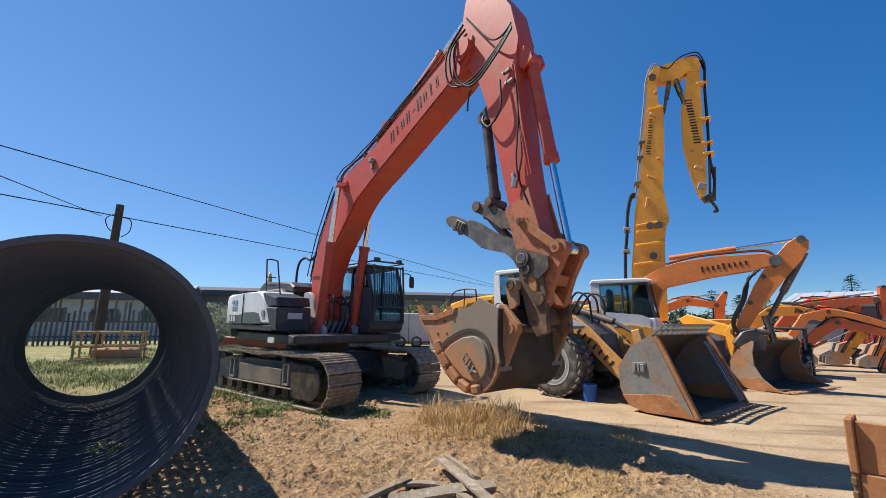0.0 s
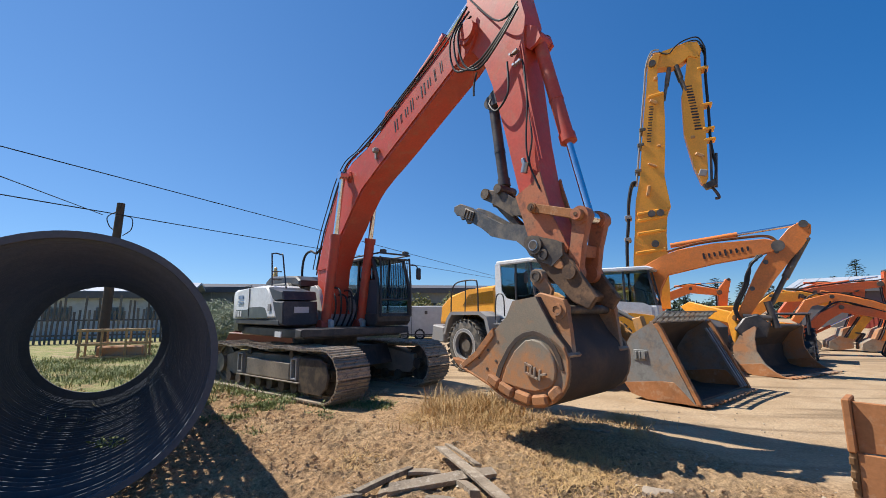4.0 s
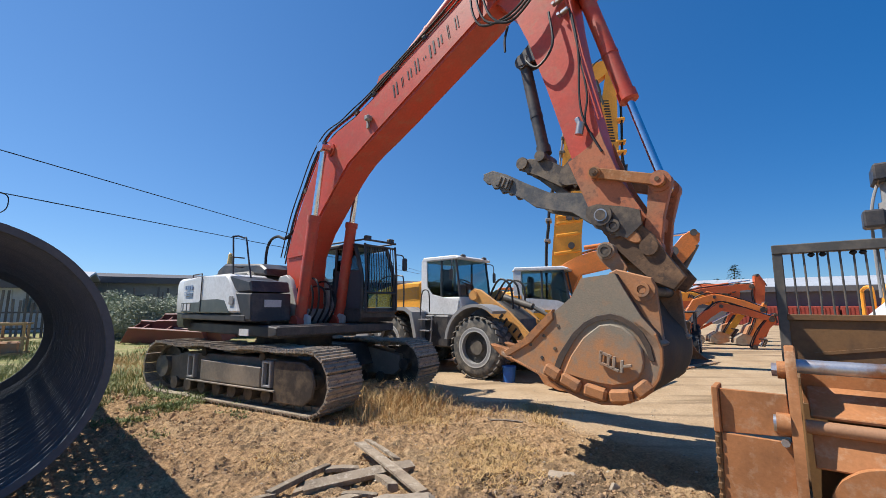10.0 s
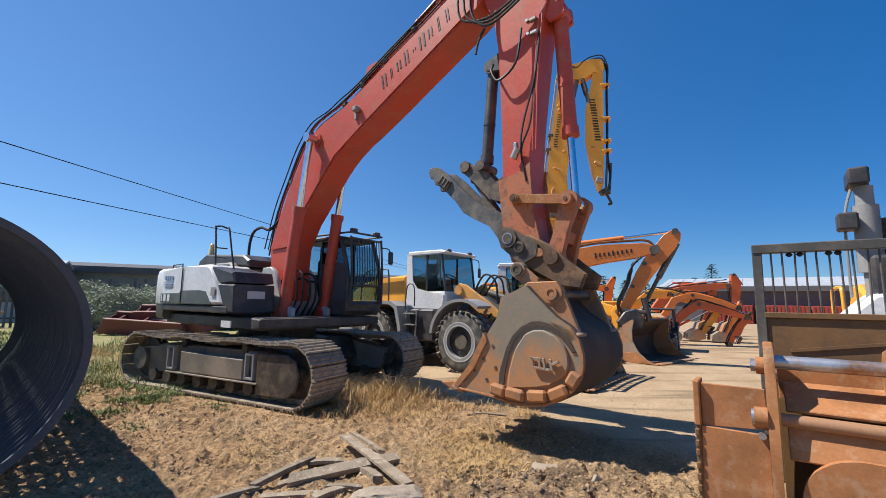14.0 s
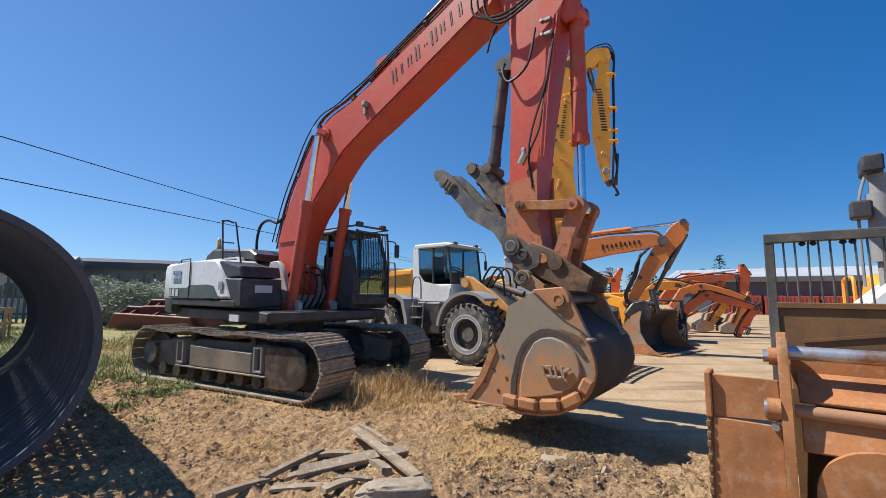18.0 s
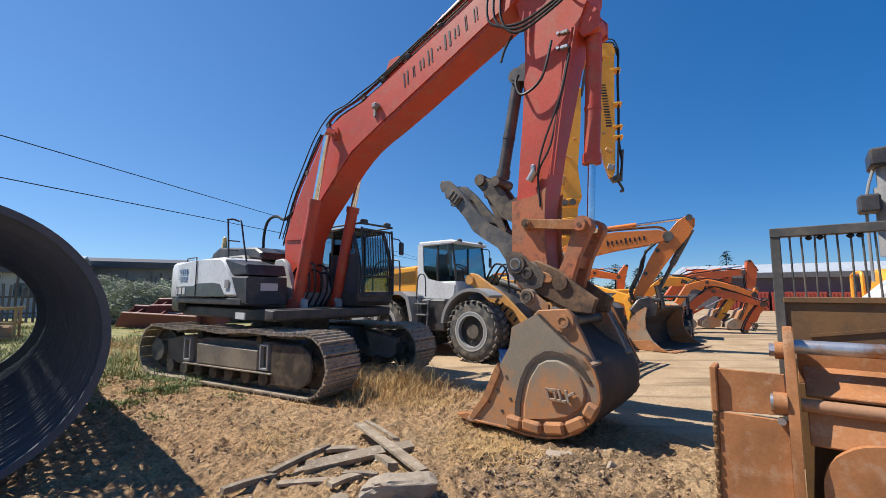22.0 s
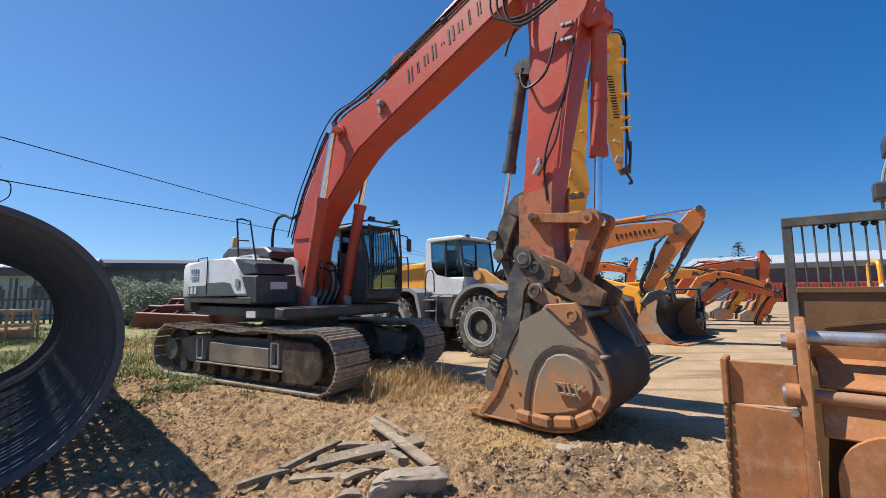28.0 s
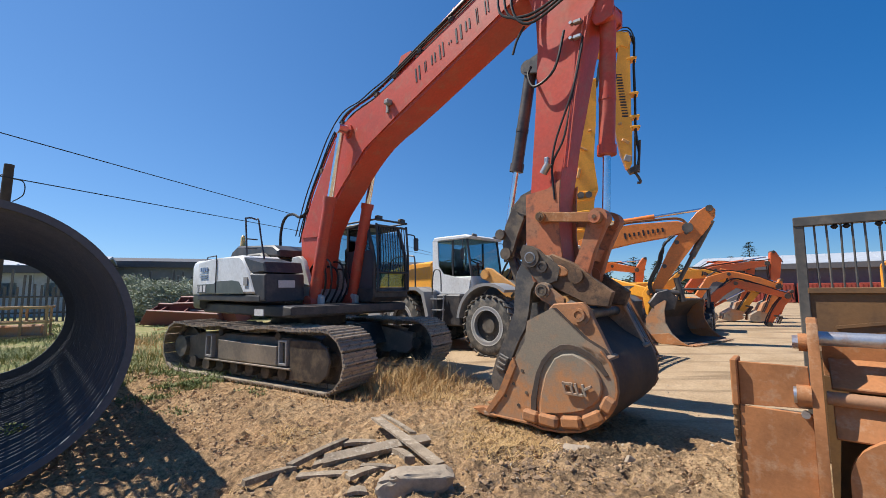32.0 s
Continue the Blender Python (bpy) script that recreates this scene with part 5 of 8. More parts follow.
def lump(name, at, size, mat, label, category, seed, detail=2, group=""):
    bm = B()
    bmesh.ops.create_icosphere(bm, subdivisions=detail + 1, radius=0.5)
    off = Vector((seed * 3.1, seed * 1.7, seed * 0.9))
    for v in bm.verts:
        k = 1 + 0.28 * noise.noise(v.co * 2.2 + off) + 0.14 * noise.noise(v.co * 7 + off) + 0.09 * abs(noise.noise(v.co * 15 + off))
        c = Vector((math.copysign(abs(v.co.x * 2) ** 0.55, v.co.x), math.copysign(abs(v.co.y * 2) ** 0.55, v.co.y), math.copysign(abs(v.co.z * 2) ** 0.6, v.co.z))) * 0.45
        v.co = Vector((c.x * size[0], c.y * size[1], c.z * size[2])) * k
    ob = part(name, bm, mat, None, "", at)
    return tagged(ob, label, category, group)


lump("concrete_block", pose(-0.37, 3.68, 0.10, 4, 3, 19), (0.66, 0.24, 0.24), CONCRETE, "broken pale lump of concrete kerb on dirt", "concrete", 1, 3)
lump("stone", pose(1.14, 4.46, 0.07, 8, 0, -15), (0.28, 0.16, 0.12), CONCRETE, "flat pale grey stone on the dirt", "stone", 2)
lump("stone", pose(1.55, 4.20, 0.06, 0, 20, 10), (0.09, 0.07, 0.16), CONCRETE, "small upright white stone in the dirt", "stone", 3)
lump("stone", pose(-2.62, 3.30, 0.03, 0, 6, 40), (0.55, 0.22, 0.10), CONCRETE, "flat grey stone in the drum's shadow", "stone", 4)

# ---- rusty attachment close by: loader bucket back with pins, and a guard frame behind ----
def build_attachment():
    at = pose(2.09, 3.43, 0, 0, 0, -37.7)  # x along its width, y away
    ob = thing("loader_attachment", "orange-primed steel quick-coupler bucket seen from its back", "bucket", at)
    bm = B()
    prism(bm, [(0.0, 0.02), (0.44, 0.02), (0.44, 0.80), (0.02, 0.80)], 0.0, 0.03, 0.004)
    part("back_plate", bm, RUST_ORANGE, ob, "orange-primed lower back plate")
    bm = B()
    prism(bm, [(0.02, 0.80), (0.44, 0.83), (0.43, 1.12), (0.02, 1.12)], 0.03, 0.06, 0.004)
    part("upper_plate", bm, RUST_ORANGE, ob, "orange-primed upper back plate")
    bm = B()
    box(bm, (-0.005, 0.10, 0.97), (0.045, 0.24, 0.34), 0.008)
    part("end_plate", bm, RUST_ORANGE, ob)
    bm = B()
    box(bm, (-0.005, 0.20, 0.40), (0.035, 0.42, 0.80), 0.006)
    for k in range(9):
        box(bm, (-0.012, -0.01, 0.08 + k * 0.085 + random.uniform(-0.01, 0.01)), (0.03, 0.03, 0.05), 0.006)
    part("side_cutter", bm, BROWN_STEEL, ob, "ragged dark side edge")
    for x, o in ((0.47, [(-0.02, 0.02), (-0.05, 0.30), (-0.06, 0.62), (-0.03, 0.92), (0.04, 1.18), (0.12, 1.42), (0.20, 1.46), (0.42, 1.42), (0.50, 1.30), (0.42, 1.18), (0.40, 1.08), (0.52, 0.9), (0.55, 0.02)]), (1.16, [(0.04, 1.08), (0.08, 1.22), (0.12, 1.42), (0.20, 1.46), (0.42, 1.42), (0.50, 1.30), (0.48, 1.08)])):
        bm = B()
        v = [[bm.verts.new((x + s, y, z)) for y, z in o] for s in (-0.032, 0.032)]
        bm.faces.new(v[0]), bm.faces.new(v[1][::-1])
        for i in range(len(o)):
            bm.faces.new((v[0][i], v[0][(i + 1) % len(o)], v[1][(i + 1) % len(o)], v[1][i]))
        bmesh.ops.bevel(bm, geom=[e for e in bm.edges if abs(e.verts[0].co.x - e.verts[1].co.x) < 1e-4], offset=0.008, segments=1, affect="EDGES")
        part("ear_plate", bm, RUST_ORANGE, ob, "thick orange ear plate with worn edge")
    bm = B()
    cyl(bm, (0.50, 0.30, 1.30), (2.3, 0.30, 1.30), 0.052, 24)
    part("upper_pin", bm, WORN_PIN, ob, "worn steel coupling pin")
    bm = B()
    cyl(bm, (0.385, 0.24, 1.27), (0.44, 0.24, 1.27), 0.066, 20)
    part("pin_collar", bm, RUST_BLOCK, ob, "rusty pin collar")
    bm = B()
    cyl(bm, (0.35, 0.24, 1.27), (0.385, 0.24, 1.27), 0.050, 8)
    part("pin_nut", bm, WORN_PIN, ob)
    bm = B()
    cyl(bm, (0.52, 0.12, 0.905), (2.3, 0.12, 0.905), 0.046, 28)
    part("lower_tube", bm, RUSTY_PIN, ob, "worn steel lower cross bar")
    bm = B()
    box(bm, (1.42, 0.33, 1.045), (1.74, 0.36, 0.03), 0.006, pose(0, 0, 0, 27))
    part("cover_plate", bm, RUST_ORANGE, ob, "sloping orange cover plate above the bar")
    bm = B()
    cyl(bm, (0.36, 0.02, 0.92), (0.44, 0.02, 0.92), 0.074, 24)
    part("pin_boss", bm, RUST_ORANGE, ob, "round pin boss on the back plate")
    bm = B()
    cyl(bm, (0.342, 0.02, 0.92), (0.362, 0.02, 0.92), 0.058, 24)
    part("pin_cap", bm, STEEL, ob, "worn pale pin cap")
    bm = B()
    cyl(bm, (0.40, -0.04, 0.80), (0.40, 0.0, 0.80), 0.026, 8)
    part("grease_bolt", bm, STEEL, ob)
    # plates between the ears: upper web, sloping shelf, rounded lower plate
    bm = B()
    prism(bm, [(0.52, 1.0), (2.3, 1.0), (2.3, 1.24), (0.52, 1.24)], 0.50, 0.53, 0.004)
    part("web_plate", bm, RUST_ORANGE, ob, "orange upper web plate")
    bm = B()
    box(bm, (1.42, 0.11, 0.765), (1.74, 0.03, 0.26), 0.006, pose(0, 0, 0, -24))
    part("shelf_plate", bm, RUST_ORANGE, ob, "sloping orange shelf plate")
    bm = B()
    arc = [(0.92 - 0.32 * math.cos(radians(k)), 0.38 + 0.34 * math.sin(radians(k))) for k in range(0, 91, 10)]
    prism(bm, [(0.60, 0.02)] + arc + [(2.4, 0.72), (2.4, 0.02)], 0.02, 0.06, 0.006)
    part("lower_plate", bm, RUST_ORANGE, ob, "orange lower plate with a rounded corner")
    bm = B()
    prism(bm, [(0.52, 0.02), (2.4, 0.02), (2.4, 0.98), (0.52, 0.98)], 0.60, 0.64)
    part("inner_wall", bm, BROWN_STEEL, ob, "dark inner wall behind the plates")

    g = thing("guard_frame", "brown steel mesh guard and carriage of fork attachment on dirt", "guard", at @ pose(0, 1.9, 0))
    for x in (0.44, 2.60):
        bm = B()
        box(bm, (x, 0, 1.18), (0.09, 0.09, 2.36), 0.008)
        part("post", bm, DARK, g, "dark rusty upright post")
    bm = B()
    box(bm, (1.52, 0, 2.36), (2.25, 0.11, 0.10), 0.008)
    part("top_rail", bm, DARK, g, "dark rusty top rail")
    for k in range(21):
        bm = B()
        x = 0.57 + k * 0.094
        cyl(bm, (x, random.uniform(-0.01, 0.01), 1.66), (x + random.uniform(-0.012, 0.012), 0, 2.32), 0.0095, 8)
        part("guard_bar", bm, DARK, g)
    for x in (0.72, 0.81, 1.04, 1.11):
        bm = B()
        box(bm, (x, 0.0, 2.29), (0.06, 0.06, 0.05), 0.02)
        part("hose_clip", bm, RUBBER, g)
    bm = B()
    box(bm, (1.52, 0.0, 1.64), (2.1, 0.10, 0.06), 0.006)
    part("mid_rail", bm, BROWN_STEEL, g, "brown middle rail")
    bm = B()
    prism(bm, [(0.48, 0.60), (2.56, 0.60), (2.56, 1.61), (0.48, 1.61)], -0.02, 0.02, 0.004)
    box(bm, (1.6, -0.03, 1.42), (1.9, 0.02, 0.03), 0, pose(0, 0, 0, 0, -9, 0))
    part("shield_plate", bm, BROWN_STEEL, g, "brown painted shield plate")
    bm = B()
    box(bm, (1.5, -0.45, 1.10), (2.0, 0.9, 0.08), 0.01)
    box(bm, (1.5, -0.2, 0.55), (2.0, 0.5, 1.0), 0.02)
    part("carriage", bm, BROWN_STEEL, g, "brown fork carriage body")


build_attachment()

# ---- blue plastic pail by the loader ----
pail = thing("plastic_pail", "blue plastic pail standing beside the loader wheel", "pail", pose(1.40, 10.30, 0))
bm = B()
cyl(bm, (0, 0, 0.0), (0, 0, 0.37), 0.135, 28, 0.155)
part("pail_body", bm, BLUE, pail)
bm = B()
ring(bm, (0, 0, 0.36), (0, 0, 1), 0.168, 0.150, 0.03, 28)
part("rim", bm, BLUE, pail)

# ---- wheel loader with white cab ----
def wheel(parent, x, y, r, w, mat=TYRE, lugs=26):
    """A lugged tyre with its rim, at a hub on the thing's side."""
    bm = B()
    seg, prof = 44, [(-0.5, 0.62), (-0.5, 0.80), (-0.46, 0.90), (-0.36, 0.968), (0, 0.975), (0.36, 0.968), (0.46, 0.90), (0.5, 0.80), (0.5, 0.62)]
    rows = [[bm.verts.new((r * k * math.cos(2 * math.pi * i / seg), w * p, r * k * math.sin(2 * math.pi * i / seg))) for i in range(seg)] for p, k in prof]
    for a, b in zip(rows, rows[1:]):
        for i in range(seg):
            bm.faces.new((a[i], a[(i + 1) % seg], b[(i + 1) % seg], b[i]))
    single = parent.name.startswith("wheel_loader")
    spots = []
    for i in range(lugs):
        for s in (-1, 1):
            a = 360 * (i + (0.5 if s > 0 else 0)) / lugs
            m = pose(0, 0, 0, 0, -a, 0) @ pose(r * 0.972, s * w * 0.27, 0, 0, 0, 0) @ pose(0, 0, 0, s * 24, 0, 0)
            spots.append(m)
            if not single:
                bmesh.ops.create_cube(bm, size=1, matrix=m @ Matrix.Diagonal((r * 0.045, w * 0.52, r * 0.15, 1)))
    tyre = part("wheel", bm, mat, parent, "dusty lugged tyre", pose(x, y, r))
    if single:
        block = B()
        bmesh.ops.create_cube(block, size=1, matrix=Matrix.Diagonal((r * 0.045, w * 0.52, r * 0.15, 1)))
        lug_mesh = bpy.data.meshes.new("tread_lug")
        block.to_mesh(lug_mesh)
        block.free()
        lug_mesh.materials.append(mat)
        for m in spots:
            lug = new("tread_lug", lug_mesh)
            lug.parent, lug.matrix_basis = tyre, m
    bm = B()
    s = 1 if y > 0 else -1
    ring(bm, (0, s * w * 0.40, 0), (0, 1, 0), r * 0.63, r * 0.50, w * 0.22, 36)
    part("rim", bm, GREY, tyre, "pale grey wheel rim")
    for a, b in ((0.64, 0.605), (0.53, 0.505)):
        bm = B()
        ring(bm, (0, s * w * 0.465, 0), (0, 1, 0), r * a, r * b, w * 0.10, 36)
        part("rim_ring", bm, PALE, tyre, "pale dusty ring of the rim")
    bm = B()
    cyl(bm, (0, s * w * 0.10, 0), (0, s * w * 0.24, 0), r * 0.50, 32)
    cyl(bm, (0, s * w * 0.24, 0), (0, s * w * 0.38, 0), r * 0.24, 24)
    for k in range(10):
        a = 2 * math.pi * k / 10
        c = (r * 0.37 * math.cos(a), r * 0.37 * math.sin(a))
        cyl(bm, (c[0], s * w * 0.23, c[1]), (c[0], s * w * 0.28, c[1]), r * 0.03, 6)
    part("hub", bm, DARK, tyre, "dark greasy wheel hub")
    return tyre


def box_cab(parent, at, lx, ly, lz, frame_mat, lean=0.12, sill=0.32):
    """A glazed cab about its floor's centre."""
    bm = B()
    h = lz
    prism(bm, [(-lx / 2, 0), (lx / 2 - 0.05, 0), (lx / 2 + 0.04, sill * 0.5), (lx / 2, sill), (-lx / 2, sill)], -ly / 2, ly / 2, 0.03)
    prism(bm, [(-lx / 2 - 0.04, h - 0.13), (lx / 2 - lean + 0.12, h - 0.12), (lx / 2 - lean + 0.16, h - 0.06), (lx / 2 - lean, h), (-lx / 2 + 0.05, h)], -ly / 2 - 0.04, ly / 2 + 0.04, 0.03)
    for y in (-ly / 2 + 0.03, ly / 2 - 0.03):
        tube(bm, [(-lx / 2 + 0.04, y, sill), (-lx / 2 + 0.04, y, h - 0.1)], 0.05, 8)
    cab_ob = part("cab", bm, frame_mat, parent, "", at)
    for y in (-ly / 2 + 0.03, ly / 2 - 0.03):
        for x0, x1 in ((lx / 2 - 0.02, lx / 2 - lean), (0.02, 0.02)):
            bm = B()
            tube(bm, [(x0, y, sill), (x1, y, h - 0.1)], 0.034, 8, curve=False)
            part("cab_pillar", bm, BLACK, cab_ob, "black window pillar")
    bm = B()
    o = [(-lx / 2 + 0.06, sill), (lx / 2 - 0.04, sill), (lx / 2 - lean - 0.02, h - 0.1), (-lx / 2 + 0.06, h - 0.1)]
    prism(bm, o, -ly / 2 + 0.02, -ly / 2 + 0.028)
    part("side_window", bm, GLASS, cab_ob)
    bm = B()
    prism(bm, o, ly / 2 - 0.028, ly / 2 - 0.02)
    part("side_window", bm, GLASS, cab_ob)
    bm = B()
    prism(bm, [(lx / 2 - 0.02, sill), (lx / 2 - 0.012, sill), (lx / 2 - lean + 0.008, h - 0.1), (lx / 2 - lean, h - 0.1)], -ly / 2 + 0.06, ly / 2 - 0.06)
    part("windscreen", bm, GLASS, cab_ob)
    bm = B()
    prism(bm, [(-lx / 2 + 0.03, sill), (-lx / 2 + 0.04, sill), (-lx / 2 + 0.04, h - 0.1), (-lx / 2 + 0.03, h - 0.1)], -ly / 2 + 0.06, ly / 2 - 0.06)
    part("rear_window", bm, GLASS, cab_ob)
    bm = B()
    box(bm, (-0.2, 0, sill + 0.12), (0.48, 0.48, 0.14), 0.05)
    box(bm, (-0.42, 0, sill + 0.5), (0.14, 0.48, 0.7), 0.05)
    part("seat", bm, INTERIOR, cab_ob, "dark empty seat")
    bm = B()
    tube(bm, [(lx / 2 - 0.3, 0, sill), (lx / 2 - 0.36, 0, sill + 0.42)], 0.03, 8)
    ring(bm, (lx / 2 - 0.38, 0, sill + 0.44), (0.5, 0, 1), 0.19, 0.165, 0.03, 20)
    part("steering_wheel", bm, BLACK, cab_ob)
    return cab_ob


def loader_bucket(ob, k, half, steel, guard=True):
    """A loader bucket with side plates, lip and spill guard; k scales its profile, half is half its width."""
    def sc(pts):
        return [(1.6 + (x - 1.6) * k, z * k) for x, z in pts]

    def at(x, y, z):
        return (1.6 + (x - 1.6) * k, y, z * k)

    side = sc([(3.06, 0.05), (2.2, 0.03), (1.86, 0.12), (1.70, 0.42), (1.68, 0.85), (1.95, 1.25), (2.36, 1.50), (2.42, 1.46), (2.5, 1.30)])
    if not guard:  # sides cut back in a curve, with the lip well ahead of them
        side = side[:7] + sc([(2.42, 1.46), (2.34, 1.12), (2.36, 0.76), (2.55, 0.40), (2.82, 0.16)])
    # dark steel shell; the shade inside the bucket is part of its colour
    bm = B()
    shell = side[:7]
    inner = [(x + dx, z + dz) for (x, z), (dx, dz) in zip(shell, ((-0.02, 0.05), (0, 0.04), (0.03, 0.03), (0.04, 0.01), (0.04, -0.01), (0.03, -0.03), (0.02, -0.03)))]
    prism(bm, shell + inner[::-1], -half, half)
    bk = part("loader_bucket", bm, BUCKET_DARK_SHADE, ob, "worn loader bucket with rusty lip")
    for y in (-half - 0.01, half + 0.01):
        e = 1 if y > 0 else -1
        bm = B()
        prism(bm, side, y - 0.02, y + 0.02)
        part("bucket_side", bm, steel, bk)
        bm = B()
        prism(bm, sc([(1.74, 0.30), (2.48, 0.40), (2.72, 0.22 if not guard else 0.40), (3.06, 0.04), (2.2, 0.025), (1.88, 0.11)]), y - 0.032, y + 0.032, 0.006)
        part("wear_plate", bm, RUST_ORANGE, bk, "rust-brown lower wear plate")
        if not guard:
            continue
        bm = B()
        prism(bm, sc([(2.42, 1.46), (2.50, 1.34), (3.08, 0.06), (3.16, 0.06), (2.58, 1.36), (2.50, 1.50)]), y - 0.045, y + 0.045, 0.006)
        part("side_edge", bm, RUST_ORANGE, bk)
        bm = B()
        box(bm, at(2.12, y + e * 0.028, 0.86), (0.28, 0.02, 0.21), 0.01)
        plate = part("cast_plate", bm, steel, bk)
        for j, (w, h) in enumerate(((0.035, 0.14), (0.035, 0.14), (0.08, 0.14))):
            bm = B()
            box(bm, at(2.04 + 0.075 * j, y + e * 0.05, 0.86), (w, 0.03, h), 0.006)
            part("cast_mark", bm, steel, plate, "raised mark as plain bar")
    bm = B()
    box(bm, at(3.06, 0, 0.045), (0.30 * k, half * 2.04, 0.04), 0.006)
    part("bucket_lip", bm, RUST, bk, "rusty cutting lip")
    for j in range(12):
        bm = B()
        box(bm, at(3.24, half * (-0.94 + j * 0.171), 0.05), (0.12, 0.10, 0.035), 0.008)
        part("lip_segment", bm, RUST, bk)
    if not guard:
        return bk
    for z in (1.50, 1.60, 1.70):
        bm = B()
        box(bm, at(2.36 + (z - 1.50) * 1.3, 0, z), (0.07, half * 2, 0.03))
        part("spill_rail", bm, steel, bk)
    for j in range(11):
        bm = B()
        box(bm, at(2.49, half * (-0.97 + j * 0.194), 1.60), (0.05, 0.05, 0.30 * k), 0, pose(0, 0, 0, 0, 50, 0))
        part("spill_bar", bm, steel, bk)
    for y in (half * 0.75, half * 0.86, half * 0.94):
        bm = B()
        box(bm, at(2.80, y, 0.72), (1.35 * k, 0.03, 0.05), 0, pose(0, 0, 0, 0, 64, 0))
        part("bright_edge", bm, STEEL, bk, "bright worn strip inside the bucket")
    return bk


def build_loader():
    ob = thing("wheel_loader", "yellow wheel loader with white cab and grey bucket lowered", "loader", pose(1.45, 11.65, 0, 0, 0, -40))
    for x in (0.0, -3.15):
        for y in (-1.02, 1.02):
            wheel(ob, x, y, 0.76, 0.56)
    bm = B()
    prism(bm, [(-4.7, 0.75), (-1.7, 0.65), (-1.3, 0.75), (-1.3, 1.35), (-4.7, 1.45)], -0.55, 0.55, 0.03)
    prism(bm, [(-1.5, 0.6), (0.9, 0.6), (0.75, 1.45), (0.1, 1.9), (-0.4, 1.9), (-1.0, 1.2)], -0.42, 0.42, 0.03)
    part("chassis", bm, DARK, ob, "dark grey articulated frame")
    bm = B()
    prism(bm, [(-4.95, 1.35), (-4.85, 1.95), (-4.35, 2.26), (-3.5, 2.42), (-2.35, 2.50), (-2.30, 1.35)], -0.78, 0.78, 0.07)
    hood_ob = part("engine_hood", bm, YELLOW, ob, "yellow rounded engine hood")
    bm = B()
    prism(bm, [(-3.75, 1.92), (-3.45, 2.26), (-2.42, 2.34), (-2.42, 1.98)], -0.795, -0.775)
    part("hood_grille", bm, GLASS_DARK, hood_ob, "dark side grille")
    bm = B()
    prism(bm, [(-5.2, 0.75), (-4.5, 0.75), (-4.5, 1.25), (-5.1, 1.32)], -0.95, 0.95, 0.04)
    part("rear_weight", bm, GREY, ob, "pale grey rear counterweight")
    for s in (-1, 1):
        bm = B()
        o = [(-4.10, 1.05), (-3.92, 1.55), (-3.72, 1.74), (-2.45, 1.74), (-2.18, 1.60), (-2.02, 1.05), (-1.95, 0.55), (-2.05, 0.55), (-2.14, 1.05), (-2.28, 1.52), (-2.5, 1.64), (-3.68, 1.64), (-3.82, 1.5), (-4.0, 1.05)]
        prism(bm, o, s * 0.78, s * 1.32)
        part("rear_fender", bm, GREY, ob, "pale dusty rear fender")
        bm = B()
        prism(bm, [(-4.0, 1.06), (-3.84, 1.5), (-3.7, 1.63), (-2.5, 1.63), (-2.3, 1.5), (-2.16, 1.06)], s * 0.74, s * 0.78)
        part("fender_liner", bm, BLACK, ob)
        bm = B()
        arc = [(0.98 * math.cos(radians(a)), 0.84 + 0.98 * math.sin(radians(a))) for a in range(55, 176, 10)]
        arc2 = [(0.90 * math.cos(radians(a)), 0.84 + 0.90 * math.sin(radians(a))) for a in range(175, 54, -10)]
        prism(bm, arc + arc2, s * 0.70, s * 1.30)
        part("front_fender", bm, GREY, ob, "pale dusty front fender")
        bm = B()
        for x0 in (-2.0, -1.62):
            tube(bm, [(x0, s * 1.16, 0.42), (x0 + 0.03, s * 1.12, 1.5)], 0.022, curve=False)
        for z in (0.46, 0.78, 1.10, 1.40):
            box(bm, (-1.81, s * 1.14, z), (0.40, 0.16, 0.03))
        part("ladder", bm, GREY, ob, "grey access ladder")
        bm = B()
        tube(bm, [(-2.05, s * 1.1, 1.5), (-2.0, s * 1.1, 2.1), (-1.85, s * 1.1, 2.22), (-1.72, s * 1.1, 2.1), (-1.70, s * 1.1, 1.6)], 0.018)
        part("grab_rail", bm, BLACK, ob)
        bm = B()
        tube(bm, [(-3.9, s * 1.15, 1.72), (-3.85, s * 1.15, 2.35), (-3.6, s * 1.15, 2.62), (-2.85, s * 1.15, 2.66), (-2.7, s * 1.15, 2.5), (-2.68, s * 1.15, 1.74)], 0.022)
        tube(bm, [(-3.25, s * 1.15, 1.74), (-3.2, s * 1.15, 2.65)], 0.018, curve=False)
        part("handrail", bm, BLACK, ob, "black walkway handrail")
        bm = B()
        box(bm, (-1.50, s * 0.82, 1.10), (0.9, 0.45, 0.85), 0.04)
        part("tank", bm, BLACK, ob, "black tank below the cab")
    cab_ob = box_cab(ob, pose(-1.62, 0, 1.52), 1.42, 1.46, 1.66, WHITE, 0.16, 0.50)
    bm = B()
    prism(bm, [(-0.72, 0.02), (0.62, 0.02), (0.68, 0.40), (0.3, 0.46), (-0.30, 0.58), (-0.48, 0.80), (-0.52, 1.56), (-0.72, 1.56)], -0.765, -0.735)
    part("door_panel", bm, WHITE, cab_ob, "white door panel")
    for y in (-0.5, 0.5):
        bm = B()
        box(bm, (0.64, y, 1.64), (0.10, 0.18, 0.10), 0.03)
        part("work_lamp", bm, DARK, cab_ob)
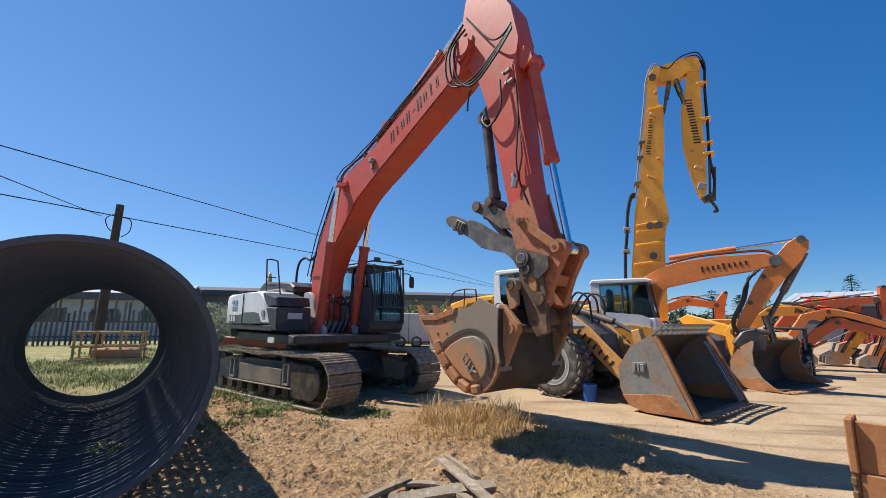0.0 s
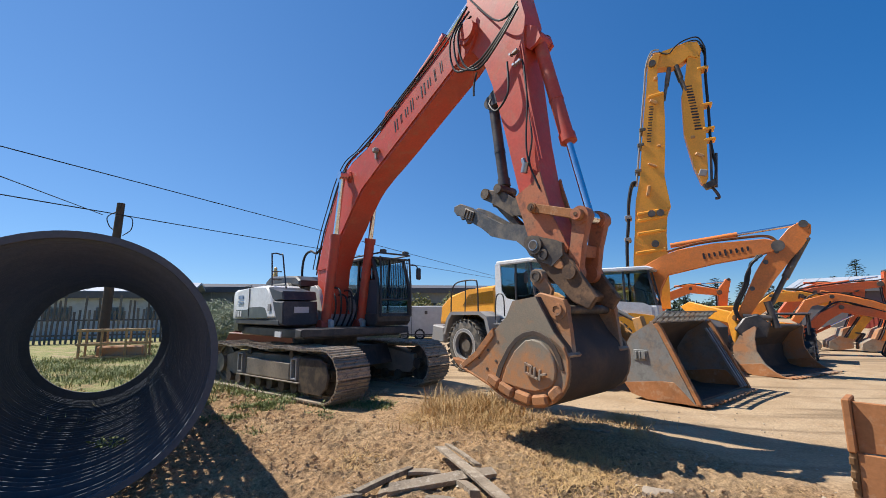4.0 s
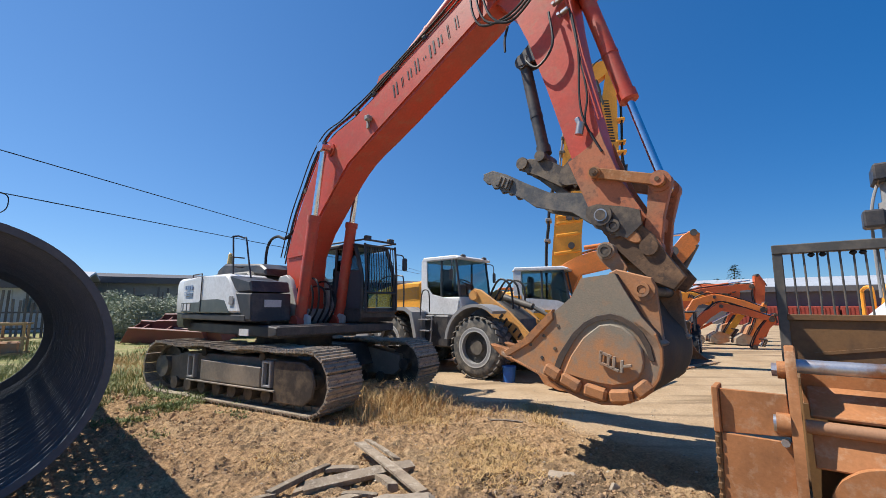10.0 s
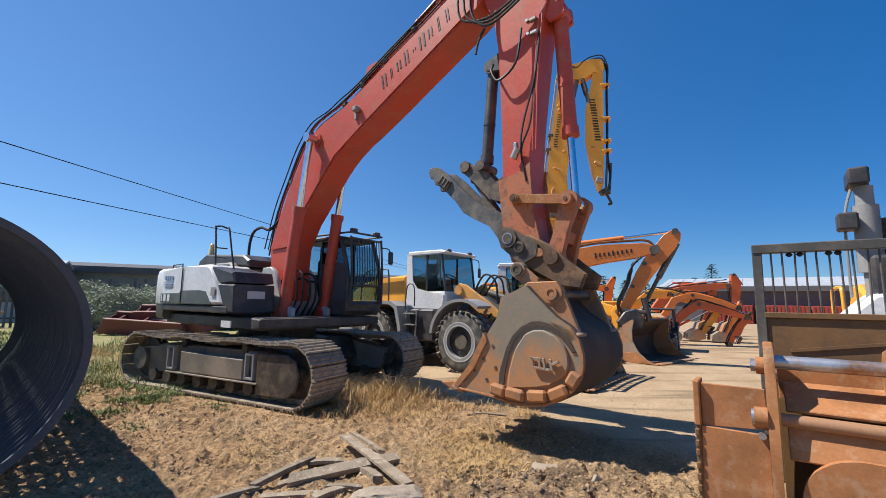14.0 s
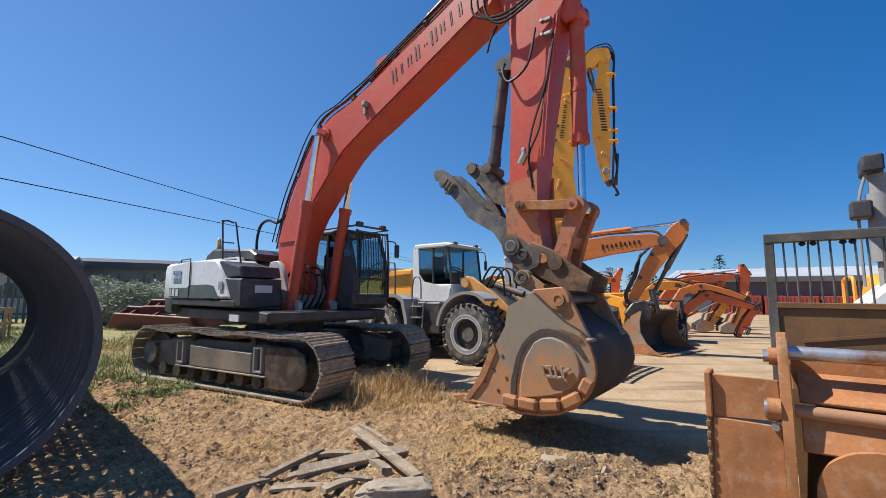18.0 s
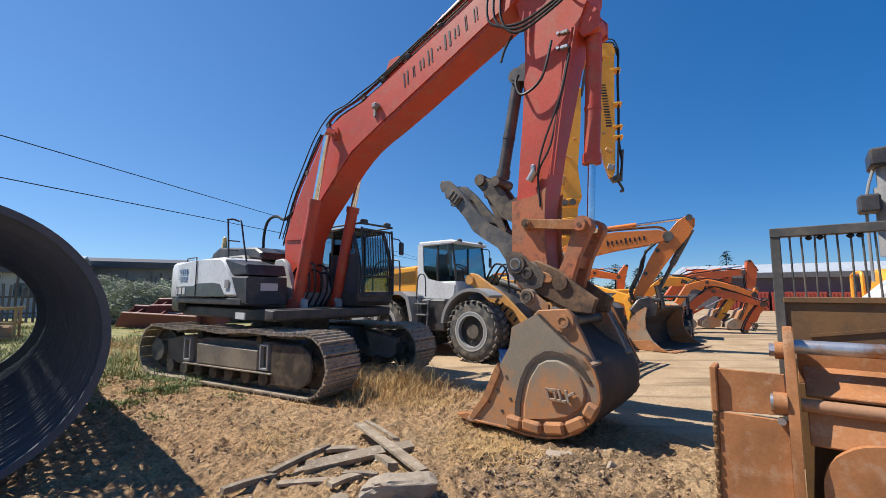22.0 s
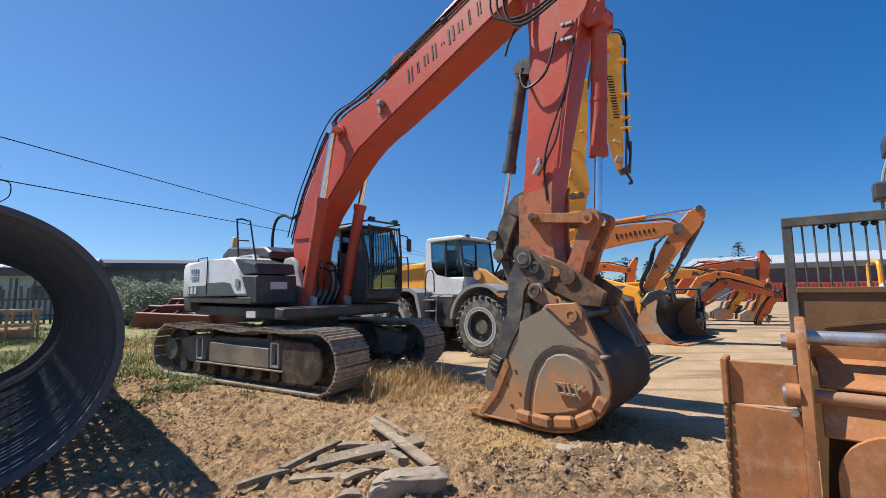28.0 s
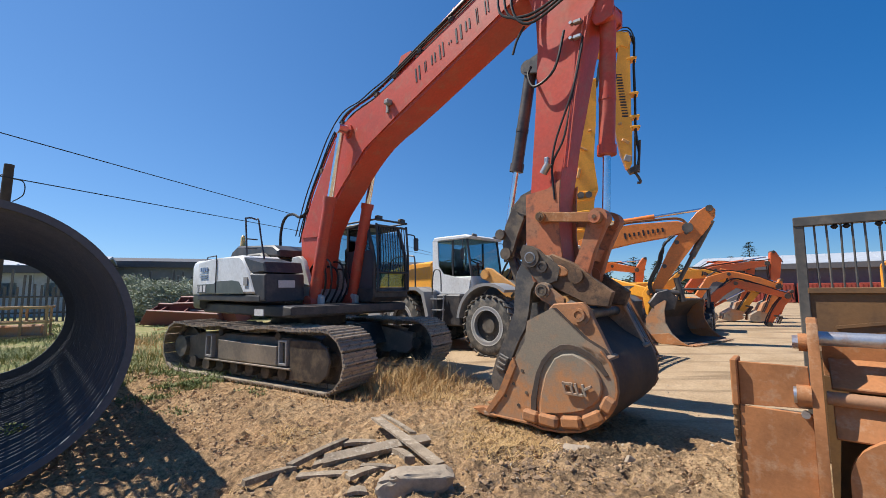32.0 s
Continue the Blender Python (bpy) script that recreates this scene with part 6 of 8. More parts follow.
    for s in (-1, 1):
        bm = B()
        tube(bm, [(0.45, s * 0.74, 1.5), (0.62, s * 0.98, 1.48), (0.64, s * 1.0, 1.2)], 0.014)
        box(bm, (0.64, s * 1.02, 1.10), (0.05, 0.15, 0.30), 0.03)
        part("mirror", bm, BLACK, cab_ob)
    for y in (-0.52, 0.52):
        bm = B()
        prism(bm, [(-0.75, 2.08), (-0.55, 2.24), (-0.35, 2.20), (0.55, 1.62), (1.30, 0.92), (1.95, 0.42), (1.98, 0.22), (1.78, 0.20), (1.15, 0.55), (0.45, 1.20), (-0.45, 1.88), (-0.72, 1.95)], y - 0.05, y + 0.05, 0.015)
        boss(bm, -0.55, 2.06, y - 0.1, y + 0.1, 0.13)
        arm_ob = part("lift_arm", bm, LIFT, ob, "orange-yellow lift arm plate")
        if y < 0:
            bm = B()
            for k in range(7):
                c = Vector((0.30 + 0.135 * k, 1.52 - 0.118 * k))
                box(bm, (c.x, y - 0.056, c.y), (0.05, 0.008, 0.15), 0, pose(0, 0, 0, 0, 42, 0))
            part("maker_mark", bm, MARK, arm_ob, "dark maker's lettering as plain bars")
    for y in (-0.26, 0.26):
        bm = B()
        cyl(bm, (-0.2, y, 1.0), (0.75, y, 0.90), 0.085, 16)
        cyl(bm, (0.75, y, 0.90), (1.25, y, 0.82), 0.045, 14)
        part("lift_ram", bm, DARK, ob)
    bm = B()
    cyl(bm, (0.05, 0, 2.0), (0.9, 0, 1.75), 0.09, 16)
    cyl(bm, (0.9, 0, 1.75), (1.5, 0, 1.45), 0.05, 14)
    part("tilt_ram", bm, DARK, ob, "dark tilt cylinder")
    bm = B()
    prism(bm, [(1.35, 1.55), (1.55, 1.60), (1.75, 0.9), (1.70, 0.7), (1.5, 0.9)], -0.10, 0.10, 0.02)
    part("tilt_lever", bm, LIFT, ob)
    for y in (-0.6, 0.0, 0.55):
        bm = B()
        tube(bm, [(-0.3, y * 0.5, 1.9), (0.1, y * 0.6, 2.45), (0.45, y * 0.6, 2.3), (0.5, y * 0.5, 1.7)], 0.028)
        part("hose_loop", bm, RUBBER, ob, "black hose loop")
    loader_bucket(ob, 1.0, 1.30, BUCKET_GREY)


build_loader()


def limb(bm, pts, y, thick, bevel=0.015):
    prism(bm, pts, y - thick / 2, y + thick / 2, bevel)


def build_digger(at, label, paint, body, boom_pts, stick_pts, bucket_pts, ram=None, cab_side=1, scale=1.0, wheels=False, attach=RUST, mark=None, cab_mat=WHITE, group="", cab=True, cab_x=0.28, cab_len=1.25):
    """A parked excavator: crawlers or wheels, house with cab, and an arm of the given outlines (x ahead, z up)."""
    ob = thing("excavator", label, "excavator", at, group)
    s = scale
    for side in (-1, 1):
        y = side * 1.05 * s
        if wheels:
            for x in (-1.2, 1.2):
                wheel(ob, x * s, y, 0.50 * s, 0.42 * s, lugs=16)
        else:
            bm = B()
            o = [(-1.75 * s + 0.40 * s * math.cos(a) if i < 9 else 1.75 * s + 0.40 * s * math.cos(a), 0.42 * s + 0.40 * s * math.sin(a)) for i, a in enumerate([radians(90 + 22.5 * k) for k in range(9)] + [radians(-90 + 22.5 * k) for k in range(9)])]
            prism(bm, o, y - 0.28 * s, y + 0.28 * s, 0.02)
            for k in range(20):
                box(bm, (-1.75 * s + 3.5 * s * k / 19, y, 0.84 * s), (0.10 * s, 0.58 * s, 0.03 * s))
                box(bm, (-1.75 * s + 3.5 * s * k / 19, y, 0.012 * s), (0.10 * s, 0.58 * s, 0.024 * s))
            part("crawler", bm, SHOE, ob, "dusty steel crawler")
    bm = B()
    box(bm, (0, 0, 0.66 * s), (2.0 * s, 1.5 * s, 0.36 * s), 0.03)
    cyl(bm, (0, 0, 0.8 * s), (0, 0, 1.06 * s), 0.55 * s, 28)
    part("car_body", bm, BLACK, ob)
    bm = B()
    prism(bm, [(-2.35 * s, 1.05 * s), (1.15 * s, 1.0 * s), (1.15 * s, 1.22 * s), (0.4 * s, 1.3 * s), (-2.35 * s, 1.3 * s)], -1.2 * s, 1.2 * s, 0.03)
    part("deck", bm, body, ob, "painted slewing deck")
    bm = B()
    prism(bm, [(-2.55 * s, 1.12 * s), (-2.6 * s, 1.9 * s), (-2.45 * s, 2.12 * s), (-0.7 * s, 2.16 * s), (-0.55 * s, 1.3 * s), (-1.0 * s, 1.2 * s)], -1.22 * s, 1.22 * s, 0.06)
    part("engine_house", bm, body, ob, "painted engine house and counterweight")
    if cab:
        box_cab(ob, pose(cab_x * s, cab_side * 0.72 * s, 1.25 * s), cab_len * s, 0.95 * s, 1.75 * s, cab_mat, 0.2, 0.62 * s)
    bm = B()
    limb(bm, boom_pts, 0, 0.42 * s)
    boom_ob = part("boom", bm, paint, ob, "painted boom")
    bm = B()
    limb(bm, stick_pts, 0, 0.34 * s)
    part("stick", bm, paint, ob, "painted dipper arm")
    if bucket_pts:
        bm = B()
        limb(bm, bucket_pts, -0.55 * s, 0.04, 0)
        limb(bm, bucket_pts, 0.55 * s, 0.04, 0)
        n = len(bucket_pts)
        shell = bucket_pts[: n // 2 + 2]
        cx, cz = sum(p[0] for p in bucket_pts) / n, sum(p[1] for p in bucket_pts) / n
        prism(bm, shell + [(x + (cx - x) * 0.07, z + (cz - z) * 0.07) for x, z in shell[::-1]], -0.55 * s, 0.55 * s)
        part("bucket", bm, attach, ob, "worn rusty bucket")
    for r in ram or ():
        (x0, z0), (x1, z1), y, rad = r
        bm = B()
        m = (x0 + (x1 - x0) * 0.55, z0 + (z1 - z0) * 0.55)
        cyl(bm, (x0, y, z0), (m[0], y, m[1]), rad, 14)
        body_ram = part("ram_barrel", bm, paint, ob)
        bm = B()
        cyl(bm, (m[0], y, m[1]), (x1, y, z1), rad * 0.55, 12)
        part("ram_rod", bm, CHROME, ob)
    if mark:
        (x0, z0), (x1, z1), count, h = mark
        a = math.degrees(math.atan2(z1 - z0, x1 - x0))
        for k in range(count):
            t = k / max(count - 1, 1)
            for y in (-0.218 * s,):
                bm = B()
                box(bm, (x0 + (x1 - x0) * t, y, z0 + (z1 - z0) * t), (h * 0.38, 0.01, h * (1.25 if k in (0, count // 2) else 0.85)), 0, pose(0, 0, 0, 0, -a, 0))
                part("owner_mark", bm, MARK, boom_ob, "dark lettering as plain bar")
    return ob


# orange-armed excavator with a yellow body, beside the loader
build_digger(
    pose(3.4, 14.4, 0, 0, 0, -22.2), "yellow excavator with white cab and dusty orange folded arm", ORANGE, YELLOW,
    [(0.15, 1.5), (0.0, 2.5), (0.40, 3.12), (0.9, 3.38), (1.33, 3.52), (2.2, 3.62), (3.41, 3.64), (3.72, 3.52), (3.76, 3.36), (3.5, 3.28), (3.1, 3.18), (2.2, 3.05), (0.95, 2.80), (0.75, 2.4), (0.6, 1.5)],
    [(3.92, 3.87), (4.12, 4.0), (4.28, 4.04), (4.40, 3.92), (4.38, 3.70), (4.20, 3.40), (3.86, 2.98), (3.56, 2.58), (3.26, 2.14), (2.92, 1.62), (2.74, 1.40), (2.58, 1.44), (2.62, 1.64), (2.85, 2.15), (3.12, 2.75), (3.36, 3.16), (3.60, 3.46)],
    None, ram=[((1.10, 3.68), (4.20, 3.98), 0.0, 0.075), ((4.22, 3.42), (3.36, 1.80), 0.0, 0.065)], cab_side=-1, mark=((1.95, 3.27), (3.0, 3.40), 9, 0.14), group="parked excavators", cab_x=-0.12, cab_len=1.75)
north = bpy.data.objects["excavator"]
bm = B()
boss(bm, 3.66, 3.42, -0.24, 0.24, 0.15)
part("arm_pin", bm, DARK, north, "dark pin between boom and dipper")
bm = B()
boss(bm, 4.24, 3.96, -0.20, 0.20, 0.10)
part("ram_pin", bm, DARK, north)
bm = B()
prism(bm, [(2.50, 1.2), (2.75, 1.55), (3.05, 1.62), (3.30, 1.35), (3.20, 1.0), (2.7, 0.9)], -0.3, 0.3, 0.04)
part("quick_coupler", bm, BLACK, north, "black quick coupler")
for y in (-0.12, 0.12):
    bm = B()
    tube(bm, [(1.0, y, 3.50), (1.8, y, 3.68), (2.8, y, 3.74), (3.5, y, 3.72), (3.72, y * 1.5, 3.40)], 0.022)
    part("boom_pipe", bm, BROWN_STEEL, north)
    bm = B()
    tube(bm, [(3.20, y, 3.10), (3.02, y, 3.0), (2.98, y, 2.7), (2.72, y, 2.2), (2.55, y, 1.7), (2.7, y, 1.3)], 0.024)
    part("arm_hose", bm, RUBBER, north)
for x, z in ((4.30, 3.55), (3.9, 2.85), (3.4, 2.1)):
    bm = B()
    box(bm, (x, 0, z), (0.07, 0.36, 0.07), 0.01)
    part("pipe_clamp", bm, DARK, north)
bm = B()
box(bm, (0.30, -0.75, 2.95), (0.24, 0.14, 0.12), 0.03)
part("work_lamp", bm, GREY, north, "grey cab work lamp")

north_cab = [c for c in north.children if c.name.startswith("cab")][0]
bm = B()
prism(bm, [(-0.87, 0.02), (0.70, 0.02), (0.72, 0.60), (0.50, 0.70), (-0.52, 0.78), (-0.60, 0.95), (-0.62, 1.62), (-0.87, 1.62)], -0.492, -0.470)
part("door_panel", bm, WHITE, north_cab, "white door and rear panel")
bm = B()
prism(bm, [(-1.30, -0.20), (0.78, -0.20), (0.78, 0.34), (0.30, 0.40), (-0.60, 0.46), (-0.80, 0.70), (-1.30, 0.66)], -0.530, -0.500, 0.006)
body_panel = part("body_panel", bm, YELLOW, north_cab, "yellow lower panel beside the cab")
for k in range(3):
    bm = B()
    box(bm, (-1.05 + 0.13 * k, -0.535, 0.36), (0.06, 0.01, 0.13))
    part("model_mark", bm, MARK, body_panel, "dark model mark as plain bar")
bm = B()
cyl(bm, (4.30, -0.02, 3.62), (3.75, -0.02, 2.58), 0.09, 16)
cyl(bm, (3.75, -0.02, 2.58), (3.36, -0.02, 1.82), 0.06, 14)
part("bucket_ram", bm, DARK, north, "dark bucket ram beside the arm")
for k in range(3):
    bm = B()
    tube(bm, [(3.30 - 0.05 * k, -0.20, 3.20), (3.02 - 0.05 * k, -0.22, 2.95 - 0.1 * k), (2.90 - 0.04 * k, -0.2, 2.4), (2.60 - 0.03 * k, -0.2, 1.75), (2.75, -0.2, 1.35)], 0.030)
    part("arm_hose", bm, RUBBER, north, "black hose along the arm")
for x0, z0, x1, z1 in ((3.30, 1.95, 3.45, 1.25), (2.72, 1.55, 3.35, 1.50)):
    for y in (-0.22, 0.22):
        bm = B()
        cyl(bm, (x0, y, z0), (x1, y, z1), 0.07, 12)
        part("tool_link", bm, BLACK, north, "black tool linkage")
for x, z in ((3.36, 3.0), (3.0, 2.3), (3.62, 3.28)):
    bm = B()
    boss(bm, x, z, -0.20, 0.20, 0.06)
    part("arm_boss", bm, DARK, north)

# lift arm and bucket of another loader, lowered beside the orange arm
yoke = thing("front_loader", "yellow loader lift arm with rusty bucket lowered on dirt", "loader", pose(5.54, 15.46, 0, 0, 0, -51))
loader_bucket(yoke, 0.86, 1.28, RUST, False)
bm = B()
prism(bm, [(1.30, 0.85), (1.62, 0.42), (1.80, 0.46), (1.82, 0.80), (1.78, 1.45), (1.58, 1.72), (1.38, 1.72), (1.20, 1.50)], -0.62, -0.46, 0.03)
part("arm_bracket", bm, YELLOW, yoke, "yellow cast arm bracket")
for x, z in ((1.48, 1.50), (1.58, 0.95)):
    bm = B()
    boss(bm, x, z, -0.66, -0.42, 0.09)
    part("pin", bm, BROWN_STEEL, yoke)
bm = B()
prism(bm, [(-0.2, 1.85), (0.1, 2.0), (1.3, 1.68), (1.55, 1.45), (1.40, 1.30), (0.0, 1.62)], -0.60, -0.48, 0.02)
part("lift_arm", bm, YELLOW, yoke, "yellow lift arm plate")
bm = B()
prism(bm, [(-1.1, 0.5), (0.6, 0.45), (0.7, 1.2), (0.0, 1.7), (-1.1, 1.6)], -0.4, 0.4, 0.05)
part("front_frame", bm, DARK, yoke, "dark front frame")
for y in (-0.85, 0.85):
    wheel(yoke, -0.2, y, 0.62, 0.42)

# tall demolition excavator
tall = thing("demolition_excavator", "tall yellow high-reach demolition excavator with folded arm", "excavator", pose(5.60, 20.2, 0, 0, 0, -15))
for side in (-1, 1):
    bm = B()
    box(bm, (0, side * 1.3, 0.5), (4.6, 0.6, 0.95), 0.2)
    part("crawler", bm, SHOE, tall)
bm = B()
prism(bm, [(-3.2, 1.1), (-3.2, 2.4), (-0.9, 2.6), (-0.7, 1.6), (1.5, 1.5), (1.5, 1.0)], -1.4, 1.4, 0.08)
part("house", bm, YELLOW, tall, "yellow machine house")
bm = B()
limb(bm, [(-0.85, 1.8), (-0.76, 4.0), (-0.62, 5.27), (-0.50, 6.57), (-0.24, 7.73), (-0.07, 9.18), (0.11, 10.53), (0.30, 11.8), (0.41, 12.71), (0.52, 13.2), (0.74, 13.45), (1.0, 13.40), (0.86, 12.9), (0.80, 12.5), (0.76, 11.65), (0.98, 11.38), (0.95, 10.37), (0.89, 9.3), (0.72, 7.61), (0.80, 6.95), (0.88, 6.2), (0.70, 5.85), (0.62, 4.94), (0.60, 3.95), (0.55, 1.8)], 0, 0.62)
tall_boom = part("main_boom", bm, YELLOW, tall, "yellow upright main boom")
for z in (9.35, 9.6, 9.85, 10.1, 10.35, 10.6, 10.85):
    bm = B()
    for e in (-1, 1):
        box(bm, (0.24 + (z - 9.4) * 0.14, -0.317, z + e * 0.055), (0.17, 0.012, 0.045), 0, pose(0, 0, 0, 0, 8, 0))
    part("maker_mark", bm, MARK, tall_boom, "dark lettering as plain bar")
# lugs, joints and collars down the boom
for x, z, w, h, turn in ((0.55, 11.1, 0.34, 0.16, 35), (0.30, 8.15, 0.40, 0.10, 30), (0.05, 7.0, 0.14, 0.5, 12), (0.72, 12.2, 0.16, 0.16, 0), (0.62, 9.0, 0.16, 0.10, 0)):
    bm = B()
    box(bm, (x, -0.36, z), (w, 0.12, h), 0.03, pose(0, 0, 0, 0, turn, 0))
    part("boom_lug", bm, LIFT, tall_boom)
for z, x, w in ((6.05, 0.15, 1.25), (5.75, 0.12, 1.2), (5.15, 0.05, 1.15), (4.3, -0.05, 1.2), (11.42, 0.66, 0.66)):
    bm = B()
    box(bm, (x, 0, z), (w, 0.74, 0.13), 0.03, pose(0, 0, 0, 0, -6, 0))
    part("boom_collar", bm, YELLOW, tall_boom)
for x, z in ((0.1, 5.95), (0.45, 5.95), (0.15, 4.6), (0.62, 12.95)):
    bm = B()
    boss(bm, x, z, -0.44, 0.44, 0.15)
    part("boom_pin", bm, DARK, tall_boom)
bm = B()
limb(bm, [(0.45, 13.05), (0.70, 13.50), (1.1, 13.48), (1.49, 13.56), (2.1, 13.68), (2.48, 13.58), (2.60, 13.15), (2.42, 12.8), (2.1, 13.0), (1.75, 12.70), (1.43, 12.66), (1.0, 12.75), (0.72, 12.75)], 0, 0.5)
part("head_link", bm, YELLOW, tall, "yellow head link with hoses")
bm = B()
limb(bm, [(2.40, 13.55), (2.55, 13.3), (2.49, 11.4), (2.45, 9.82), (2.45, 8.79), (2.38, 7.3), (2.26, 7.05), (2.12, 7.11), (1.90, 7.85), (1.77, 8.64), (1.64, 9.44), (1.68, 11.2), (1.80, 11.6), (2.02, 12.8), (2.05, 13.4)], 0, 0.42)
tall_stick = part("stick", bm, YELLOW, tall, "yellow hanging stick")
for k in range(8):
    bm = B()
    for e in (-1, 1):
        box(bm, (1.99 + 0.028 * k, -0.217, 11.5 - 0.27 * k + e * 0.07), (0.26, 0.012, 0.07 if k % 3 else 0.05), 0, pose(0, 0, 0, 0, 6, 0))
    part("maker_mark", bm, MARK, tall_stick, "bold dark lettering as plain bar")
for x, z, w, h, turn in ((2.15, 8.35, 0.36, 0.16, 35), (2.2, 7.55, 0.30, 0.3, 20), (1.95, 9.2, 0.16, 0.14, 0)):
    bm = B()
    box(bm, (x, -0.23, z), (w, 0.08, h), 0.03, pose(0, 0, 0, 0, turn, 0))
    part("stick_plate", bm, GREY if z < 8 else LIFT, tall_stick)
for y in (-0.16, 0.0, 0.16):
    bm = B()
    tube(bm, [(2.50, y, 13.4), (2.74, y, 13.2), (2.68, y, 12.0), (2.66, y, 10.4), (2.62, y, 8.8), (2.72, y, 7.9), (2.64, y, 7.2)], 0.038)
    part("stick_hose", bm, RUBBER, tall, "black hose down the stick")
for z in (12.3, 10.6, 9.5, 9.0):
    bm = B()
    box(bm, (2.58, 0, z), (0.44, 0.5, 0.12), 0.03)
    part("pipe_clamp", bm, YELLOW, tall)
for x0, z0, x1, z1 in ((2.62, 9.0, 2.50, 7.0), (2.78, 8.4, 2.66, 6.9)):
    bm = B()
    cyl(bm, (x0, 0, z0), (x1, 0, z1), 0.05, 12)
    part("tool_ram", bm, DARK, tall)
bm = B()
prism(bm, [(2.18, 7.05), (2.60, 7.25), (2.68, 6.95), (2.30, 6.85)], -0.2, 0.2, 0.02)
tube(bm, [(2.52, 0, 6.9), (2.66, 0, 6.65), (2.72, 0, 6.45), (2.58, 0, 6.42)], 0.06)
part("stick_head", bm, GREASY, tall, "dark tool hook at the stick's end")
for x0, z0, x1, z1 in ((1.30, 12.65, 1.0, 11.3), (1.58, 12.7, 1.88, 11.4)):
    for y in (-0.18, 0.18):
        bm = B()
        cyl(bm, (x0, y, z0), ((x0 + x1) / 2, y, (z0 + z1) / 2), 0.095, 12)
        cyl(bm, ((x0 + x1) / 2, y, (z0 + z1) / 2), (x1, y, z1), 0.06, 12)
        part("head_ram", bm, DARK, tall)
for y in (-0.28, -0.1, 0.1, 0.28):
    bm = B()
    tube(bm, [(-1.05, y, 3.2), (-1.0, y, 4.6), (-0.88, y, 5.6), (-0.80, y, 6.6), (-0.62, y, 7.4), (-0.42, y, 7.5)], 0.06)
    part("boom_hose", bm, RUBBER, tall, "thick black hose")
for y in (-0.25, 0.0, 0.25):
    bm = B()
    tube(bm, [(-0.42, y, 7.4), (-0.20, y, 9.0), (0.02, y, 10.6), (0.22, y, 12.0), (0.34, y, 12.9), (0.62, y, 13.6), (0.95, y, 13.62)], 0.034)
    part("boom_pipe", bm, GREY, tall, "grey pipe up the boom")
    bm = B()
    tube(bm, [(0.95, y, 13.5), (1.3, y - 0.1, 13.25), (1.6, y - 0.15, 13.5), (2.0, y, 13.78), (2.5, y, 13.76), (2.74, y, 13.2)], 0.03)
    part("head_hose", bm, RUBBER, tall)
for x, z in ((-0.86, 5.9), (-0.94, 4.9), (-0.12, 9.2), (0.0, 9.9), (-0.3, 8.0)):
    bm = B()
    box(bm, (x, 0, z), (0.28, 0.7, 0.16), 0.03)
    part("hose_clamp", bm, GREY if z < 7 else DARK, tall)

# parked excavators further off
def beam(pts, widths):
    """The outline of a limb along points, as wide as given at each."""
    left, right = [], []
    for i, (x, z) in enumerate(pts):
        (xa, za), (xb, zb) = pts[max(i - 1, 0)], pts[min(i + 1, len(pts) - 1)]
        d = math.hypot(xb - xa, zb - za)
        nx, nz = -(zb - za) / d * widths[i] / 2, (xb - xa) / d * widths[i] / 2
        left.append((x + nx, z + nz)), right.append((x - nx, z - nz))
    return left + right[::-1]


def back_row(x, y, turn, label, paint, body, boom, bw, arm, aw, ram, tool=None, scale=0.8, mark=None, cab=False):
    ob = build_digger(pose(x, y, 0, 0, 0, turn), label, paint, body, beam(boom, bw), beam(arm, aw), tool, ram=ram, scale=scale, cab_side=-1, cab_mat=ORANGE, group="parked excavators", cab=cab, mark=mark)
    w = 0.21 * scale
    for (px, pz), r in ((boom[-1], 0.13), (arm[-1], 0.10), (arm[0], 0.08), (boom[len(boom) // 2], 0.09)):
        bm = B()
        boss(bm, px, pz, -w - 0.06, w + 0.06, r * (0.6 + 0.4 * scale), 14)
        part("pin", bm, GREASY, ob, "dark greasy pin")
    for q in (-0.10, 0.10):
        bm = B()
        tube(bm, [(px, q, pz + hw * 0.62) for (px, pz), hw in zip(boom, bw)] + [(arm[1][0] + 0.10, q, arm[1][1] + 0.22), (arm[1][0] + aw[1] * 0.6, q, arm[1][1] - 0.1)], 0.024)
        part("boom_hose", bm, RUBBER, ob, "black hose along the boom")
        bm = B()
        tube(bm, [(px - hw * 0.7, q, pz) for (px, pz), hw in zip(arm[1:], aw[1:])], 0.022)
        part("arm_hose", bm, RUBBER, ob, "black hose along the arm")
    # tool linkage at the arm's end
    (ax, az), (bx, bz) = arm[-2], arm[-1]
    for q in (-0.16 * scale, 0.16 * scale):
        bm = B()
        cyl(bm, (ax + 0.30, q, az - 0.05), (bx + 0.34, q, bz + 0.02), 0.035, 8)
        cyl(bm, (ax + 0.30, q, az - 0.05), (ax, q, az), 0.035, 8)
        part("tool_link", bm, GREASY, ob, "dark tool linkage bar")
    return ob


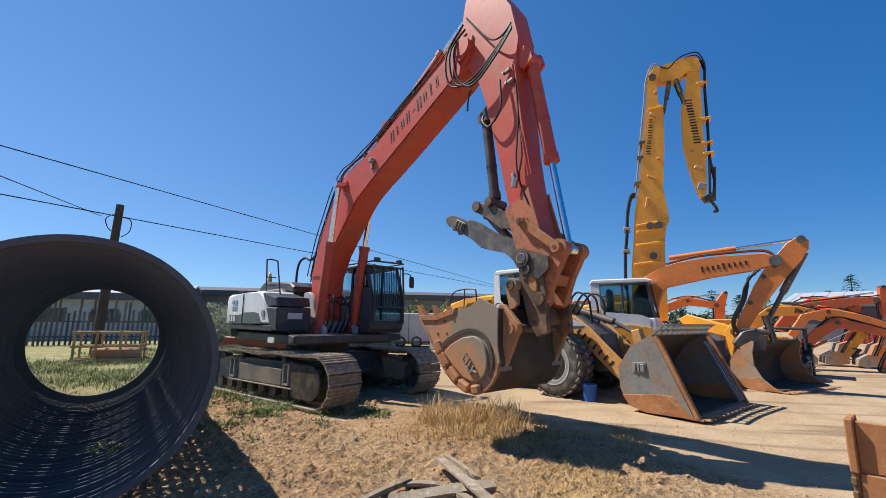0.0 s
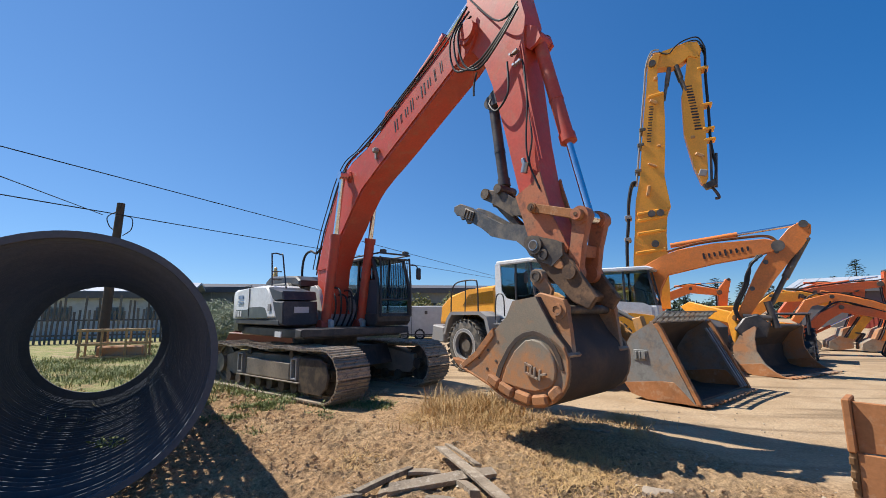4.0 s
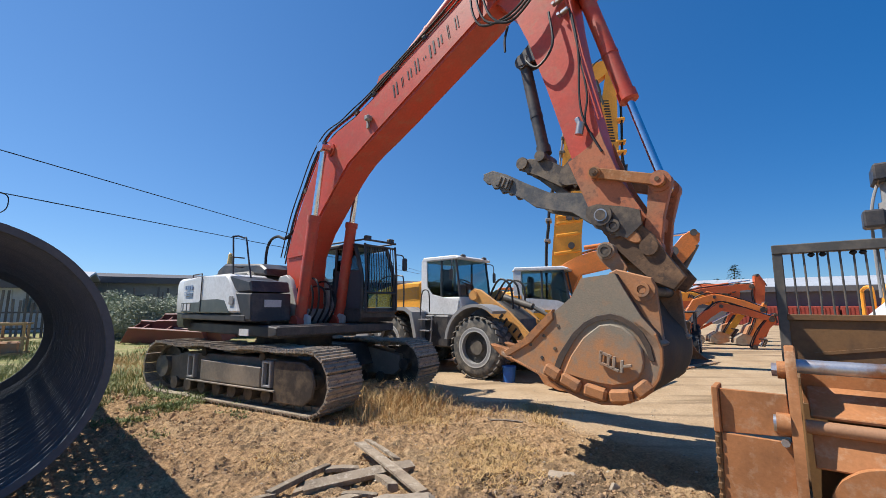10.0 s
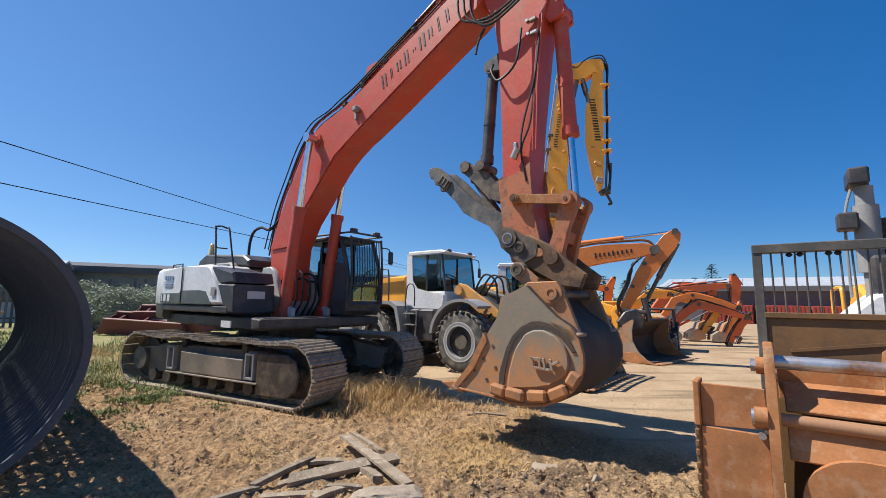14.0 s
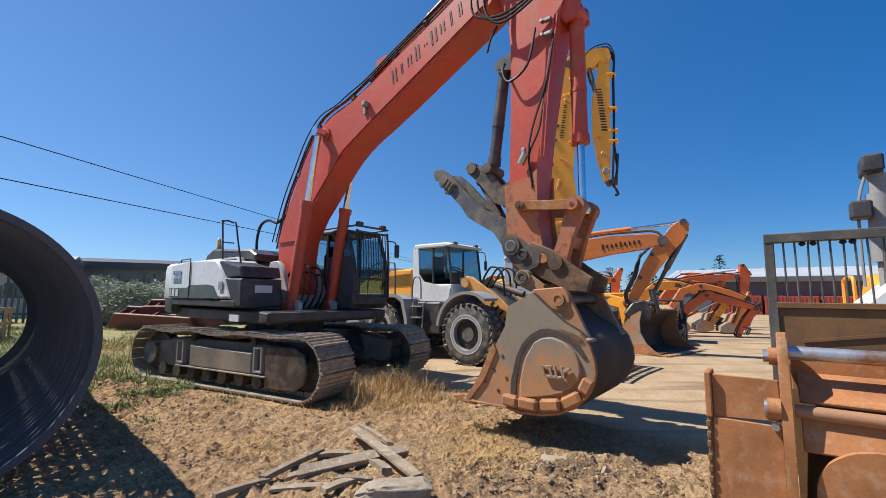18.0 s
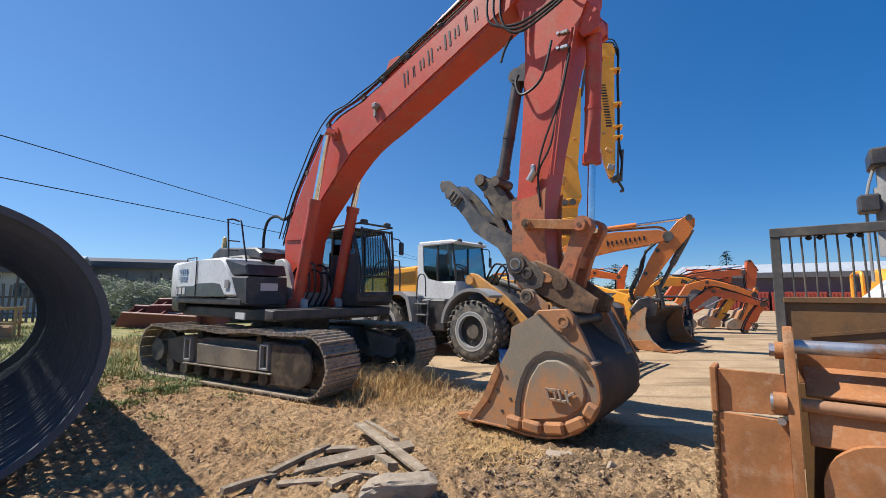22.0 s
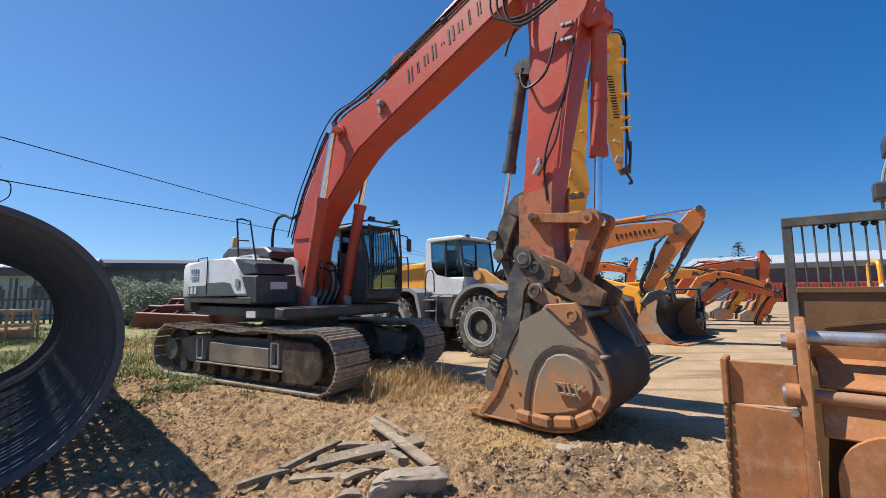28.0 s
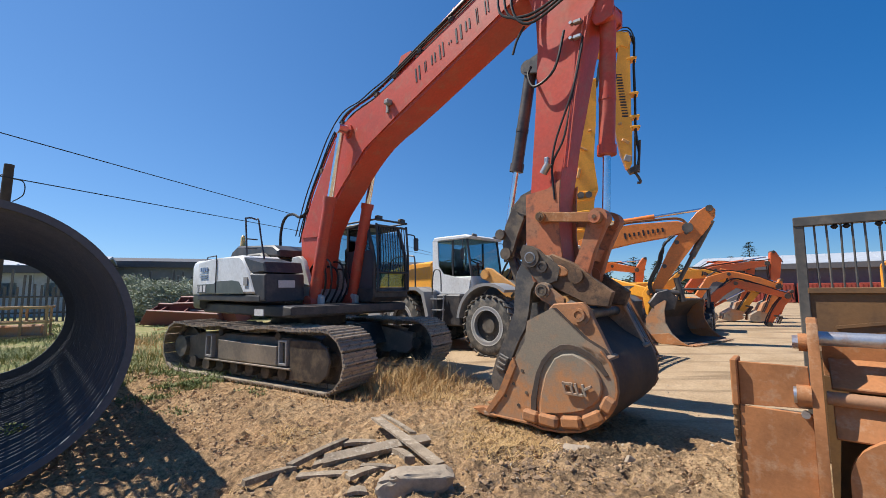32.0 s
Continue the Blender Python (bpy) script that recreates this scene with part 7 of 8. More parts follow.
back_row(9.34, 19.63, -16, "orange-red excavator parked with low bent arm", RED_FAR, ORANGE,
         [(0.6, 0.7), (1.46, 0.92), (1.95, 1.44), (2.49, 1.80), (3.37, 1.58), (4.30, 1.26)], [0.3, 0.34, 0.36, 0.34, 0.28, 0.2],
         [(4.45, 1.45), (4.33, 1.22), (4.04, 0.88), (3.78, 0.45), (3.61, 0.10)], [0.14, 0.30, 0.26, 0.22, 0.16],
         [((2.3, 1.98), (4.36, 1.42), 0.0, 0.05), ((4.25, 1.0), (3.86, 0.12), 0.0, 0.05), ((1.3, 0.6), (2.9, 1.5), 0.16, 0.05)], scale=0.66)
back_row(11.4, 24.62, -16, "red and orange excavator parked with arm folded", RED_FAR, YELLOW,
         [(1.2, 1.5), (1.8, 2.3), (2.5, 2.55), (3.75, 2.75), (4.88, 2.86)], [0.45, 0.5, 0.44, 0.38, 0.3],
         [(5.19, 3.45), (5.30, 3.0), (5.24, 2.4), (5.2, 1.77), (4.8, 0.82)], [0.26, 0.5, 0.42, 0.34, 0.22],
         [((2.6, 2.85), (4.9, 3.2), 0.0, 0.06), ((5.5, 2.9), (5.1, 1.3), 0.0, 0.06)],
         [(4.9, 1.0), (4.5, 0.8), (4.3, 0.35), (4.6, 0.08), (5.2, 0.2), (5.1, 0.8)], 0.9)
back_row(9.72, 22.2, -16, "yellow excavator parked with long low boom", YELLOW, YELLOW,
         [(0.3, 1.4), (1.35, 2.28), (2.3, 2.30), (3.44, 1.95), (4.42, 1.50)], [0.42, 0.45, 0.42, 0.36, 0.26],
         [(4.6, 1.75), (4.35, 1.40), (3.9, 0.75), (3.6, 0.34)], [0.18, 0.32, 0.26, 0.18],
         [((1.6, 2.58), (4.5, 1.70), 0.0, 0.05)],
         [(3.7, 0.5), (3.3, 0.62), (2.95, 0.4), (2.9, 0.12), (3.2, 0.03), (3.7, 0.14)], 0.8, ((2.2, 2.30), (3.2, 2.0), 6, 0.17))
back_row(10.7, 21.6, -18, "orange excavator with thin boom parked in the row", ORANGE, ORANGE,
         [(0.8, 1.2), (1.3, 2.0), (2.1, 2.25), (3.3, 1.95), (4.0, 1.65)], [0.3, 0.34, 0.3, 0.26, 0.2],
         [(4.15, 1.95), (4.0, 1.55), (3.7, 0.8), (3.4, 0.3)], [0.14, 0.26, 0.22, 0.14],
         [((1.8, 2.5), (4.05, 1.85), 0.0, 0.045), ((4.2, 1.5), (3.6, 0.4), 0.0, 0.045)],
         [(3.5, 0.45), (3.1, 0.55), (2.8, 0.35), (2.75, 0.10), (3.0, 0.03), (3.5, 0.12)], 0.66)
back_row(12.6, 26.2, -14, "orange-red excavator with raised arm parked in the row", RED_FAR, ORANGE,
         [(0.8, 1.4), (1.5, 2.5), (2.5, 2.9), (3.9, 2.7)], [0.4, 0.44, 0.4, 0.3],
         [(4.2, 3.1), (4.05, 2.6), (3.9, 1.7), (3.4, 0.7)], [0.2, 0.42, 0.34, 0.2],
         [((1.9, 3.1), (4.1, 3.0), 0.0, 0.055)],
         [(3.5, 0.9), (3.1, 0.75), (2.95, 0.3), (3.2, 0.05), (3.8, 0.25), (3.7, 0.8)], 0.85)
back_row(7.4, 27.4, -12, "orange excavator parked behind the others", ORANGE, ORANGE,
         [(0.2, 1.5), (0.8, 2.5), (2.0, 2.95), (3.4, 2.7)], [0.5, 0.5, 0.46, 0.34],
         [(3.9, 3.4), (3.6, 2.8), (3.5, 1.8), (3.1, 0.8)], [0.25, 0.5, 0.4, 0.24],
         [((1.2, 3.1), (3.7, 3.3), 0.0, 0.06)],
         [(3.2, 1.0), (2.8, 0.8), (2.7, 0.3), (3.0, 0.05), (3.5, 0.3), (3.4, 0.9)], 1.0)
back_row(3.6, 29.0, -8, "yellow excavator parked at the back of the yard", YELLOW, YELLOW,
         [(0.2, 1.5), (0.8, 2.7), (2.0, 3.1), (3.6, 3.0)], [0.5, 0.5, 0.46, 0.34],
         [(4.1, 3.6), (3.8, 3.0), (3.5, 1.8), (3.1, 0.8)], [0.25, 0.5, 0.4, 0.24],
         [((1.2, 3.3), (3.9, 3.5), 0.0, 0.06)],
         [(3.2, 1.0), (2.8, 0.8), (2.7, 0.3), (3.0, 0.05), (3.5, 0.3), (3.4, 0.9)], 1.0, cab=True)

# backhoe and small dark machine between the rows
hoe = thing("compact_tractor", "dark compact tractor with open cab parked on dirt", "tractor", pose(8.72, 16.6, 0, 0, 0, 238))
for x, r in ((-0.8, 0.55), (0.9, 0.38)):
    for y in (-0.7, 0.7):
        wheel(hoe, x, y * 0.7, r, 0.26, RUBBER, 16)
bm = B()
prism(bm, [(-1.2, 0.5), (1.3, 0.45), (1.35, 1.1), (0.3, 1.25), (0.2, 0.9), (-1.2, 0.95)], -0.3, 0.3, 0.05)
part("tractor_body", bm, BLACK, hoe)
bm = B()
for x in (-0.95, 0.15):
    for y in (-0.5, 0.5):
        tube(bm, [(x, y, 0.9), (x, y, 1.55)], 0.035, curve=False)
box(bm, (-0.4, 0, 1.58), (1.3, 1.15, 0.08), 0.03)
part("canopy", bm, BLACK, hoe, "black open canopy")

# white loader with exhaust stack behind the attachment
wl = thing("white_loader", "white loader with grey exhaust pipe and lamps on dirt", "loader", pose(7.62, 6.55, 0, 0, 0, 140))
bm = B()
cyl(bm, (0.55, 0.25, 1.6), (0.55, 0.25, 2.3), 0.10, 24)
cyl(bm, (0.55, 0.25, 2.3), (0.55, 0.25, 3.40), 0.165, 28)
cyl(bm, (0.55, 0.25, 3.40), (0.55, 0.25, 3.72), 0.12, 24)
part("exhaust_pipe", bm, GREY, wl, "grey ribbed exhaust pipe")
bm = B()
tube(bm, [(0.82, 0.30, 1.9), (0.82, 0.30, 3.0), (0.78, 0.30, 3.4), (0.70, 0.28, 3.7)], 0.022)
part("lamp_bracket", bm, GREY, wl)
bm = B()
cyl(bm, (0.30, 0.05, 1.6), (0.30, 0.05, 3.2), 0.085, 20)
part("air_intake", bm, DARK, wl)
for x, y, z, w in ((0.62, 0.25, 3.86, 0.62), (0.80, 0.45, 3.12, 0.36)):
    bm = B()
    box(bm, (x, y, z), (0.26, w, 0.28), 0.03)
    box(bm, (x - 0.1, y - w * 0.5, z), (0.16, 0.02, 0.18))
    part("work_lamp", bm, BLACK, wl, "black double work lamp")
bm = B()
prism(bm, [(-2.6, 0.7), (0.9, 0.7), (0.95, 1.6), (0.6, 1.95), (-0.4, 2.0), (-0.4, 2.3), (-2.6, 2.3)], -0.75, 0.75, 0.06)
part("hood", bm, WHITE, wl, "white engine hood")
box_cab(wl, pose(-1.2, 0, 1.9), 1.5, 1.4, 1.7, WHITE, 0.15, 0.4)
for x in (0.4, -2.2):
    for y in (-1.0, 1.0):
        wheel(wl, x, y, 0.75, 0.5)
bm = B()
box(bm, (0.2, 0.45, 1.9), (0.8, 0.5, 1.3), 0.05)
part("cooler", bm, BLACK, wl, "black cooler housing")

# yellow dumper seen between the bars
dump = thing("yellow_dumper", "yellow dumper parked in front of the warehouse", "dumper", pose(14.6, 13.6, 0, 0, 0, 60))
bm = B()
prism(bm, [(-1.6, 0.8), (-1.6, 1.7), (-1.1, 2.15), (-0.4, 2.5), (0.1, 2.5), (0.3, 1.7), (1.4, 1.5), (1.4, 0.8)], -0.8, 0.8, 0.1)
part("dumper_body", bm, YELLOW, dump)
for y in (-0.9, 0.9):
    bm = B()
    tube(bm, [(0.6, y, 1.5), (0.65, y, 2.3), (0.9, y, 2.45), (1.6, y, 2.4), (1.75, y, 2.2), (1.75, y, 1.5)], 0.06)
    part("handrail", bm, YELLOW, dump, "yellow tubular handrail")
for x in (-1.3, 1.2):
    for y in (-1.0, 1.0):
        wheel(dump, x, y, 0.6, 0.45, lugs=16)

# ---- pole, wires, fence, rack ----
pole = thing("utility_pole", "dark wooden utility pole standing behind the fence", "pole", pose(-17.75, 15.45, 0, -1.0, 1.2, 0))
bm = B()
cyl(bm, (0, 0, -0.2), (0, 0, 6.65), 0.20, 18, 0.15)
part("pole_shaft", bm, POLE_WOOD, pole)
for pts in ([(0.1, 0, 6.1), (0.45, 0.2, 6.0), (0.5, 0.2, 5.5), (0.2, 0.1, 5.2)], [(-0.1, 0, 6.3), (-0.4, -0.2, 6.0), (-0.35, -0.1, 5.6), (-0.12, 0, 5.4)]):
    bm = B()
    tube(bm, pts, 0.02)
    part("wire_loop", bm, RUBBER, pole, "loose black wire loop")
bm = B()
for a, b in (((-17.02, 10.57, 7.32), (-13.17, 25.38, 7.12)), ((-16.91, 10.75, 5.69), (-13.31, 24.67, 5.87))):
    a, b = Vector(a), Vector(b)
    tube(bm, [a.lerp(b, -0.8 + k * 0.45) for k in range(15)], 0.020, 5, curve=False)
tube(bm, [(-13.58, 8.52, 5.39), (-18.02, 15.13, 6.05)], 0.015, 5, curve=False)
wires = part("power_line", bm, RUBBER)
tagged(wires, "black overhead power lines crossing the yard", "wire", kind="stuff")

fence = thing("picket_fence", "old grey fence of uneven upright stakes", "fence", pose(0, 0, 0))
for k in range(70):
    bm = B()
    t = k / 69
    x, y = -31.0 + 15.0 * t, 19.0 + 9.0 * t
    h = random.uniform(1.9, 3.0)
    box(bm, (x, y, h / 2), (0.11, 0.07, h), 0.01, pose(0, 0, 0, random.uniform(-2, 2), random.uniform(-2, 2), 30))
    part("stake", bm, FENCE, fence)
bm = B()
for z in (0.5, 1.4):
    tube(bm, [(-31.0, 19.0, z), (-16.0, 28.0, z)], 0.05, 5, curve=False)
part("rail", bm, FENCE, fence)

rack = thing("steel_rack", "tan weathered steel pipe rack standing in weeds", "rack", pose(-15.75, 14.30, 0, 0, 0, 36))
for x in (-1.05, -0.38, 0.38, 1.05):
    bm = B()
    tube(bm, [(x, -0.3, 0.0), (x, -0.3, 1.2)], 0.05, 6, curve=False)
    tube(bm, [(x, -0.3, 1.15), (x, 0.5, 1.15), (x, 0.5, 0.0)], 0.045, 6, curve=False)
    part("rack_post", bm, RACK, rack, "tan and rusty post")
for z in (0.12, 0.62, 1.13):
    bm = B()
    box(bm, (0, -0.3, z), (2.3, 0.09, 0.09), 0.01)
    box(bm, (0, 0.5, z), (2.3, 0.08, 0.08), 0.01)
    part("rack_rail", bm, RACK, rack)
bm = B()
box(bm, (0.2, 0.1, 0.32), (1.5, 0.6, 0.4), 0.05)
part("crate", bm, RUST, rack)

# rusty red channels stacked by the hedge
for k, (x, y, turn, z) in enumerate(((-13.5, 20.6, 8, 0.0), (-12.7, 21.4, -6, 0.0), (-12.9, 21.6, 14, 0.40))):
    ob = thing("steel_channel", "faded red steel channel section stacked by hedge", "beam", pose(x, y, z + 0.16, 17, -2 if k == 2 else 2, turn), "red steel channels")
    bm = B()
    for s in (-1, 1):
        prism(bm, [(-1.9, 0), (1.9, 0), (1.7, 0.62), (-1.5, 0.72)], s * 0.5 - 0.03, s * 0.5 + 0.03, 0.008)
    box(bm, (0, 0, 0.04), (3.7, 1.0, 0.06), 0.01)
    part("channel_body", bm, SKIP_RED, ob)
    for s in (-1, 1):
        bm = B()
        box(bm, (0.1, s * 0.5, 0.68), (3.2, 0.14, 0.04), 0.01, pose(0, 0, 0, 0, 1.8, 0))
        part("rim", bm, SKIP_RIM, ob, "pale worn rim")
    for x0 in (-1.62, 1.74):
        bm = B()
        box(bm, (x0, 0, 0.33), (0.05, 0.98, 0.58), 0.01, pose(0, 0, 0, 0, 14 if x0 < 0 else -14, 0))
        part("end_plate", bm, SKIP_RED, ob)
    for x0 in (-1.1, 0.0, 1.1):
        bm = B()
        box(bm, (x0, 0, 0.36), (0.08, 0.96, 0.5), 0.01)
        part("stiffener", bm, SKIP_RED, ob)

# white trailer behind the excavator
tr = thing("box_trailer", "white box trailer parked behind the machines", "trailer", pose(-7.4, 27.4, 0, 0, 0, 18))
bm = B()
box(bm, (0, 0, 1.18), (4.2, 2.2, 1.9), 0.06)
part("trailer_box", bm, WALL_PALE, tr)
bm = B()
box(bm, (0, -1.11, 1.18), (0.03, 0.03, 1.9))
box(bm, (0.9, -1.11, 1.7), (0.18, 0.02, 0.2))
box(bm, (0, -1.11, 0.34), (4.1, 0.02, 0.08))
part("trim", bm, BLACK, tr)
for x in (-0.5, 0.5):
    for y in (-1.0, 1.0):
        wheel(tr, x, y, 0.36, 0.22, RUBBER, 12)

# ---- buildings ----
def build_shed(name, label, at, lx, ly, eave, ridge, wall, roof, bays, open_front=False):
    ob = tagged(new(name), label, "building", kind="")
    ob.matrix_basis = at
    bm = B()
    for c, s in (((0, ly / 2, eave / 2), (lx, 0.3, eave)), ((-lx / 2, 0, eave / 2), (0.3, ly, eave)), ((lx / 2, 0, eave / 2), (0.3, ly, eave))):
        box(bm, c, s)
    if not open_front:
        box(bm, (0, -ly / 2, eave / 2), (lx, 0.3, eave))
    part("wall", bm, wall, ob)
    for s in (-1, 1):
        bm = B()
        a = math.degrees(math.atan2(ridge - eave, ly / 2 + 0.6))
        w = math.hypot(ridge - eave, ly / 2 + 0.6)
        box(bm, (0, s * (ly / 4 + 0.3), (eave + ridge) / 2 + 0.1), (lx + 1.2, w, 0.16), 0, pose(0, 0, 0, -s * a))
        slab = part("roof", bm, roof, ob)
        n = int(lx / 1.2) if roof is ROOF and s < 0 else 0
        for k in range(n):
            bm = B()
            box(bm, (-lx / 2 + k * lx / n, s * (ly / 4 + 0.3), (eave + ridge) / 2 + 0.19), (0.07, w, 0.05), 0, pose(0, 0, 0, -s * a))
            part("roof_seam", bm, roof, slab)
    bm = B()
    box(bm, (0, -ly / 2 - 0.6, eave - 0.12), (lx + 1.2, 0.12, 0.5))
    part("fascia", bm, WALL_DARK, ob)
    for k in range(bays + 1):
        bm = B()
        box(bm, (-lx / 2 + k * lx / bays, -ly / 2 - 0.1, eave / 2), (0.25, 0.25, eave))
        part("post", bm, roof if open_front else wall, ob)
    if not open_front and wall is not WALL_DARK:
        for k in range(bays):
            bm = B()
            box(bm, (-lx / 2 + (k + 0.5) * lx / bays, -ly / 2 - 0.16, eave * 0.55), (lx / bays * 0.55, 0.06, 0.9))
            part("window", bm, GLASS_DARK, ob, "dark window")
    return ob


build_shed("warehouse", "long pale metal-roofed open warehouse shed", pose(49.2, 42.6, 0, 0, 0, -36.5), 44.0, 16.0, 3.7, 5.0, WALL_DARK, ROOF, 9)
build_shed("long_building", "long low dark-roofed building behind hedge", pose(-21.0, 45.0, 0, 0, 0, 24), 46.0, 9.0, 4.1, 4.7, WALL_MID, WALL_DARK, 12)
build_shed("pale_building", "pale grey building behind the picket fence", pose(-36.97, 28.15, 0, 0, 0, 32), 19.0, 8.0, 3.3, 4.3, WALL_PALE, ROOF, 6)
for k in range(7):
    c = Vector((31.5, 45.5)) + k * 4.4 * Vector((math.cos(radians(-36.5)), math.sin(radians(-36.5))))
    ob = thing("shipping_container", "faded red container standing under the shed", "container", pose(c.x, c.y, 0, 0, 0, -36.5), "red containers")
    bm = B()
    box(bm, (0, 0, 0.95), (4.2, 2.4, 1.9), 0.03)
    part("container_box", bm, WALL_RED, ob)
    for i in range(14):
        bm = B()
        box(bm, (-1.95 + i * 0.3, -1.22, 0.95), (0.12, 0.06, 1.7))
        part("rib", bm, WALL_RED, ob)
for k, (x, z) in enumerate(((-5, 4.7), (-2, 4.75), (3, 4.7))):
    a = radians(24)
    ob = thing("roof_vent", "small dark vent on the long roof", "vent", pose(-21 + x * math.cos(a) * 2.6, 45 + x * math.sin(a) * 2.6, 4.4), "roof vents")
    bm = B()
    box(bm, (0, 0, 0.2), (0.7, 0.7, 0.5), 0.05)
    part("vent_box", bm, WALL_DARK, ob)


# ---- leaves, grass and stones as loose stuff ----
def leafy(name, mat, lumps, size, per, label, category, kind="stuff"):
    """Many small leaf cards within lumps given as centre and radii."""
    verts, faces = [], []
    for (cx, cy, cz), (rx, ry, rz) in lumps:
        for _ in range(int(per * rx * rz * 4)):
            d = Vector((random.gauss(0, 1), random.gauss(0, 1), random.gauss(0, 1))).normalized() * random.uniform(0.55, 1.05) ** 0.6
            d *= 1 + 0.35 * noise.noise(d * 2.5 + Vector((cx, cy, cz)))
            p = Vector((cx + d.x * rx, cy + d.y * ry, max(cz + d.z * rz, 0.02)))
            u = Vector((random.gauss(0, 1), random.gauss(0, 1), random.gauss(0, 1))).normalized()
            w = u.orthogonal().normalized()
            s = size * random.uniform(0.6, 1.4)
            n = len(verts)
            verts += [p - u * s, p + w * s * 0.45, p + u * s, p - w * s * 0.45]
            faces.append((n, n + 1, n + 2, n + 3))
    me = bpy.data.meshes.new(name)
    me.from_pydata(verts, [], faces)
    me.materials.append(mat)
    return tagged(new(name, me), label, category, kind=kind)


lumps = []
for k in range(24):
    t = 0.36 + 0.64 * k / 23
    lumps.append(((-24 + 14.5 * t + random.uniform(-1, 1), 21.5 + 5.0 * t + random.uniform(-1, 1), random.uniform(0.6, 1.5)), (random.uniform(1.0, 1.8), random.uniform(0.8, 1.4), random.uniform(0.8, 1.2))))
leafy("hedge", LEAF_HAZY, lumps, 0.055, 900, "grey-green overgrown hedge in front of building", "hedge")
leafy("bushes", LEAF, [((-10.5 + 1.3 * k + random.uniform(-0.5, 0.5), 33 + random.uniform(-1, 1), random.uniform(0.8, 1.6)), (1.3, 1.0, random.uniform(0.9, 1.5))) for k in range(9)], 0.12, 240, "green bushes behind the parked loader", "bushes")
leafy("tall_weeds", LEAF_DRY, [((-8.0 + 0.9 * k + random.uniform(-0.3, 0.3), 30.5 + random.uniform(-0.5, 0.5), random.uniform(1.2, 1.9)), (0.8, 0.6, random.uniform(0.9, 1.5))) for k in range(10)], 0.09, 220, "yellow-green tall weeds behind the trailer", "weeds")
leafy("far_trees", PINE, [((-60 + 5.0 * k + random.uniform(-2, 2), 95 + random.uniform(-6, 6), 1.5), (3.2, 2.0, random.uniform(1.5, 2.6))) for k in range(36)], 0.5, 12, "dark far line of trees", "trees")


def pine(x, y, h):
    ob = thing("pine_tree", "dark ragged pine tree far behind the yard", "tree", pose(x, y, 0), "far pines")
    bm = B()
    cyl(bm, (0, 0, 0), (0, 0, h), 0.16, 8, 0.03)
    part("trunk", bm, POLE_WOOD, ob)
    verts, faces = [], []
    for k in range(520):
        z = h * random.uniform(0.3, 1.02)
        r = (0.4 + (h * 1.05 - z) * 0.24) * random.uniform(0.2, 1.15) * (1 + 0.5 * math.sin(z * 4 + x) * math.cos(z * 1.7))
        a = random.uniform(0, 6.28)
        p = Vector((r * math.cos(a), r * math.sin(a), z - r * 0.25))
        u = Vector((math.cos(a), math.sin(a), random.uniform(-0.5, 0.3))) * random.uniform(0.15, 0.36)
        w = Vector((-math.sin(a), math.cos(a), random.uniform(-0.4, 0.4))) * 0.12
        n = len(verts)
        verts += [p - u * 0.4, p + w, p + u, p - w]
        faces.append((n, n + 1, n + 2, n + 3))
    me = bpy.data.meshes.new("crown")
    me.from_pydata(verts, [], faces)
    me.materials.append(PINE)
    c = new("crown", me)
    c.parent = ob


for x, y, h in ((25.8, 65.0, 6.0), (29.0, 64.5, 5.4), (31.0, 62.5, 4.9), (36.6, 59.5, 5.6), (38.4, 58.5, 7.4), (22.5, 67.0, 5.0), (40.4, 57.0, 5.6)):
    pine(x, y, h)


def blades(name, mat, spots, label, category, lean=0.35, width=0.006):
    """Grass blades: each spot gives x, y, spread, height and how many."""
    verts, faces = [], []
    for x, y, spread, height, count in spots:
        for _ in range(count):
            a, r = random.uniform(0, 6.283), spread * math.sqrt(random.random())
            px, py = x + r * math.cos(a), y + r * math.sin(a)
            z = ground_height(px, py) - 0.01
            h = height * random.uniform(0.45, 1.2)
            b, k = random.uniform(0, 6.283), random.uniform(0.1, 1.0) * lean
            ox, oy = math.cos(b), math.sin(b)
            w = width * random.uniform(0.6, 1.5)
            sx, sy = -oy * w, ox * w
            n = len(verts)
            m = 0.55
            verts += [(px - sx, py - sy, z), (px + sx, py + sy, z), (px + sx + ox * h * k * 0.35, py + sy + oy * h * k * 0.35, z + h * m), (px - sx + ox * h * k * 0.35, py - sy + oy * h * k * 0.35, z + h * m), (px + ox * h * k * 1.3, py + oy * h * k * 1.3, z + h)]
            faces += [(n, n + 1, n + 2, n + 3), (n + 3, n + 2, n + 4)]
    me = bpy.data.meshes.new(name)
    me.from_pydata(verts, [], faces)
    me.materials.append(mat)
    return tagged(new(name, me), label, category, kind="stuff")


def scatter(n, x0, x1, y0, y1, keep=lambda x, y: True):
    out = []
    while len(out) < n:
        x, y = random.uniform(x0, x1), random.uniform(y0, y1)
        if keep(x, y):
            out.append((x, y))
    return out


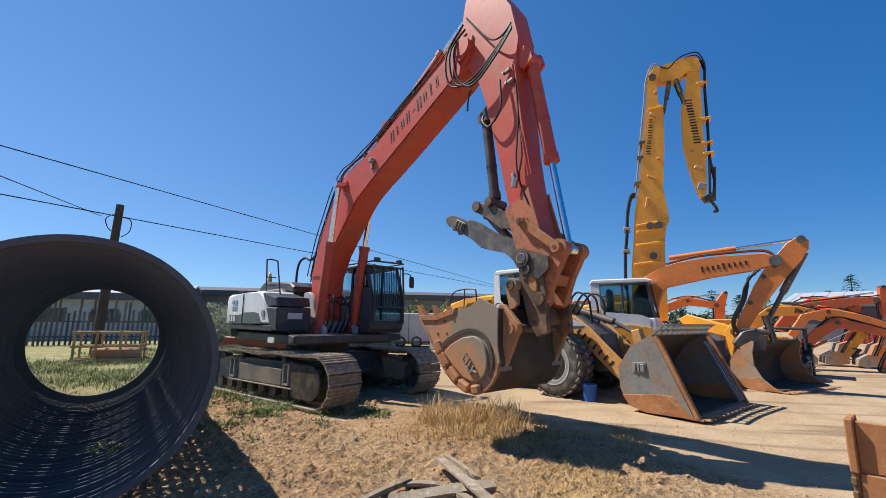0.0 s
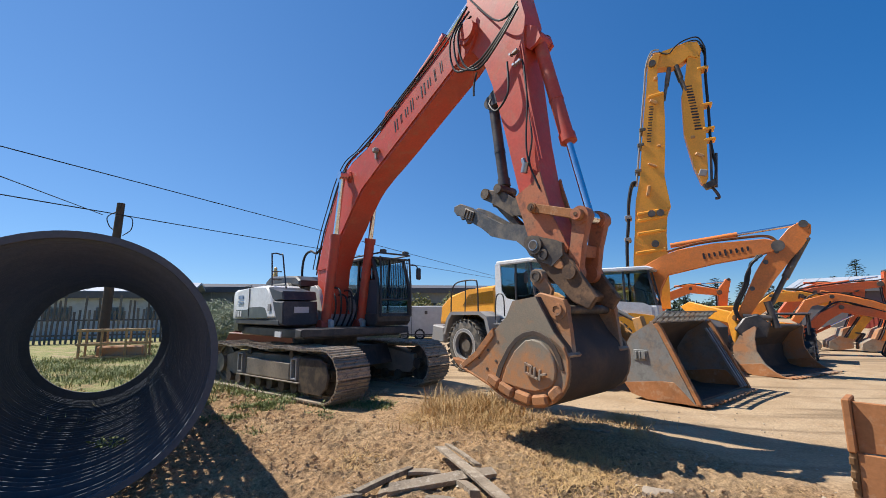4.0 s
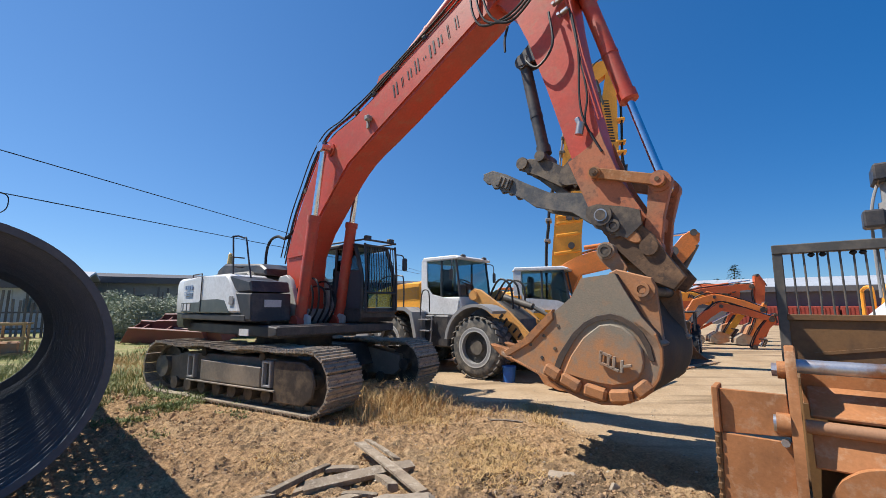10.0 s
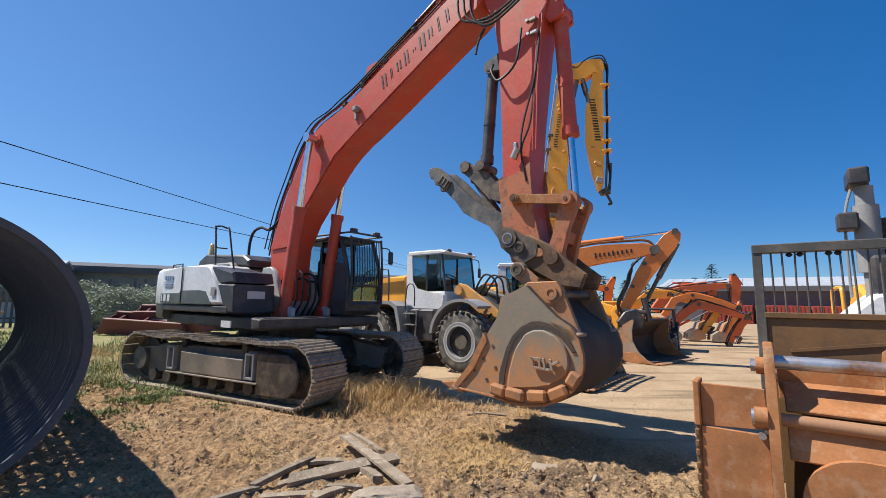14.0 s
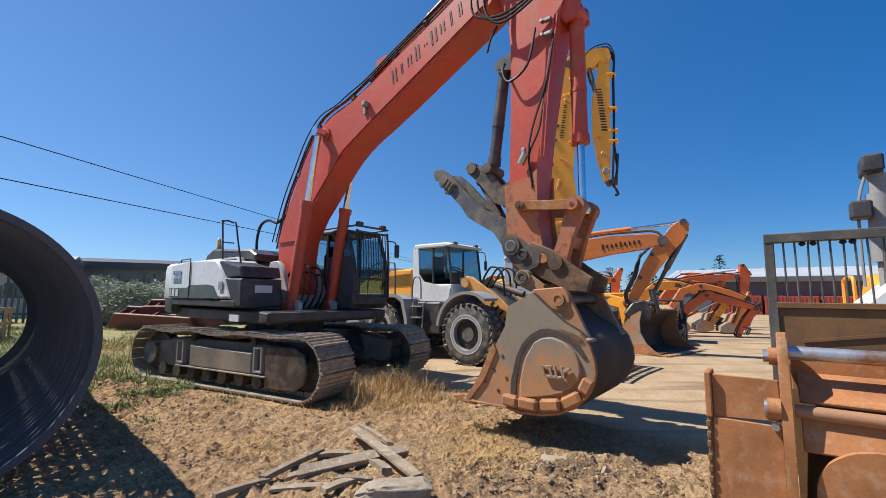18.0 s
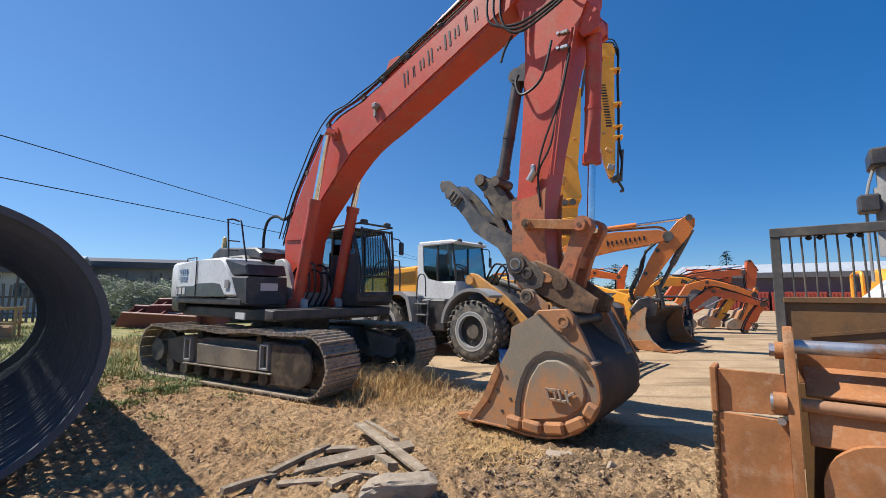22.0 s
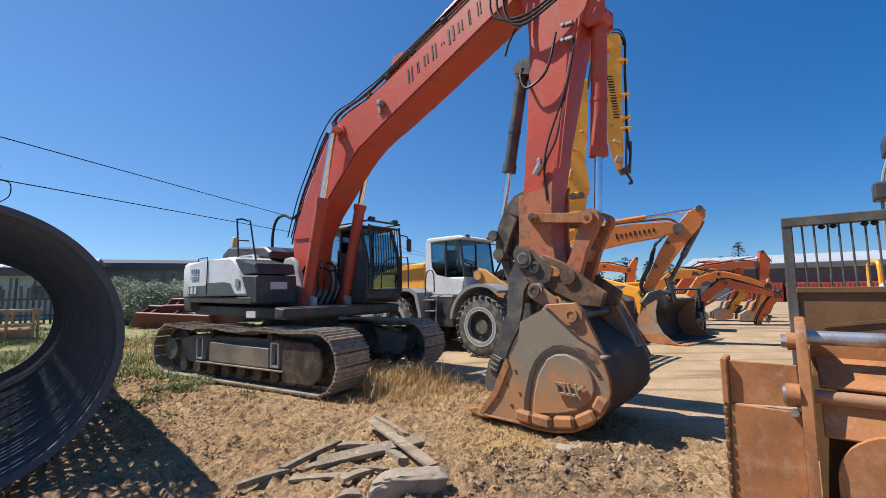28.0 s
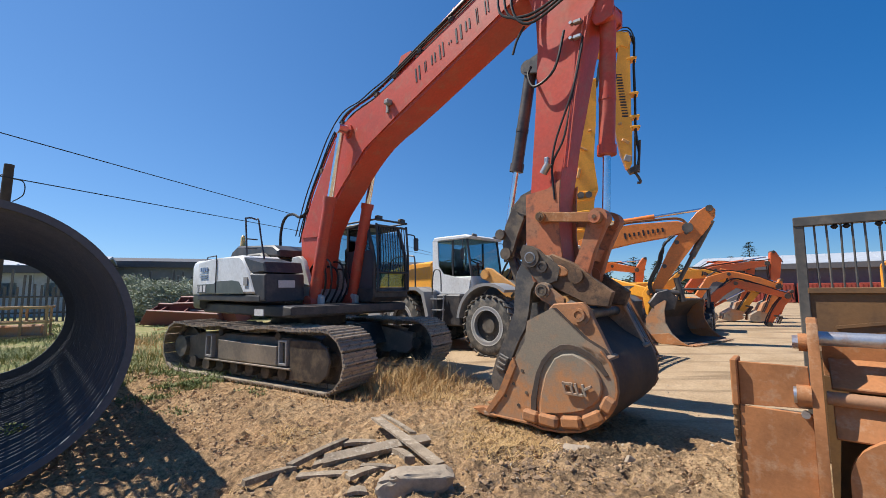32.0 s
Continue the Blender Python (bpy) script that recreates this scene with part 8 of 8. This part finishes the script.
clump = [(random.gauss(-0.85, 0.42), random.gauss(7.75, 0.42), 0.24, random.uniform(0.16, 0.44), 36) for _ in range(54)]
clump += [(random.gauss(-0.1, 0.45), random.gauss(7.2, 0.4), 0.25, random.uniform(0.08, 0.22), 20) for _ in range(24)]
clump += [(random.gauss(-0.8, 0.6), random.gauss(6.7, 0.4), 0.25, random.uniform(0.05, 0.14), 18) for _ in range(26)]
clump += [(random.gauss(1.35, 0.35), random.gauss(7.1, 0.18), 0.2, random.uniform(0.06, 0.15), 22) for _ in range(14)]
blades("dry_grass", STRAW, clump, "dry yellow grass clump beside the crawler", "grass", 1.1, 0.0036)
flat_straw = [(x, y, 0.25, random.uniform(0.03, 0.07), 22) for x, y in scatter(560, -2.2, 1.7, 4.4, 7.9, lambda x, y: noise.noise((x * 0.9, y * 0.9, 4)) > 0.02 + 0.10 * abs(x + 0.2) + 0.12 * max(0, 5.2 - y))]
flat_straw += [(x, y, 0.3, random.uniform(0.02, 0.05), 14) for x, y in scatter(240, -4.2, 2.6, 3.4, 7.8, lambda x, y: y + 1.3 * max(x, 0) < 8.6)]
blades("trampled_straw", STRAW, flat_straw, "trampled dry straw over the dirt", "grass", 2.6, 0.0032)
green = [(x, y, 0.16, random.uniform(0.03, 0.08), 30) for x, y in scatter(90, -5.4, -2.6, 5.7, 8.4, lambda x, y: noise.noise((x * 0.9, y * 0.9, 1)) > 0.10)]
green += [(x, y, 0.22, random.uniform(0.06, 0.18), 30) for x, y in scatter(150, -8.8, -4.6, 7.6, 10.6, lambda x, y: noise.noise((x * 0.6, y * 0.6, 2)) > 0.0)]
green += [(x, y, 0.5, random.uniform(0.10, 0.25), 34) for x, y in scatter(620, -20.0, -6.0, 5.5, 20.0, lambda x, y: noise.noise((x * 0.35, y * 0.35, 6)) > -0.15 and x + y < 6)]
green += [(x, y, 0.2, random.uniform(0.04, 0.12), 34) for x, y in scatter(130, -6.6, -4.4, 7.3, 8.8, lambda x, y: noise.noise((x * 0.8, y * 0.8, 5)) > -0.1)]
blades("green_weeds", WEED, green, "low green weeds growing in the dirt", "weeds", 1.0, 0.007)
dry = [(x, y, 0.3, random.uniform(0.08, 0.25) * (0.35 if y < 10.5 else 1.0), 16) for x, y in scatter(400, -13.0, -4.0, 6.0, 19.0, lambda x, y: noise.noise((x * 0.45, y * 0.45, 9)) > (0.28 if y < 10.5 else 0.05))]
blades("dry_weeds", STRAW, dry, "dry yellow weeds mixed with the green", "weeds", 0.9, 0.007)
leafy("broad_weeds", WEED, [((x, y, 0.04), (0.11, 0.11, 0.06)) for x, y in scatter(16, -5.4, -2.9, 5.6, 9.0, lambda x, y: noise.noise((x * 0.9, y * 0.9, 1)) > 0.12)] + [((-4.95 + random.uniform(-0.15, 0.15), 4.45 + random.uniform(-0.15, 0.15), 0.22), (0.10, 0.10, 0.06)) for _ in range(3)], 0.026, 900, "broad-leaved green weeds on the dirt", "weeds")


def stones(name, mat, spots, label, category, lift=0.15):
    """Small broken clods, each a squashed and jittered lump of twenty faces."""
    g = (1 + 5 ** 0.5) / 2
    base = [Vector(v).normalized() for v in ((-1, g, 0), (1, g, 0), (-1, -g, 0), (1, -g, 0), (0, -1, g), (0, 1, g), (0, -1, -g), (0, 1, -g), (g, 0, -1), (g, 0, 1), (-g, 0, -1), (-g, 0, 1))]
    tris = [(i, j, k) for i in range(12) for j in range(i + 1, 12) for k in range(j + 1, 12) if (base[i] - base[j]).length < 1.1 and (base[j] - base[k]).length < 1.1 and (base[i] - base[k]).length < 1.1]
    verts, faces = [], []
    for x, y, s in spots:
        a, n = random.uniform(0, 6.28), len(verts)
        c, d = math.cos(a), math.sin(a)
        z = ground_height(x, y)
        sx, sy, sz = s * random.uniform(0.8, 1.5), s * random.uniform(0.7, 1.1), s * random.uniform(0.5, 0.9)
        for v in base:
            k = random.uniform(0.6, 1.3)
            u, w = v.x * sx * k, v.y * sy * k
            verts.append((x + c * u - d * w, y + d * u + c * w, z + v.z * sz * k + s * lift))
        faces += [tuple(n + i for i in q) for q in tris]
    me = bpy.data.meshes.new(name)
    me.from_pydata(verts, [], faces)
    bm = B()
    bm.from_mesh(me)
    bmesh.ops.recalc_face_normals(bm, faces=bm.faces)
    bm.to_mesh(me)
    bm.free()
    me.materials.append(mat)
    return tagged(new(name, me), label, category, kind="stuff")


CLOD = material("dirt_clod", (0.43, 0.275, 0.15), 0.95, spots=(0.33, 0.215, 0.12), amount=0.9, scale=3, fine=40, bump=0.5)
PEBBLE = material("pale_pebble", (0.46, 0.38, 0.28), 0.9, spots=(0.36, 0.27, 0.18), amount=0.9, scale=3, fine=30, bump=0.3)
spots = [(x, y, random.uniform(0.004, 0.014) + 0.018 * random.random() ** 6) for x, y in scatter(2100, -4.5, 3.2, 3.0, 7.4, lambda x, y: noise.noise((x * 1.1, y * 1.1, 3)) > -0.05 and y + 1.3 * max(x, 0) < 8.6)]
spots += [(random.gauss(1.6, 0.6), random.gauss(4.3, 0.30), random.uniform(0.004, 0.013) + 0.012 * random.random() ** 6) for _ in range(600)]
spots += [(x, y, random.uniform(0.006, 0.02)) for x, y in scatter(900, -5.5, -2.2, 4.4, 7.6, lambda x, y: noise.noise((x * 1.3, y * 1.3, 7)) > 0.05)]
spots += [(x, y, random.uniform(0.03, 0.07)) for x, y in scatter(90, -6.4, -4.6, 7.6, 8.9)]
stones("clods", CLOD, spots, "brown clods of broken dirt", "dirt")
DARK_CLOD = material("moist_dirt_clod", (0.27, 0.18, 0.108), 0.95, spots=(0.18, 0.122, 0.078), amount=0.9, scale=3, fine=40, bump=0.5)
spots = [(random.gauss(0.85, 0.6), random.gauss(4.1, 0.32), random.uniform(0.006, 0.018) + 0.03 * random.random() ** 5) for _ in range(650)]
spots += [(random.gauss(-2.0, 0.8), random.gauss(4.3, 0.5), random.uniform(0.004, 0.014)) for _ in range(150)]
spots += [(random.gauss(-4.2, 0.8), random.gauss(6.6, 0.6), random.uniform(0.006, 0.02)) for _ in range(200)]
stones("moist_clods", DARK_CLOD, spots, "dark moist clods of turned dirt", "dirt", -0.2)
stones("pebbles", PEBBLE, [(x, y, random.uniform(0.006, 0.018)) for x, y in scatter(600, -4.0, 3.6, 3.0, 9.5)], "pale pebbles strewn over the dirt", "stones")


# ---- what moves ----
def motions():
    steps = [0.5 * k for k in range(65)]
    fine = sorted(set(steps + [22.25, 22.75, 23.25, 23.75, 24.25, 0.25, 0.75, 1.25]))
    walk(excavator, [(t, machine_at(t)) for t in steps])
    table = [(t, excavator_rows(t)) for t in fine]
    for k, (ob, _) in enumerate(table[0][1]):
        walk(ob, [(t, rows[k][1]) for t, rows in table])
    roll = [0.0, 3.0] + [3.25 + 0.25 * k for k in range(28)] + [10.25, 32.0]
    for ob, side, k in shoes:
        walk(ob, [(t, shoe_pose(side, k, knots(DRIVE, t))) for t in roll])


motions()
